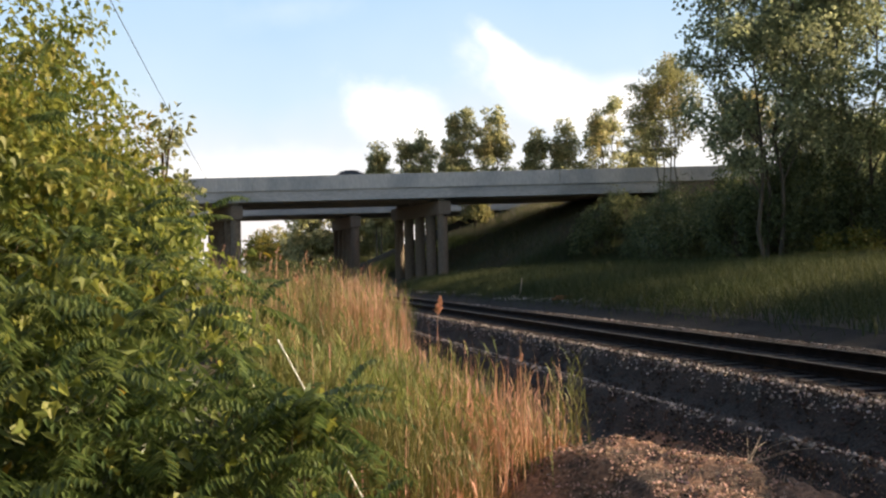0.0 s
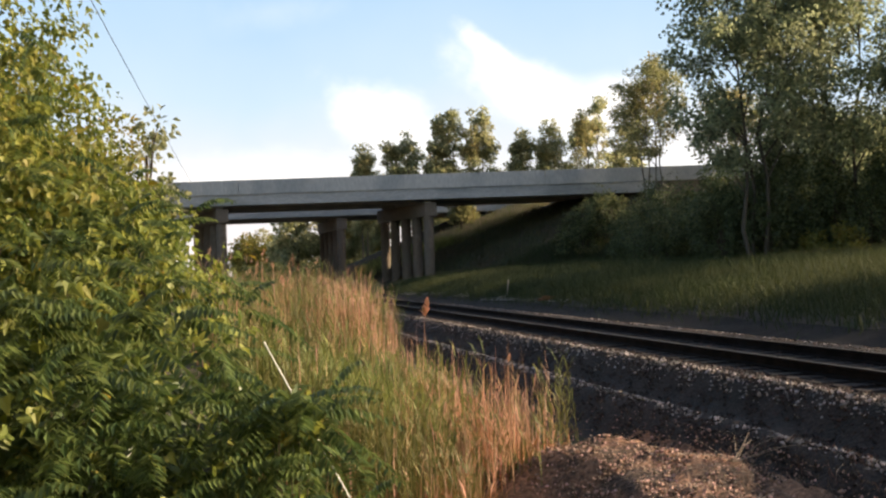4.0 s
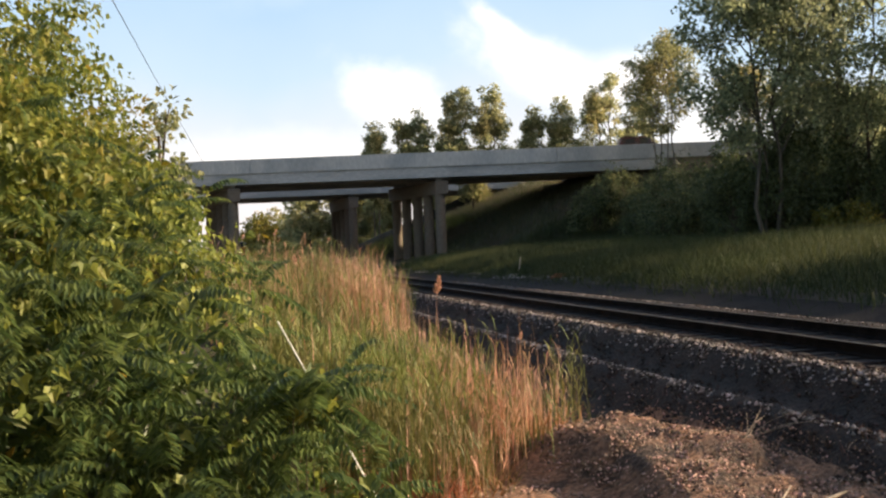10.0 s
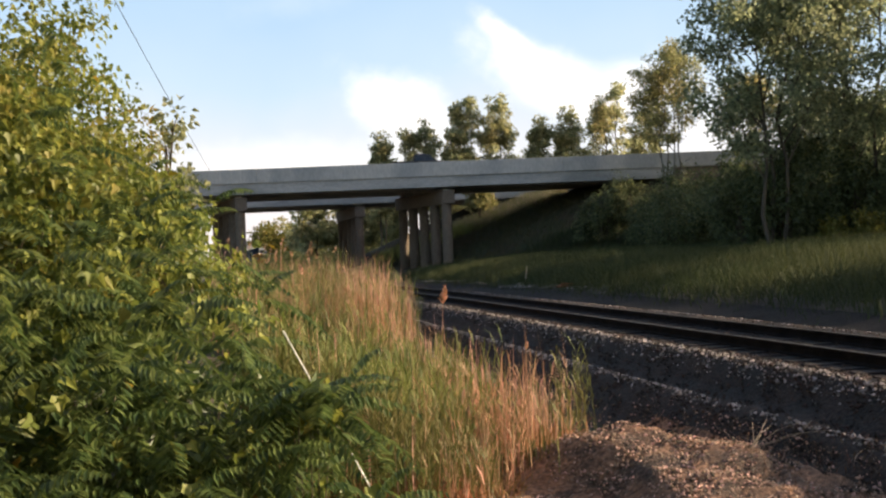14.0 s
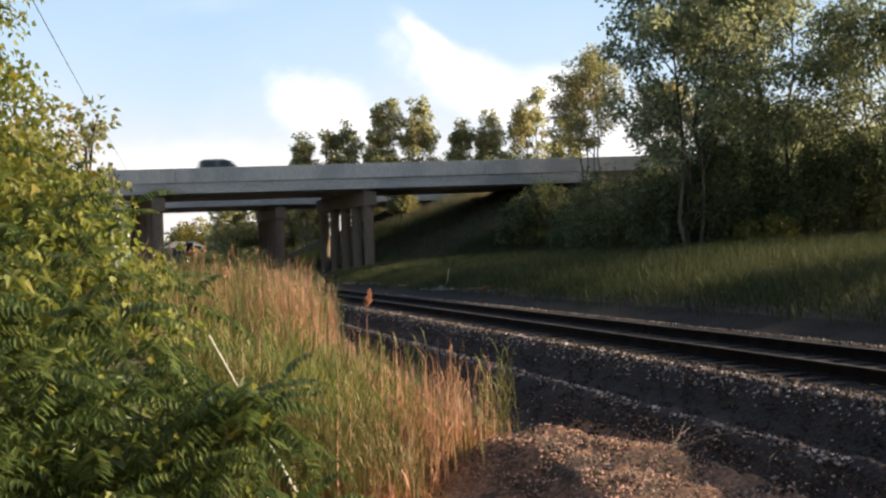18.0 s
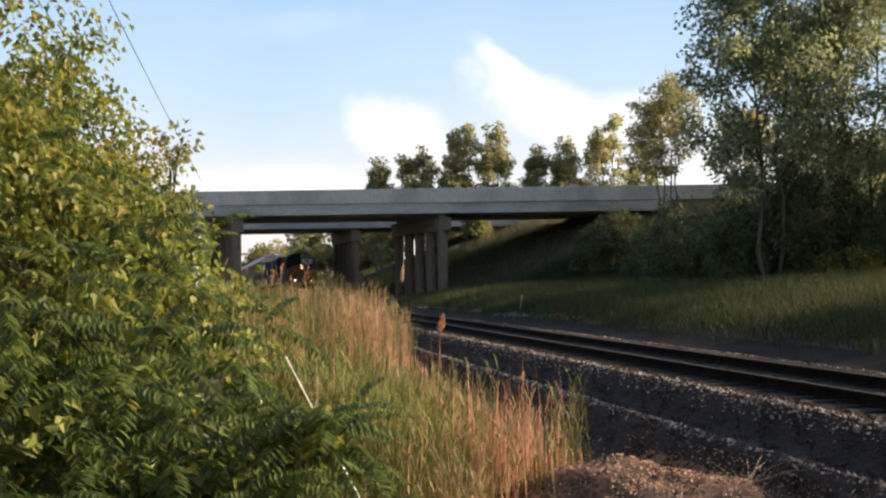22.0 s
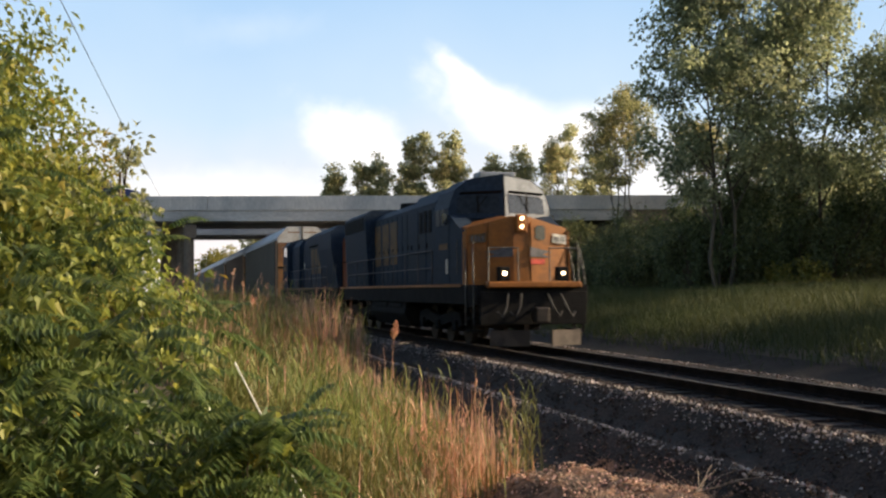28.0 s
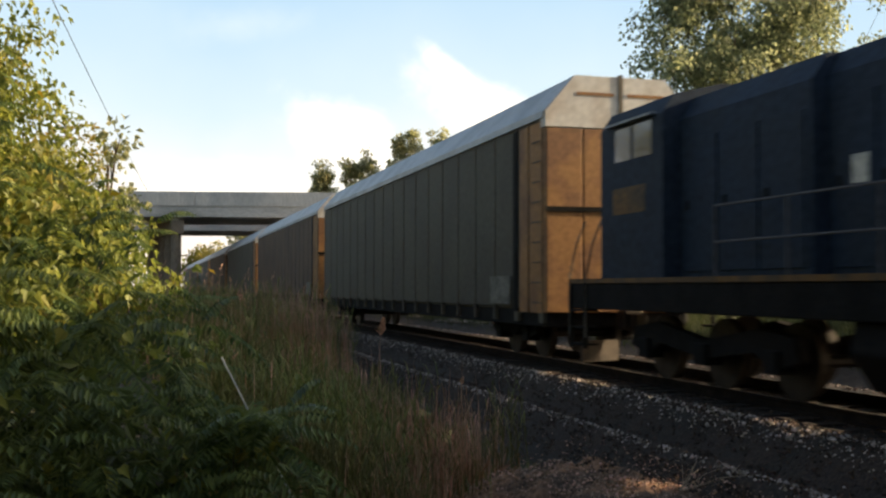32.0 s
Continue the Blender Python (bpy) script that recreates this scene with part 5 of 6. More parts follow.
def truck(parent, y, axles, pitch):
    """A bogie: two side frames with journal boxes and springs; the wheels are parts of the vehicle."""
    half = pitch * (axles - 1) / 2
    for sx in (-1.08, 1.08):
        pts = [(y - half - 0.55, 0.55), (y - half - 0.45, 0.85), (y - half + 0.4, 0.95), (y, 0.72), (y + half - 0.4, 0.95), (y + half + 0.45, 0.85), (y + half + 0.55, 0.55), (y + half, 0.4), (y + half - 0.5, 0.62), (y, 0.45), (y - half + 0.5, 0.62), (y - half, 0.4)]
        bm = prism(pts, "x", sx - 0.09, sx + 0.09)
        for k in range(axles):
            yy = y - half + pitch * k
            add_box(bm, (sx - 0.16, yy - 0.17, 0.36), (sx + 0.16, yy + 0.17, 0.68), 0.03)
        part("truck_frame", bm, BLACK, parent)
    for k in range(axles):
        wheelset(parent, y - half + pitch * k)


def stanchions(parent, ys, x, z0, z1, m=RAILING):
    for y in ys:
        part("handrail_post", cyl((x, y, z0), (x, y, z1), 0.018, 0.018, 6), m, parent)
    for z in (z1, (z0 + z1) / 2):
        part("handrail", cyl((x, ys[0], z), (x, ys[-1], z), 0.017, 0.017, 6), m, parent)


def steps(parent, y, sx):
    a, b, c = min(sx * 1.2, sx * 1.5), max(sx * 1.2, sx * 1.5), sx * 1.46
    for k in range(4):
        part("step", box((a, y - 0.28, 0.45 + 0.31 * k), (b, y + 0.28, 0.49 + 0.31 * k)), BLACK, parent)
    for d in (-0.3, 0.3):
        part("step_hanger", box((c - 0.04, y + d - 0.02, 0.4), (c + 0.04, y + d + 0.02, 1.6)), BLACK, parent)


def plow(parent, y, d):
    """Two angled blades; d is -1 where the front looks to -y."""
    for sx in (-1, 1):
        bm = bmesh.new()
        pts = [(0.3, d * 0.36), (1.2, 0.05), (1.2, -d * 0.02), (0.3, d * 0.28)]
        vs = [(sx * a, y + b) for a, b in pts]
        add_prism(bm, vs, "z", 0.1, 0.5)
        part("plow_blade", bm, PILOT, parent)


def coupler(parent, y, d):
    bm = box((-0.12, min(y, y + d * 0.6), 0.75), (0.12, max(y, y + d * 0.6), 1.0), 0.03)
    add_box(bm, (-0.2, y + d * 0.5 - 0.12, 0.68), (0.16, y + d * 0.5 + 0.2, 1.06), 0.04)
    part("coupler", bm, STEEL, parent)


def hose(parent, pts, r=0.022, m=HOSE):
    v, f = tube(pts, [r] * len(pts), 6)
    link("air_hose", data("air_hose", v, f, True), m, parent)


def slanted(pts, thick, outward):
    """A plate from a planar outline in space, pushed inward."""
    bm = bmesh.new()
    a = [bm.verts.new(p) for p in pts]
    o = Vector(outward).normalized() * thick
    b = [bm.verts.new(Vector(p) - o) for p in pts]
    k = len(pts)
    bm.faces.new(a)
    bm.faces.new(b[::-1])
    for i in range(k):
        bm.faces.new((a[i], a[(i + 1) % k], b[(i + 1) % k], b[i]))
    return bm


def hull(verts):
    bm = bmesh.new()
    for v in verts:
        bm.verts.new(v)
    bmesh.ops.convex_hull(bm, input=bm.verts[:])
    bmesh.ops.dissolve_limit(bm, angle_limit=0.02, verts=bm.verts[:], edges=bm.edges[:])
    return bm


def chassis(t, y0, y1, stripe, trucks, tank):
    part("underframe", box((-1.48, y0, 1.12), (1.48, y1, 1.58), 0.02), BLACK, t)
    part("walkway", box((-1.5, y0, 1.58), (1.5, y1, 1.625)), BLACK, t)
    for sx in (-1.505, 1.505):
        part("sill_stripe", box((min(sx, sx * 0.985), y0 + 1.4, 1.58), (max(sx, sx * 0.985), y1 - 0.05, 1.66)), stripe, t)
    for y in trucks:
        truck(t, y, 3, 1.85)
    pts = [(-1.38, 1.14), (1.38, 1.14), (1.45, 0.75), (1.15, 0.32), (-1.15, 0.32), (-1.45, 0.75)]
    part("fuel_tank", prism(pts, "y", tank[0], tank[1], 0.04), BLACK, t)
    for k in range(2):
        part("air_tank", cyl((-1.28, tank[0] + 0.6 + k * 2.2, 1.0), (-1.28, tank[0] + 2.4 + k * 2.2, 1.0), 0.17, 0.17, 14), BLACK, t)


def hood_panels(t, x, y0, y1, z0, z1, n, m):
    """Door panels standing proud on both sides of a hood, with latches."""
    w = (y1 - y0) / n
    for sx in (-1, 1):
        for i in range(n):
            a = y0 + i * w + 0.04
            d = part("hood_door", box((min(sx * x, sx * (x + 0.025)), a, z0), (max(sx * x, sx * (x + 0.025)), a + w - 0.08, z1), 0.006), m, t)
            if sx < 0:
                part("latch", box((-x - 0.05, a + w * 0.75, (z0 + z1) / 2 - 0.07), (-x - 0.025, a + w * 0.82, (z0 + z1) / 2 + 0.07)), BLACK, d)


def blocks(t, x, spans, z0, z1, m, label):
    """Large painted marks on the camera's side, as plain shapes."""
    for a, b in spans:
        part("painted_mark", box((-x - 0.034, a, z0), (-x - 0.027, b, z1)), m, t, label)


def lead_locomotive():
    t = tagged(empty("locomotive"), "dark blue freight locomotive with orange nose and lit headlights", "locomotive")
    chassis(t, -2.35, 18.2, ORANGE, (2.6, 15.0), (5.9, 11.6))
    # cab: wedge-shaped front, rounded roof
    side = [(1.47, 1.63), (1.47, 3.75), (1.3, 4.25), (0.9, 4.55), (0, 4.68)]
    prof = side + [(-a, b) for a, b in side[-2::-1]]
    vs = []
    for x, z in prof:
        front = -0.12 + 0.42 * abs(x) / 1.47 + 0.10 * max(0, z - 3.5)
        vs += [(x, front, z), (x, 2.0, z)]
    part("cab", hull(vs), NAVY, t)
    # the front over the windscreen: far half coloured pale as sunlit, near half dark
    for sx in (-1, 1):
        def fr(x, z, out=0.0):
            return (sx * x, -0.12 + 0.42 * x / 1.47 + 0.10 * max(0, z - 3.5) - out, z)
        mat_front = ROOFGREY if sx > 0 else NAVY
        part("cab_front_panel", slanted([fr(0.02, 3.45, 0.012), fr(1.43, 3.45, 0.012), fr(1.43, 3.78, 0.012), fr(1.26, 4.24, 0.012), fr(0.88, 4.52, 0.012), fr(0.02, 4.63, 0.012)], 0.01, (sx * 0.28, -1, 0)), mat_front, t, "panel round the windscreen")
        w = part("windscreen", slanted([fr(0.14, 3.60, 0.022), fr(1.28, 3.60, 0.022), fr(1.24, 4.0, 0.022), fr(1.12, 4.08, 0.022), fr(0.14, 4.12, 0.022)], 0.012, (sx * 0.28, -1, 0)), GLASS if sx > 0 else TINTED, t)
        part("window_bar", slanted([fr(0.68, 3.6, 0.034), fr(0.74, 3.6, 0.034), fr(0.74, 4.1, 0.034), fr(0.68, 4.1, 0.034)], 0.012, (sx * 0.28, -1, 0)), BLACK, w)
        part("sun_visor", slanted([fr(0.10, 4.16, 0.05), fr(1.2, 4.12, 0.05), fr(1.2, 4.17, 0.16), fr(0.10, 4.21, 0.16)], 0.012, (0, 0, 1)), BLACK, t)
        part("wiper", cyl(fr(0.45, 4.1, 0.05), fr(0.75, 3.68, 0.05), 0.012, 0.012, 5), BLACK, t)
        for a, b in ((0.75, 1.15), (1.25, 1.7)):
            part("side_window", box((sx * 1.47 - 0.012, a, 3.3), (sx * 1.47 + 0.012, b, 3.75), 0.004), TINTED, t)
    # nose: two facets meeting near the middle, top falling away to the sides
    top = lambda x: 3.52 - 0.34 * (abs(x) / 1.38)
    ny = lambda x: -1.45 + 0.27 * max(0.0, (abs(x) - 0.2) / 1.18)
    vs = []
    for x in (-1.38, -0.2, 0.2, 1.38):
        vs += [(x, ny(x), 1.63), (x, ny(x) + 0.04, top(x) - 0.05), (x, 0.34, top(x) + 0.06), (x, 0.34, 1.63)]
    part("nose", hull(vs), ORANGE, t, "orange wedge-shaped nose")
    for sx in (-1, 1):
        part("nose_flank", slanted([(sx * 1.475, -1.2, 1.63), (sx * 1.475, -1.04, 1.63), (sx * 1.475, -1.04, 3.0), (sx * 1.4, -1.18, 3.08)], 0.02, (sx, 0, 0)), ORANGE, t, "orange flank of the nose")
        part("cab_flank", hull([(sx * x, y, z) for x in (1.0, 1.46) for y, z in ((-1.04, 1.63), (-1.04, 3.0), (0.4, 1.63), (0.4, 3.6))]), NAVY, t)

    def nf(x, z, out=0.0):
        return (x, ny(x) - out, z)
    hl = part("headlight_housing", box((-0.15, -1.52, 3.0), (0.15, -1.43, 3.46), 0.03), ORANGE, t)
    for z in (3.36, 3.14):
        part("headlight", cyl((0, -1.545, z), (0, -1.515, z), 0.05, 0.05, 16), LAMP_DIM, hl, "lit round headlight")
    dr = part("nose_door", slanted([nf(-0.28, 1.7, 0.02), nf(-0.28, 3.3, 0.02), nf(-0.85, 3.2, 0.02), nf(-0.85, 1.7, 0.02)], 0.015, (0.4, -1, 0)), ORANGE, t)
    dr2 = part("nose_door", slanted([nf(0.28, 1.7, 0.02), nf(0.28, 3.3, 0.02), nf(0.85, 3.2, 0.02), nf(0.85, 1.7, 0.02)], 0.015, (0.4, -1, 0)), ORANGE, t)
    part("door_window", slanted([nf(0.40, 2.86, 0.035), nf(0.40, 3.12, 0.035), nf(0.47, 3.18, 0.035), nf(0.64, 3.18, 0.035), nf(0.70, 3.12, 0.035), nf(0.70, 2.86, 0.035), nf(0.64, 2.8, 0.035), nf(0.47, 2.8, 0.035)], 0.012, (0.4, -1, 0)), GLASS, dr2)
    for sx in (-1, 1):
        part("number_board", slanted([nf(sx * 0.92, 2.74, 0.03), nf(sx * 1.34, 2.70, 0.03), nf(sx * 1.34, 2.93, 0.03), nf(sx * 0.92, 2.98, 0.03)], 0.012, (sx * 0.4, -1, 0)), PLATE if sx > 0 else DULL_YELLOW, t, "pale board with unreadable marks")
        bm = bmesh.new()
        for k in range(4):
            x = 0.98 + k * 0.09
            for v in [nf(sx * x, 2.76, 0.036), nf(sx * (x + 0.05), 2.76, 0.036), nf(sx * (x + 0.05), 2.9, 0.036), nf(sx * x, 2.9, 0.036)]:
                bm.verts.new(v)
            bm.verts.ensure_lookup_table()
            bm.faces.new(bm.verts[-4:])
        part("marking_bars", bm, GREY_MARK, t)
    part("nose_emblem", slanted([nf(0.24, 2.36, 0.04), nf(0.24, 2.62, 0.04), nf(0.85, 2.5, 0.04), nf(0.62, 2.42, 0.04), nf(0.85, 2.34, 0.04)], 0.01, (0.4, -1, 0)), GREY_MARK, t, "grey winged emblem")
    part("nose_emblem", slanted([nf(-0.24, 2.36, 0.04), nf(-0.24, 2.62, 0.04), nf(-0.95, 2.5, 0.04), nf(-0.7, 2.42, 0.04), nf(-0.95, 2.34, 0.04)], 0.01, (-0.4, -1, 0)), GREY_MARK, t, "grey winged emblem")
    part("nose_emblem", slanted([nf(0.26, 2.16, 0.04), nf(0.26, 2.3, 0.04), nf(0.68, 2.3, 0.04), nf(0.68, 2.16, 0.04)], 0.01, (0.4, -1, 0)), RED, t, "red bar of the emblem")
    # front platform
    part("anticlimber", box((-1.25, -2.55, 1.55), (1.25, -2.3, 1.70), 0.03), ORANGE, t)
    part("front_plate", box((-1.42, -2.42, 0.62), (1.42, -2.32, 1.45), 0.02), BLACK, t)
    plow(t, -2.55, -1)
    coupler(t, -2.5, -1)
    for sx, lm in ((-1, LAMP), (1, LAMP_DIM)):
        h = part("ditch_light_housing", box((sx * 0.78 - 0.15, -2.42, 1.72), (sx * 0.78 + 0.15, -2.2, 2.08), 0.03), BLACK, t)
        part("ditch_light", cyl((sx * 0.78, -2.45, 1.91), (sx * 0.78, -2.41, 1.91), 0.05, 0.05, 16), lm, h, "bright round ditch light")
        steps(t, -1.75, sx)
        steps(t, 17.8, sx)
        for y in (-2.1, -1.4):
            hose(t, [(sx * 1.5, y, 0.6), (sx * 1.5, y, 1.7), (sx * 1.46, y + 0.2, 2.5), (sx * 1.40, y + 0.3, 2.72)], 0.018, RAILING)
        hose(t, [(sx * 1.2, -2.4, 2.55), (sx * 0.4, -2.45, 2.55)], 0.018, RAILING)
        for x in (1.2, 0.42):
            part("handrail_post", cyl((sx * x, -2.42, 1.72), (sx * x, -2.42, 2.55), 0.018, 0.018, 6), RAILING, t)
        for k in range(2):
            x = sx * (0.35 + 0.35 * k)
            hose(t, [(x, -2.45, 1.4), (x + sx * 0.08, -2.62, 1.1), (x + sx * 0.22, -2.68, 0.82), (x + sx * 0.34, -2.55, 0.95)])
        part("cab_mirror", box((sx * 1.5, 0.4, 3.3), (sx * 1.62, 0.48, 3.6), 0.01), GLASS, t)
        part("door_handrail", cyl((sx * 1.5, -0.6, 1.9), (sx * 1.5, -0.6, 2.85), 0.016, 0.016, 6), RAILING, t)
    # hoods behind the cab
    part("equipment_hood", hull([(sx * x, y, z) for sx in (-1, 1) for y in (2.0, 5.2) for x, z in ((1.4, 1.63), (1.4, 4.05), (1.1, 4.42))]), NAVY, t)
    part("engine_hood", hull([(sx * x, y, z) for sx in (-1, 1) for y in (5.2, 12.4) for x, z in ((1.1, 1.63), (1.1, 4.15), (0.8, 4.4))]), NAVY, t)
    part("radiator_hood", hull([(sx * x, y, z) for sx in (-1, 1) for y in (12.4, 17.1) for x, z in ((1.36, 1.63), (1.36, 3.4), (1.48, 3.75), (1.48, 4.4), (1.2, 4.58))]), NAVY, t)
    hood_panels(t, 1.4, 2.1, 5.1, 1.75, 3.9, 3, NAVY)
    hood_panels(t, 1.1, 5.3, 12.3, 1.75, 4.05, 9, NAVY)
    hood_panels(t, 1.36, 12.5, 17.0, 1.75, 3.3, 4, NAVY)
    for sx in (-1, 1):
        for k in range(5):
            part("radiator_louvre", box((min(sx * 1.48, sx * 1.51), 12.7, 3.84 + 0.1 * k), (max(sx * 1.48, sx * 1.51), 16.9, 3.9 + 0.1 * k)), BLACK, t)
        for y in (2.4, 2.95, 3.5):
            part("air_grille", box((sx * 1.43 - 0.012, y, 3.2), (sx * 1.43 + 0.012, y + 0.35, 3.85)), BLACK, t)
    blocks(t, 1.1, [(8.4, 9.5), (9.8, 10.9), (11.2, 12.25)], 2.4, 3.9, DULL_YELLOW, "dull yellow lettering reduced to a plain block")
    blocks(t, 1.445, [(0.5, 1.35)], 2.62, 2.78, DULL_YELLOW, "small yellow emblem under the cab window")
    blocks(t, 1.445, [(0.45, 0.65)], 1.95, 2.35, PLATE, "small white placard")
    part("exhaust_stack", box((-0.35, 7.4, 4.38), (0.35, 8.3, 4.62), 0.04), BLACK, t)
    for y in (10.2, 13.6, 15.4):
        part("roof_fan", cyl((0, y, 4.38), (0, y, 4.66), 0.62, 0.58, 20), BLACK, t)
    part("horn", box((-0.3, 1.2, 4.62), (0.3, 1.45, 4.82), 0.03), PLATE, t)
    part("air_conditioner", box((-0.55, 0.5, 4.6), (0.55, 1.1, 4.8), 0.05), ROOFGREY, t)
    part("rear_light", cyl((0, 17.1, 3.9), (0, 17.16, 3.9), 0.1, 0.1, 12), PLATE, t)
    for sx in (-1, 1):
        stanchions(t, [2.2 + 1.75 * k for k in range(9)], sx * 1.47, 1.63, 2.65, mat("dark_handrail", (0.12, 0.12, 0.12), 0.5) if sx > 0 else GREY_MARK)
    coupler(t, 18.2, 1)
    return t


TRAIN.append((lead_locomotive(), 0.0))


def second_locomotive():
    """Runs hood first; its cab trails. y from the train's datum less 19.3."""
    t = tagged(empty("locomotive"), "older dark blue locomotive running hood first with orange hood end", "locomotive")
    chassis(t, -0.5, 22.2, DULL_YELLOW, (4.4, 17.8), (8.2, 14.0))
    part("hood_end", hull([(sx * x, y, z) for sx in (-1, 1) for y in (0.05, 2.65) for x, z in ((0.75, 1.63), (0.75, 3.75), (0.6, 4.2), (0.4, 4.38))]), ORANGE_END, t, "orange end of the hood")
    part("radiator_hood", hull([(sx * x, y, z) for sx in (-1, 1) for y in (2.65, 7.0) for x, z in ((0.97, 1.63), (0.97, 3.3), (1.3, 3.5), (1.3, 4.3), (0.95, 4.58))]), BLUE2, t)
    part("engine_hood", hull([(sx * x, y, z) for sx in (-1, 1) for y in (7.0, 15.0) for x, z in ((0.97, 1.63), (0.97, 4.15), (0.8, 4.45))]), BLUE2, t)
    part("equipment_hood", hull([(sx * x, y, z) for sx in (-1, 1) for y in (15.0, 18.4) for x, z in ((1.2, 1.63), (1.2, 4.1), (0.95, 4.45))]), BLUE2, t)
    hood_panels(t, 0.97, 2.75, 6.9, 1.75, 3.2, 4, BLUE2)
    hood_panels(t, 0.97, 7.1, 14.9, 1.75, 3.85, 9, BLUE2)
    hood_panels(t, 1.2, 15.1, 18.3, 1.75, 3.75, 3, BLUE2)
    # hood end fittings
    part("end_headlight", box((-0.2, -0.05, 3.75), (0.2, 0.07, 4.2), 0.04), BLACK, t)
    part("class_lamp", box((-0.7, -0.02, 3.6), (-0.46, 0.09, 3.95), 0.03), BLACK, t)
    dr = part("end_door", box((-0.68, 0.0, 1.7), (-0.14, 0.06, 3.2), 0.015), ORANGE_END, t)
    part("door_window", box((-0.54, -0.015, 2.75), (-0.29, 0.005, 3.05), 0.004), GLASS, dr)
    part("kick_plate", box((-0.75, 0.01, 1.63), (0.75, 0.048, 1.9)), PLATE, t)
    for x in (-1.3, -0.55, 0.0, 0.55, 1.3):
        part("handrail_post", cyl((x, -0.4, 1.6), (x, -0.4, 2.75), 0.022, 0.022, 6), BLACK, t)
    part("handrail", cyl((-1.3, -0.4, 2.75), (1.3, -0.4, 2.75), 0.022, 0.022, 6), BLACK, t)
    # trailing cab and short nose
    side = [(1.5, 1.63), (1.5, 4.2), (1.3, 4.5), (0.5, 4.7)]
    part("cab", hull([(s * x, y, z) for s in (-1, 1) for x, z in side for y in (18.4, 20.7)]), BLUE2, t)
    part("short_nose", hull([(s * x, y, z) for s in (-1, 1) for x, y, z in ((0.9, 20.7, 1.63), (0.9, 20.7, 3.3), (0.62, 20.7, 3.5), (0.9, 21.8, 1.63), (0.9, 21.75, 3.1), (0.6, 21.7, 3.3))]), BLUE2, t)
    for s in (-1, 1):
        for a, b in ((18.75, 19.4), (19.5, 20.1)):
            part("side_window", box((s * 1.5 - 0.012, a, 3.6), (s * 1.5 + 0.012, b, 4.15), 0.004), GLASS, t)
        part("rear_window", box((min(s * 0.95, s * 1.4), 20.69, 3.35), (max(s * 0.95, s * 1.4), 20.72, 3.95)), GLASS, t)
        part("awning", box((min(s * 1.5, s * 1.62), 18.6, 4.2), (max(s * 1.5, s * 1.62), 20.3, 4.24)), ROOFGREY, t)
        steps(t, 0.5, s)
        steps(t, 21.8, s)
        for y in (0.15, 0.85, 21.4, 22.15):
            d = 1 if y < 5 else -1
            hose(t, [(s * 1.5, y, 0.6), (s * 1.5, y, 1.7), (s * 1.46, y + d * 0.25, 2.3), (s * 1.4, y + d * 0.5, 2.7)], 0.018, RAILING)
        stanchions(t, [2.9 + 1.75 * k for k in range(9)], s * 1.47, 1.63, 2.65, GREY_MARK)
    blocks(t, 0.97, [(8.0, 9.0), (9.3, 10.2), (10.5, 11.5)], 2.4, 3.75, DULL_YELLOW, "dull yellow lettering reduced to a plain block")
    blocks(t, 1.475, [(19.0, 20.2)], 2.72, 3.16, DULL_YELLOW, "yellow emblem on the cab side")
    blocks(t, 0.97, [(3.9, 4.15)], 2.85, 3.12, PLATE, "small white placard")
    blocks(t, 0.97, [(14.2, 14.5)], 2.75, 3.1, PLATE, "small white placard")
    part("horn", box((-1.05, 11.0, 4.15), (-0.85, 11.4, 4.4), 0.03), PLATE, t, "white horn cluster on the roof edge")
    part("dynamic_brake_hatch", hull([(s * x, y, z) for s in (-1, 1) for y in (8.0, 12.0) for x, z in ((1.15, 3.9), (1.15, 4.4), (0.8, 4.62))]), BLUE2, t)
    for y in (3.4, 4.8, 6.2, 9.0, 11.0):
        part("roof_fan", cyl((0, y, 4.36), (0, y, 4.6), 0.55, 0.52, 20), BLACK, t)
    plow(t, 22.3, 1)
    coupler(t, -0.5, -1)
    coupler(t, 22.2, 1)
    return t


TRAIN.append((second_locomotive(), 19.3))


FADED_PANEL = mat("faded_panel", (0.17, 0.16, 0.135), 0.7, vary=0.4, scale=2.5, fine=12)


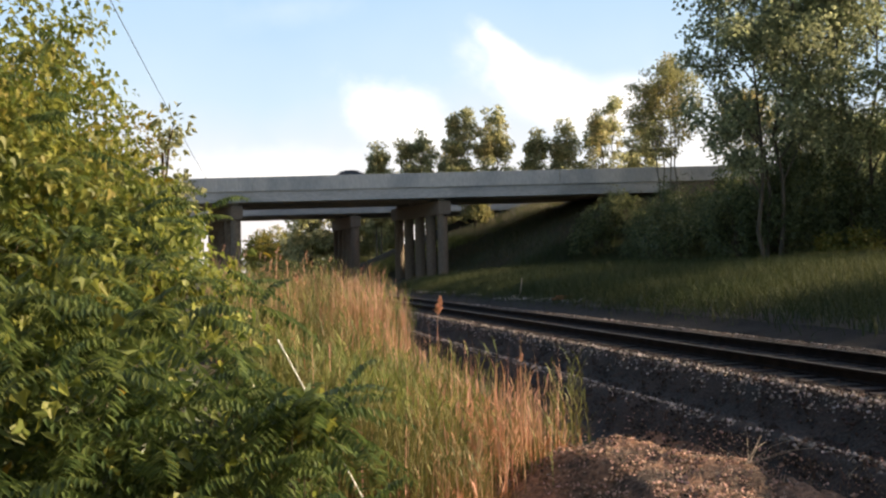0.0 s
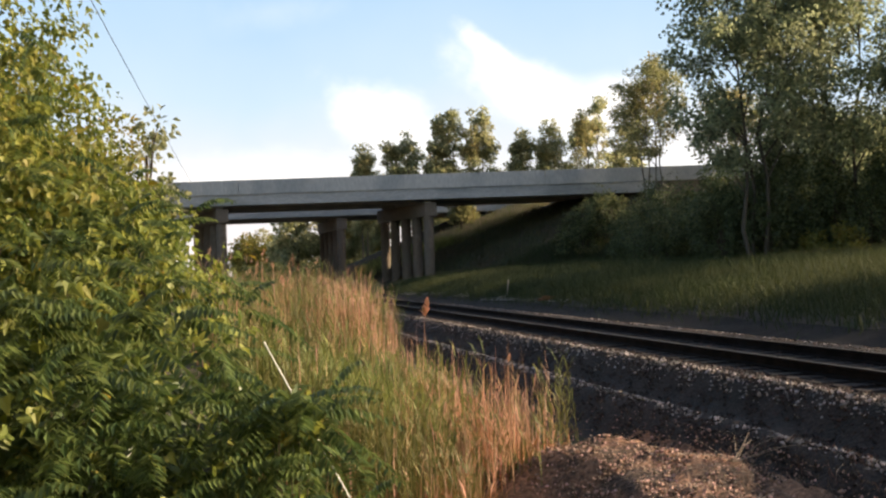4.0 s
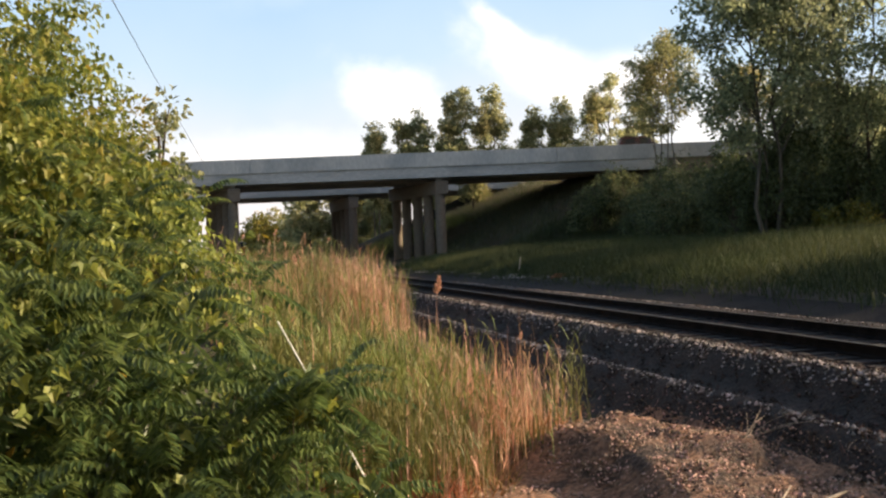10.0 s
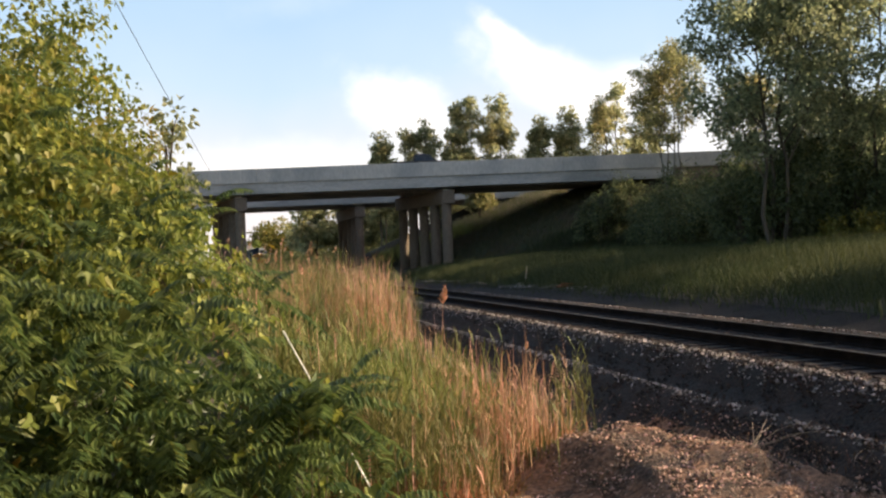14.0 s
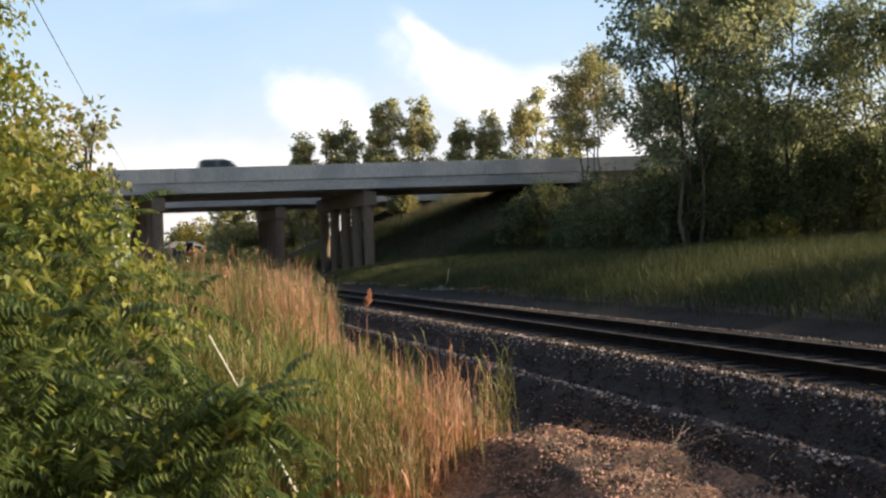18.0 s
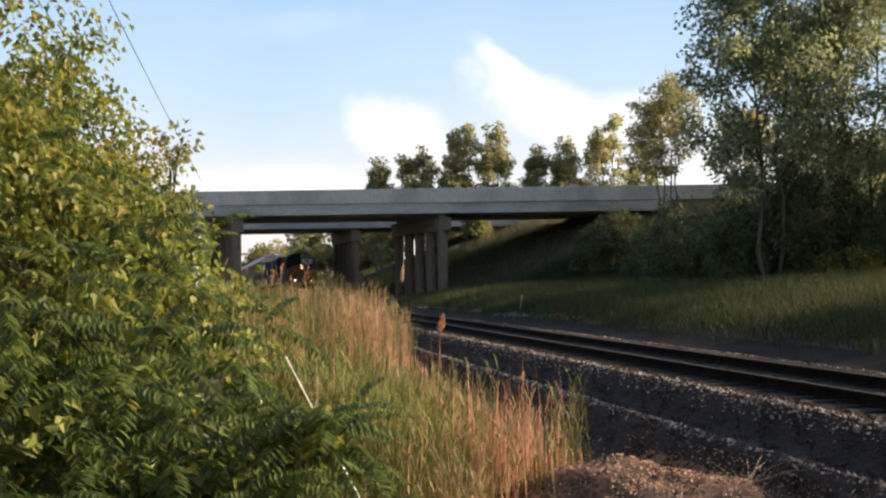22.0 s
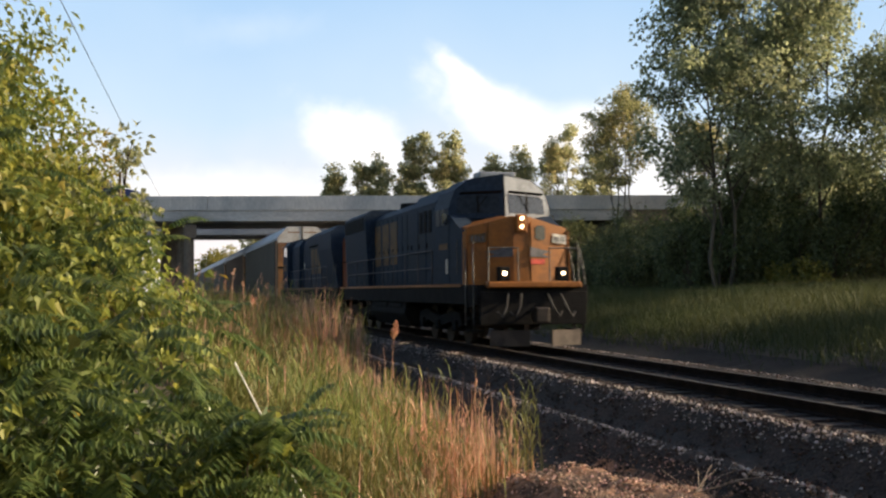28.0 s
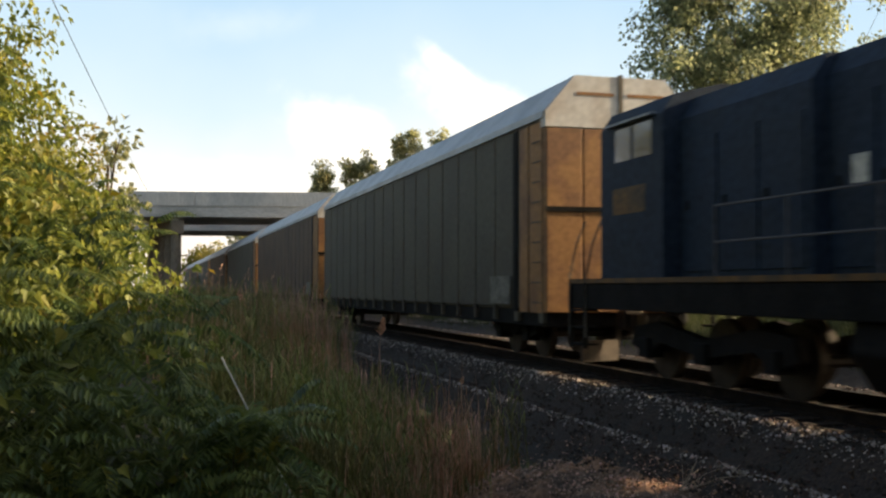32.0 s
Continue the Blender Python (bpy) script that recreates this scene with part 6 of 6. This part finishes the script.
def autorack(name_seed, side_mat, label):
    t = tagged(empty("autorack_car"), label, "freight car", "autorack cars of the train")
    L = 27.2
    part("sill", box((-1.5, 0.2, 0.72), (1.5, L - 0.2, 1.05), 0.02), BLACK, t)
    part("core", box((-1.50, 0.35, 1.05), (1.50, L - 0.35, 4.9)), side_mat, t)
    # side screens between posts
    n = 18
    w = (L - 0.8) / n
    rng = random.Random(name_seed)
    for s in (-1, 1):
        for i in range(n + 1):
            y = 0.4 + i * w
            wide = 0.11 if i in (0, 1, n - 1, n) else 0.05
            part("post", box((min(s * 1.5, s * 1.59), y - wide, 0.8), (max(s * 1.5, s * 1.59), y + wide, 4.98)), RACK_POST, t)
        if s < 0:
            for i in range(n):
                y = 0.4 + i * w
                bm = bmesh.new()
                add_box(bm, (-1.575, y + 0.045, 1.1), (-1.52, y + w - 0.045, 4.88), 0.006)
                part("side_screen", bm, side_mat, t)
        else:
            part("side_screen", box((1.5, 0.5, 1.1), (1.55, L - 0.5, 4.9)), side_mat, t)
        part("eave", box((min(s * 1.5, s * 1.63), 0.2, 4.86), (max(s * 1.5, s * 1.63), L - 0.2, 5.0)), RACK_ROOF, t)
    part("roof", hull([(s * x, y, z) for s in (-1, 1) for y in (0.1, L - 0.1) for x, z in ((1.62, 4.97), (1.0, 5.70), (1.62, 5.0))]), RACK_ROOF, t, "pale grey chamfered roof")
    for d, y in ((-1, 0.1), (1, L - 0.1)):
        a, b = (y, y + 0.28) if d < 0 else (y - 0.28, y)
        part("end_cap", hull([(s * x, yy, z) for s in (-1, 1) for yy in (a - 0.01 * (d < 0), b + 0.01 * (d > 0)) for x, z in ((1.6, 4.68), (1.6, 4.98), (0.98, 5.72))]), RACK_WHITE, t, "white end cap")
        for s in (-1, 1):
            for q in range(2):
                x0, x1 = (0.03, 0.8) if q == 0 else (0.82, 1.58)
                part("end_door", box((min(s * x0, s * x1), a, 1.0), (max(s * x0, s * x1), b - 0.05, 4.67), 0.03), RACK_DOOR, t)
            part("cap_slot", box((min(s * 0.15, s * 0.95), y - 0.02 if d < 0 else y - 0.01, 5.32), (max(s * 0.15, s * 0.95), y + 0.01 if d < 0 else y + 0.02, 5.39)), RACK_DOOR, t)
        part("door_bar", box((-1.6, a - 0.03, 3.0), (1.6, a, 3.1)) if d < 0 else box((-1.6, b, 3.0), (1.6, b + 0.03, 3.1)), BLACK, t)
        part("centre_rib", box((-0.05, y - 0.03, 4.6), (0.05, y + 0.03, 5.76)), RACK_POST, t)
        coupler(t, y, d)
    for s in (-1,):
        blocks(t, 1.59, [(2.15, 3.5)], 1.15, 1.75, FADED_PANEL, "pale data panel with unreadable marks")
        for y0, k in ((0.3, 0.7), (1.1, 0.5), (1.75, 0.28)):
            part("corner_door", box((-1.6, y0, 1.0), (-1.56, y0 + k, 4.8)), RACK_DOOR if y0 < 1.5 else BLACK, t)
        for k in range(9):
            part("ladder_rung", cyl((-1.66, 0.25, 1.2 + 0.4 * k), (-1.66, 0.7, 1.2 + 0.4 * k), 0.014, 0.014, 5), RACK_POST, t)
    for y in (3.2, L - 3.2):
        truck(t, y, 2, 1.78)
    return t


RACK_GREY = mat("olive_rack_steel", (0.088, 0.078, 0.056), 0.75, vary=0.2, scale=0.5, fine=7, second=(0.075, 0.066, 0.05))
RACK_BROWN = mat("brown_rack_steel", (0.125, 0.07, 0.042), 0.75, vary=0.2, scale=0.5, fine=7, second=(0.09, 0.054, 0.036))
RACK_POST = mat("rusty_rack_post", (0.095, 0.082, 0.06), 0.75, vary=0.25, scale=1, fine=9, second=(0.085, 0.06, 0.042))
RACK_ROOF = mat("galvanised_roof", (0.42, 0.43, 0.45), 0.5, 0.0, vary=0.12, scale=0.7, fine=7, second=(0.33, 0.34, 0.36))
RACK_WHITE = mat("white_end_paint", (0.62, 0.58, 0.53), 0.6, vary=0.12, scale=1.2, fine=8, second=(0.5, 0.44, 0.38))
RACK_DOOR = mat("rusty_orange_door", (0.33, 0.16, 0.06), 0.7, vary=0.2, scale=1.0, fine=9, second=(0.22, 0.105, 0.05))
rack_a = autorack(1, RACK_GREY, "tall covered autorack car with grey-olive screens and pale roof")
rack_b = autorack(2, RACK_BROWN, "tall covered autorack car with rust-brown screens and pale roof")
TRAIN.append((rack_a, 42.33))
TRAIN.append((rack_b, 42.33 + 28.6))
for i in range(2, 7):
    TRAIN.append((copy_thing(rack_b if i % 2 else rack_a, Matrix.Identity(4)), 42.33 + i * 28.6))


# ---- road traffic on the near bridge. Each vehicle: x forward, y across, z up from the road ----
def paint(name, c, rough=0.35):
    return mat(name, c, rough, vary=0.04, scale=2, coat=0.2, second=[v * 0.93 for v in c])


TYRE = mat("tyre", (0.02, 0.02, 0.02), 0.85, vary=0.1)
CHROME = mat("bright_trim", (0.5, 0.5, 0.5), 0.25, 0.8, vary=0.05)


def road_wheels(t, xs, half, r=0.36):
    for x in xs:
        for s in (-1, 1):
            w = part("wheel", cyl((x, s * half - 0.12, r), (x, s * half + 0.12, r), r, r, 18), TYRE, t)
            part("rim", cyl((x, s * half + s * 0.121, r), (x, s * half + s * 0.135, r), r * 0.6, r * 0.55, 14), CHROME, w)


def car(kind, m, label):
    t = tagged(empty({"suv": "suv", "pickup": "pickup_truck", "sedan": "car"}[kind]), label, "car" if kind != "pickup" else "pickup truck")
    if kind == "suv":
        L, H, W = 4.9, 1.83, 1.9
        body = [(-2.45, 0.35), (2.4, 0.35), (2.45, 0.75), (2.3, 1.0), (1.2, 1.08), (-2.4, 1.1), (-2.48, 0.8)]
        cab = [(-2.35, 1.08), (1.15, 1.06), (0.55, 1.68), (0.2, 1.8), (-1.9, 1.83), (-2.2, 1.72)]
    elif kind == "pickup":
        L, H, W = 5.7, 1.85, 1.95
        body = [(-2.85, 0.45), (2.75, 0.45), (2.85, 0.9), (2.65, 1.12), (1.3, 1.2), (-2.85, 1.16)]
        cab = [(-0.75, 1.16), (1.35, 1.18), (0.75, 1.75), (0.45, 1.87), (-0.5, 1.86), (-0.72, 1.7)]
    else:
        L, H, W = 4.7, 1.5, 1.8
        body = [(-2.35, 0.3), (2.3, 0.3), (2.35, 0.65), (2.15, 0.85), (1.1, 0.97), (-1.6, 1.02), (-2.3, 0.95)]
        cab = [(-1.75, 1.0), (1.15, 0.96), (0.35, 1.44), (0.0, 1.52), (-0.8, 1.52), (-1.2, 1.42)]
    part("body", prism(body, "y", -W / 2, W / 2, 0.05), m, t)
    cx = sum(p[0] for p in cab) / len(cab)
    verts = []
    for x, z in cab:
        k = 0.96 if z < 1.25 else 0.80
        verts += [(x, -W / 2 * k, z), (x, W / 2 * k, z)]
    part("cabin", hull(verts), m, t)
    zs = [z for _, z in cab]
    lo, hi = min(zs) + 0.08, max(zs) - 0.14
    xs = sorted(x for x, _ in cab)
    for s in (-1, 1):
        for a, b in ((0.12, 0.47), (0.53, 0.84)):
            xa, xb = xs[0] + (xs[-1] - xs[0]) * a, xs[0] + (xs[-1] - xs[0]) * b
            part("side_window", hull([(x, s * W / 2 * k2 + s * 0.012 * q, z) for q in (0, 1) for (x, z, k2) in ((xa, lo, 0.945), (xb, lo, 0.945), (xb - 0.1, hi, 0.815), (xa + 0.05, hi, 0.815))]), GLASS, t)
    part("windscreen", hull([(cab[1][0] + d, y, cab[1][1] + 0.06) for y in (-0.7, 0.7) for d in (-0.03, 0.02)] + [(cab[2][0] + d + 0.06, y, cab[2][1] - 0.03) for y in (-0.62, 0.62) for d in (-0.03, 0.02)]), GLASS, t)
    if kind == "pickup":
        part("bed_rim", box((-2.8, -W / 2 + 0.02, 1.15), (-0.8, W / 2 - 0.02, 1.22), 0.02), BLACK, t)
    if kind == "suv":
        for s in (-0.6, 0.6):
            part("roof_rail", cyl((-1.8, s, 1.88), (0.0, s, 1.87), 0.02, 0.02, 6), BLACK, t)
    road_wheels(t, (-L * 0.31, L * 0.32), W / 2 - 0.1)
    for s in (-1, 1):
        part("headlight", box((L / 2 - 0.1, s * 0.7 - 0.17, 0.72), (L / 2 + 0.01, s * 0.7 + 0.17, 0.88), 0.02), PLATE, t)
        part("tail_light", box((-L / 2 - 0.02, s * 0.78 - 0.1, 0.75), (-L / 2 + 0.05, s * 0.78 + 0.1, 1.0), 0.02), RED, t)
    return t


def service_truck():
    t = tagged(empty("service_truck"), "white service truck with utility body and rounded load", "truck")
    wh = paint("white_truck_paint", (0.72, 0.70, 0.67))
    part("utility_body", box((-3.4, -1.1, 0.7), (0.3, 1.1, 2.15), 0.05), wh, t)
    for k in range(4):
        part("locker_door", box((-3.3 + k * 0.9, -1.125, 1.2), (-2.5 + k * 0.9, -1.1, 2.05), 0.01), wh, t)
    part("chassis", box((-3.4, -0.5, 0.45), (3.2, 0.5, 0.72)), BLACK, t)
    part("cab", hull([(x, s * y, z) for s in (-1, 1) for x, y, z in ((0.45, 1.0, 0.6), (2.0, 1.0, 0.6), (2.0, 1.0, 1.6), (1.55, 0.85, 2.25), (0.45, 0.88, 2.28))]), wh, t)
    part("bonnet", hull([(x, s * y, z) for s in (-1, 1) for x, y, z in ((2.0, 1.0, 0.6), (3.3, 0.95, 0.6), (3.3, 0.9, 1.2), (2.0, 0.95, 1.62))]), wh, t)
    for s in (-1, 1):
        part("side_window", hull([(x, s * y, z) for x, y, z in ((0.7, 0.99, 1.6), (1.7, 1.0, 1.6), (1.4, 0.9, 2.12), (0.7, 0.9, 2.12), (0.7, 0.96, 1.6), (1.7, 0.96, 1.6))]), GLASS, t)
    part("grille", box((3.28, -0.7, 0.7), (3.34, 0.7, 1.15)), CHROME, t)
    bm = bmesh.new()
    bmesh.ops.create_uvsphere(bm, u_segments=16, v_segments=8, radius=1, matrix=Matrix.Translation((-2.4, 0, 2.1)) @ Matrix.Diagonal((0.85, 0.9, 0.62, 1)))
    part("tarped_load", bm, mat("green_tarp", (0.05, 0.06, 0.045), 0.8, vary=0.3, scale=3, bump=0.02), t)
    part("light_bar", box((0.8, -0.5, 2.3), (1.0, 0.5, 2.42), 0.02), PLATE, t)
    road_wheels(t, (-2.3, 2.5), 0.95, 0.45)
    return t


def flatbed_truck():
    t = tagged(empty("flatbed_truck"), "red flatbed truck loaded with drums and machinery", "truck")
    rd = paint("dark_red_paint", (0.30, 0.03, 0.035))
    part("deck", box((-4.2, -1.2, 1.05), (2.2, 1.2, 1.3), 0.03), rd, t)
    part("chassis", box((-4.0, -0.5, 0.6), (4.0, 0.5, 1.05)), BLACK, t)
    part("cab", hull([(x, s * y, z) for s in (-1, 1) for x, y, z in ((2.3, 1.05, 0.7), (4.0, 1.0, 0.7), (4.0, 0.95, 1.4), (3.4, 0.9, 1.55), (2.95, 0.85, 1.95), (2.3, 0.9, 1.95))]), rd, t)
    part("windscreen", hull([(x, y, z) for y in (-0.75, 0.75) for x, z in ((3.42, 1.55), (3.45, 1.56), (3.0, 1.9), (3.03, 1.92))]), GLASS, t)
    cols = [mat("tan_drum", (0.34, 0.24, 0.15), 0.7, vary=0.2), mat("tan_drum_dark", (0.25, 0.18, 0.13), 0.7, vary=0.2), mat("blue_drum", (0.08, 0.11, 0.13), 0.6, vary=0.2), mat("rust_drum", (0.30, 0.15, 0.09), 0.7, vary=0.2)]
    for i, (x, r) in enumerate(((-2.9, 0.66), (-1.75, 0.6), (-0.5, 0.72), (0.75, 0.62), (1.7, 0.45))):
        d = part("drum", cyl((x, -0.9, 1.3 + r), (x, 0.9, 1.3 + r), r, r, 22), cols[i % 4], t)
        for y in (-0.55, 0.55):
            part("drum_hoop", cyl((x, y - 0.03, 1.3 + r), (x, y + 0.03, 1.3 + r), r + 0.02, r + 0.02, 22), cols[(i + 1) % 4], d)
    part("tail_frame", hull([(-4.2, s, z) for s in (-1, 1) for z in (1.3, 1.75)] + [(-4.12, s, z) for s in (-1, 1) for z in (1.3, 1.75)]), cols[3], t)
    part("tail_boom", cyl((-4.1, 0, 1.7), (-2.9, 0, 2.2), 0.07, 0.06, 8), cols[3], t)
    road_wheels(t, (-3.2, -2.2, 3.2), 1.0, 0.48)
    return t


def semi():
    t = tagged(empty("semi_truck"), "blue tractor pulling a blue and white box trailer", "truck")
    bl = paint("deep_blue_paint", (0.02, 0.03, 0.11))
    tb = paint("trailer_blue", (0.035, 0.16, 0.42))
    wh = paint("trailer_white", (0.72, 0.72, 0.72))
    h = 16.15 / 2
    part("trailer_front_box", box((h - 4.0, -1.28, 1.25), (h, 1.28, 4.1), 0.03), wh, t)
    part("trailer_blue_box", box((-h + 0.75, -1.285, 1.25), (h - 4.003, 1.285, 4.08), 0.01), tb, t)
    part("trailer_rear_box", box((-h, -1.28, 1.25), (-h + 0.747, 1.28, 4.1), 0.02), wh, t)
    part("top_rail", box((-h, -1.3, 4.06), (h, 1.3, 4.13)), GREY_MARK, t)
    part("cooling_unit", box((h, -0.9, 1.6), (h + 0.5, 0.9, 3.1), 0.05), PLATE, t)
    # wordmark and emblem as plain bars and shapes
    for x0 in [-5.3 + 0.72 * k for k in range(12)]:
        part("wordmark_bar", box((x0, -1.294, 2.75), (x0 + 0.52, -1.288, 3.2 + (0.25 if int(x0 * 7) % 3 == 0 else 0))), wh, t)
    for z0, z1 in ((2.25, 2.6), (2.85, 3.2)):
        part("emblem", prism([(h - 3.4, z0), (h - 2.2, z0), (h - 2.5, z1), (h - 3.1, z1)] if z0 > 2.5 else [(h - 3.1, z0), (h - 2.5, z0), (h - 2.2, z1), (h - 3.4, z1)], "y", -1.296, -1.284), GREY_MARK, t)
    pts = [(h - 1.75 + 0.75 * math.sin(a), 2.72 + 0.6 * math.cos(a)) for a in np.linspace(0.3, 2.84, 9)] + [(h - 1.75 + 0.5 * math.sin(a), 2.72 + 0.42 * math.cos(a)) for a in np.linspace(2.84, 0.3, 9)]
    part("emblem_arc", prism(pts, "y", -1.296, -1.284), RED, t, "red arc of the emblem")
    part("trailer_frame", box((-h + 0.3, -0.5, 0.95), (h - 1, 0.5, 1.25)), BLACK, t)
    for k in range(2):
        part("landing_leg", box((h - 4.0, -0.7 + 1.3 * k, 0.25), (h - 3.85, -0.6 + 1.3 * k, 1.25)), BLACK, t)
    x = h + 1.1
    part("sleeper", hull([(a, s * y, z) for s in (-1, 1) for a, y, z in ((x, 1.2, 0.9), (x + 2.1, 1.2, 0.9), (x, 1.2, 3.75), (x + 0.9, 1.15, 3.8), (x + 1.6, 1.1, 3.35), (x + 2.1, 1.15, 2.7))]), bl, t)
    part("cab", hull([(a, s * y, z) for s in (-1, 1) for a, y, z in ((x + 2.1, 1.15, 0.9), (x + 3.5, 1.1, 0.9), (x + 2.1, 1.1, 2.75), (x + 2.8, 1.0, 2.55), (x + 3.5, 1.05, 1.95))]), bl, t)
    part("bonnet", hull([(a, s * y, z) for s in (-1, 1) for a, y, z in ((x + 3.5, 1.05, 0.7), (x + 5.4, 0.95, 0.6), (x + 3.5, 1.0, 1.95), (x + 5.35, 0.85, 1.55))]), bl, t)
    part("windscreen", hull([(x + 2.88, s * 0.95, 2.5) for s in (-1, 1)] + [(x + 3.48, s * 1.0, 2.0) for s in (-1, 1)] + [(x + 2.8, s * 0.9, 2.48) for s in (-1, 1)] + [(x + 3.4, s * 0.95, 1.98) for s in (-1, 1)]), GLASS, t)
    for s in (-1, 1):
        part("side_window", box((x + 2.2, s * 1.14 - 0.02, 1.85), (x + 2.9, s * 1.14 + 0.02, 2.4), 0.005), GLASS, t)
        part("mirror", box((x + 3.05, s * 1.35 - 0.08, 1.8), (x + 3.15, s * 1.35 + 0.08, 2.4), 0.02), CHROME, t)
        part("exhaust_pipe", cyl((x - 0.1, s * 1.0, 1.0), (x - 0.1, s * 1.0, 3.9), 0.07, 0.07, 10), CHROME, t)
    part("tractor_frame", box((h - 2.2, -0.5, 0.6), (x + 5.2, 0.5, 0.95)), BLACK, t)
    part("bumper", box((x + 5.3, -1.1, 0.4), (x + 5.5, 1.1, 0.75), 0.03), CHROME, t)
    road_wheels(t, (-h + 1.4, -h + 2.7, h - 1.2, h + 0.1, x + 4.4), 1.05, 0.5)
    return t


DARK = paint("dark_car_paint", (0.035, 0.037, 0.042))
MAROON = paint("maroon_paint", (0.085, 0.03, 0.03))
SILVER = paint("silver_paint", (0.33, 0.33, 0.33))
BLACKCAR = paint("black_car_paint", (0.015, 0.016, 0.02))
GREENISH = paint("grey_green_paint", (0.10, 0.115, 0.095))
NEAR = 98.4
TRAFFIC += [
    (car("sedan", DARK, "dark sedan driving across the bridge"), -7.9, 0.0, 31.0, NEAR),
    (car("suv", DARK, "dark grey suv driving across the bridge"), -19.2, 1.2, 33.0, NEAR),
    (car("pickup", DARK, "dark pickup truck driving across the bridge"), -16.7, 7.6, 34.0, NEAR),
    (car("suv", MAROON, "boxy maroon suv driving across the bridge"), -20.15, 8.8, 32.5, NEAR),
    (car("pickup", DARK, "dark crew-cab pickup driving across the bridge"), -17.6, 13.5, 31.0, NEAR),
    (car("suv", SILVER, "silver suv driving across the bridge"), -15.4, 15.5, 36.0, NEAR),
    (car("suv", DARK, "dark grey suv driving across the bridge"), -17.3, 15.8, 30.0, NEAR),
    (car("suv", GREENISH, "grey-green estate car driving across the bridge"), -22.7, 17.7, 33.0, NEAR),
    (car("sedan", SILVER, "silver sedan driving across the bridge"), -18.5, 19.0, 31.0, NEAR),
    (car("suv", BLACKCAR, "black suv driving across the bridge"), -14.7, 19.8, 32.1, NEAR),
    (service_truck(), -16.5, 20.1, 29.6, NEAR),
    (car("sedan", GREENISH, "grey-green sedan driving across the bridge"), -18.9, 22.7, 25.2, NEAR),
    (flatbed_truck(), -20.3, 24.4, 26.8, NEAR),
    (semi(), -26.8, 28.4, 28.0, NEAR),
    (car("sedan", DARK, "dark sedan driving across the bridge"), -13.1, 29.9, 29.0, NEAR),
]


# ---- movement ----
def train_s(t):
    q = t - 29.0
    return 15.0 - 12.80 * q + 0.057 * q * q + 0.002 * q ** 3


def motions():
    times = [0, 2, 4, 6, 8, 10, 12, 14, 16, 18, 20, 22, 24, 26, 28, 30, 32]
    rz = math.degrees(-TRACK_AZ)
    for ob, u in TRAIN:
        rows = []
        for t in times:
            c = at(TRACK_P, train_s(t) + u)
            rows.append((t, pose(c[0], c[1], 0, 0, 0, rz)))
        walk(ob, rows)
    for ob, x0, t0, v, y in TRAFFIC:
        walk(ob, [(t, pose(x0 + v * (t - t0), y, ROADZ)) for t in (0, 8, 16, 24, 32)])


motions()
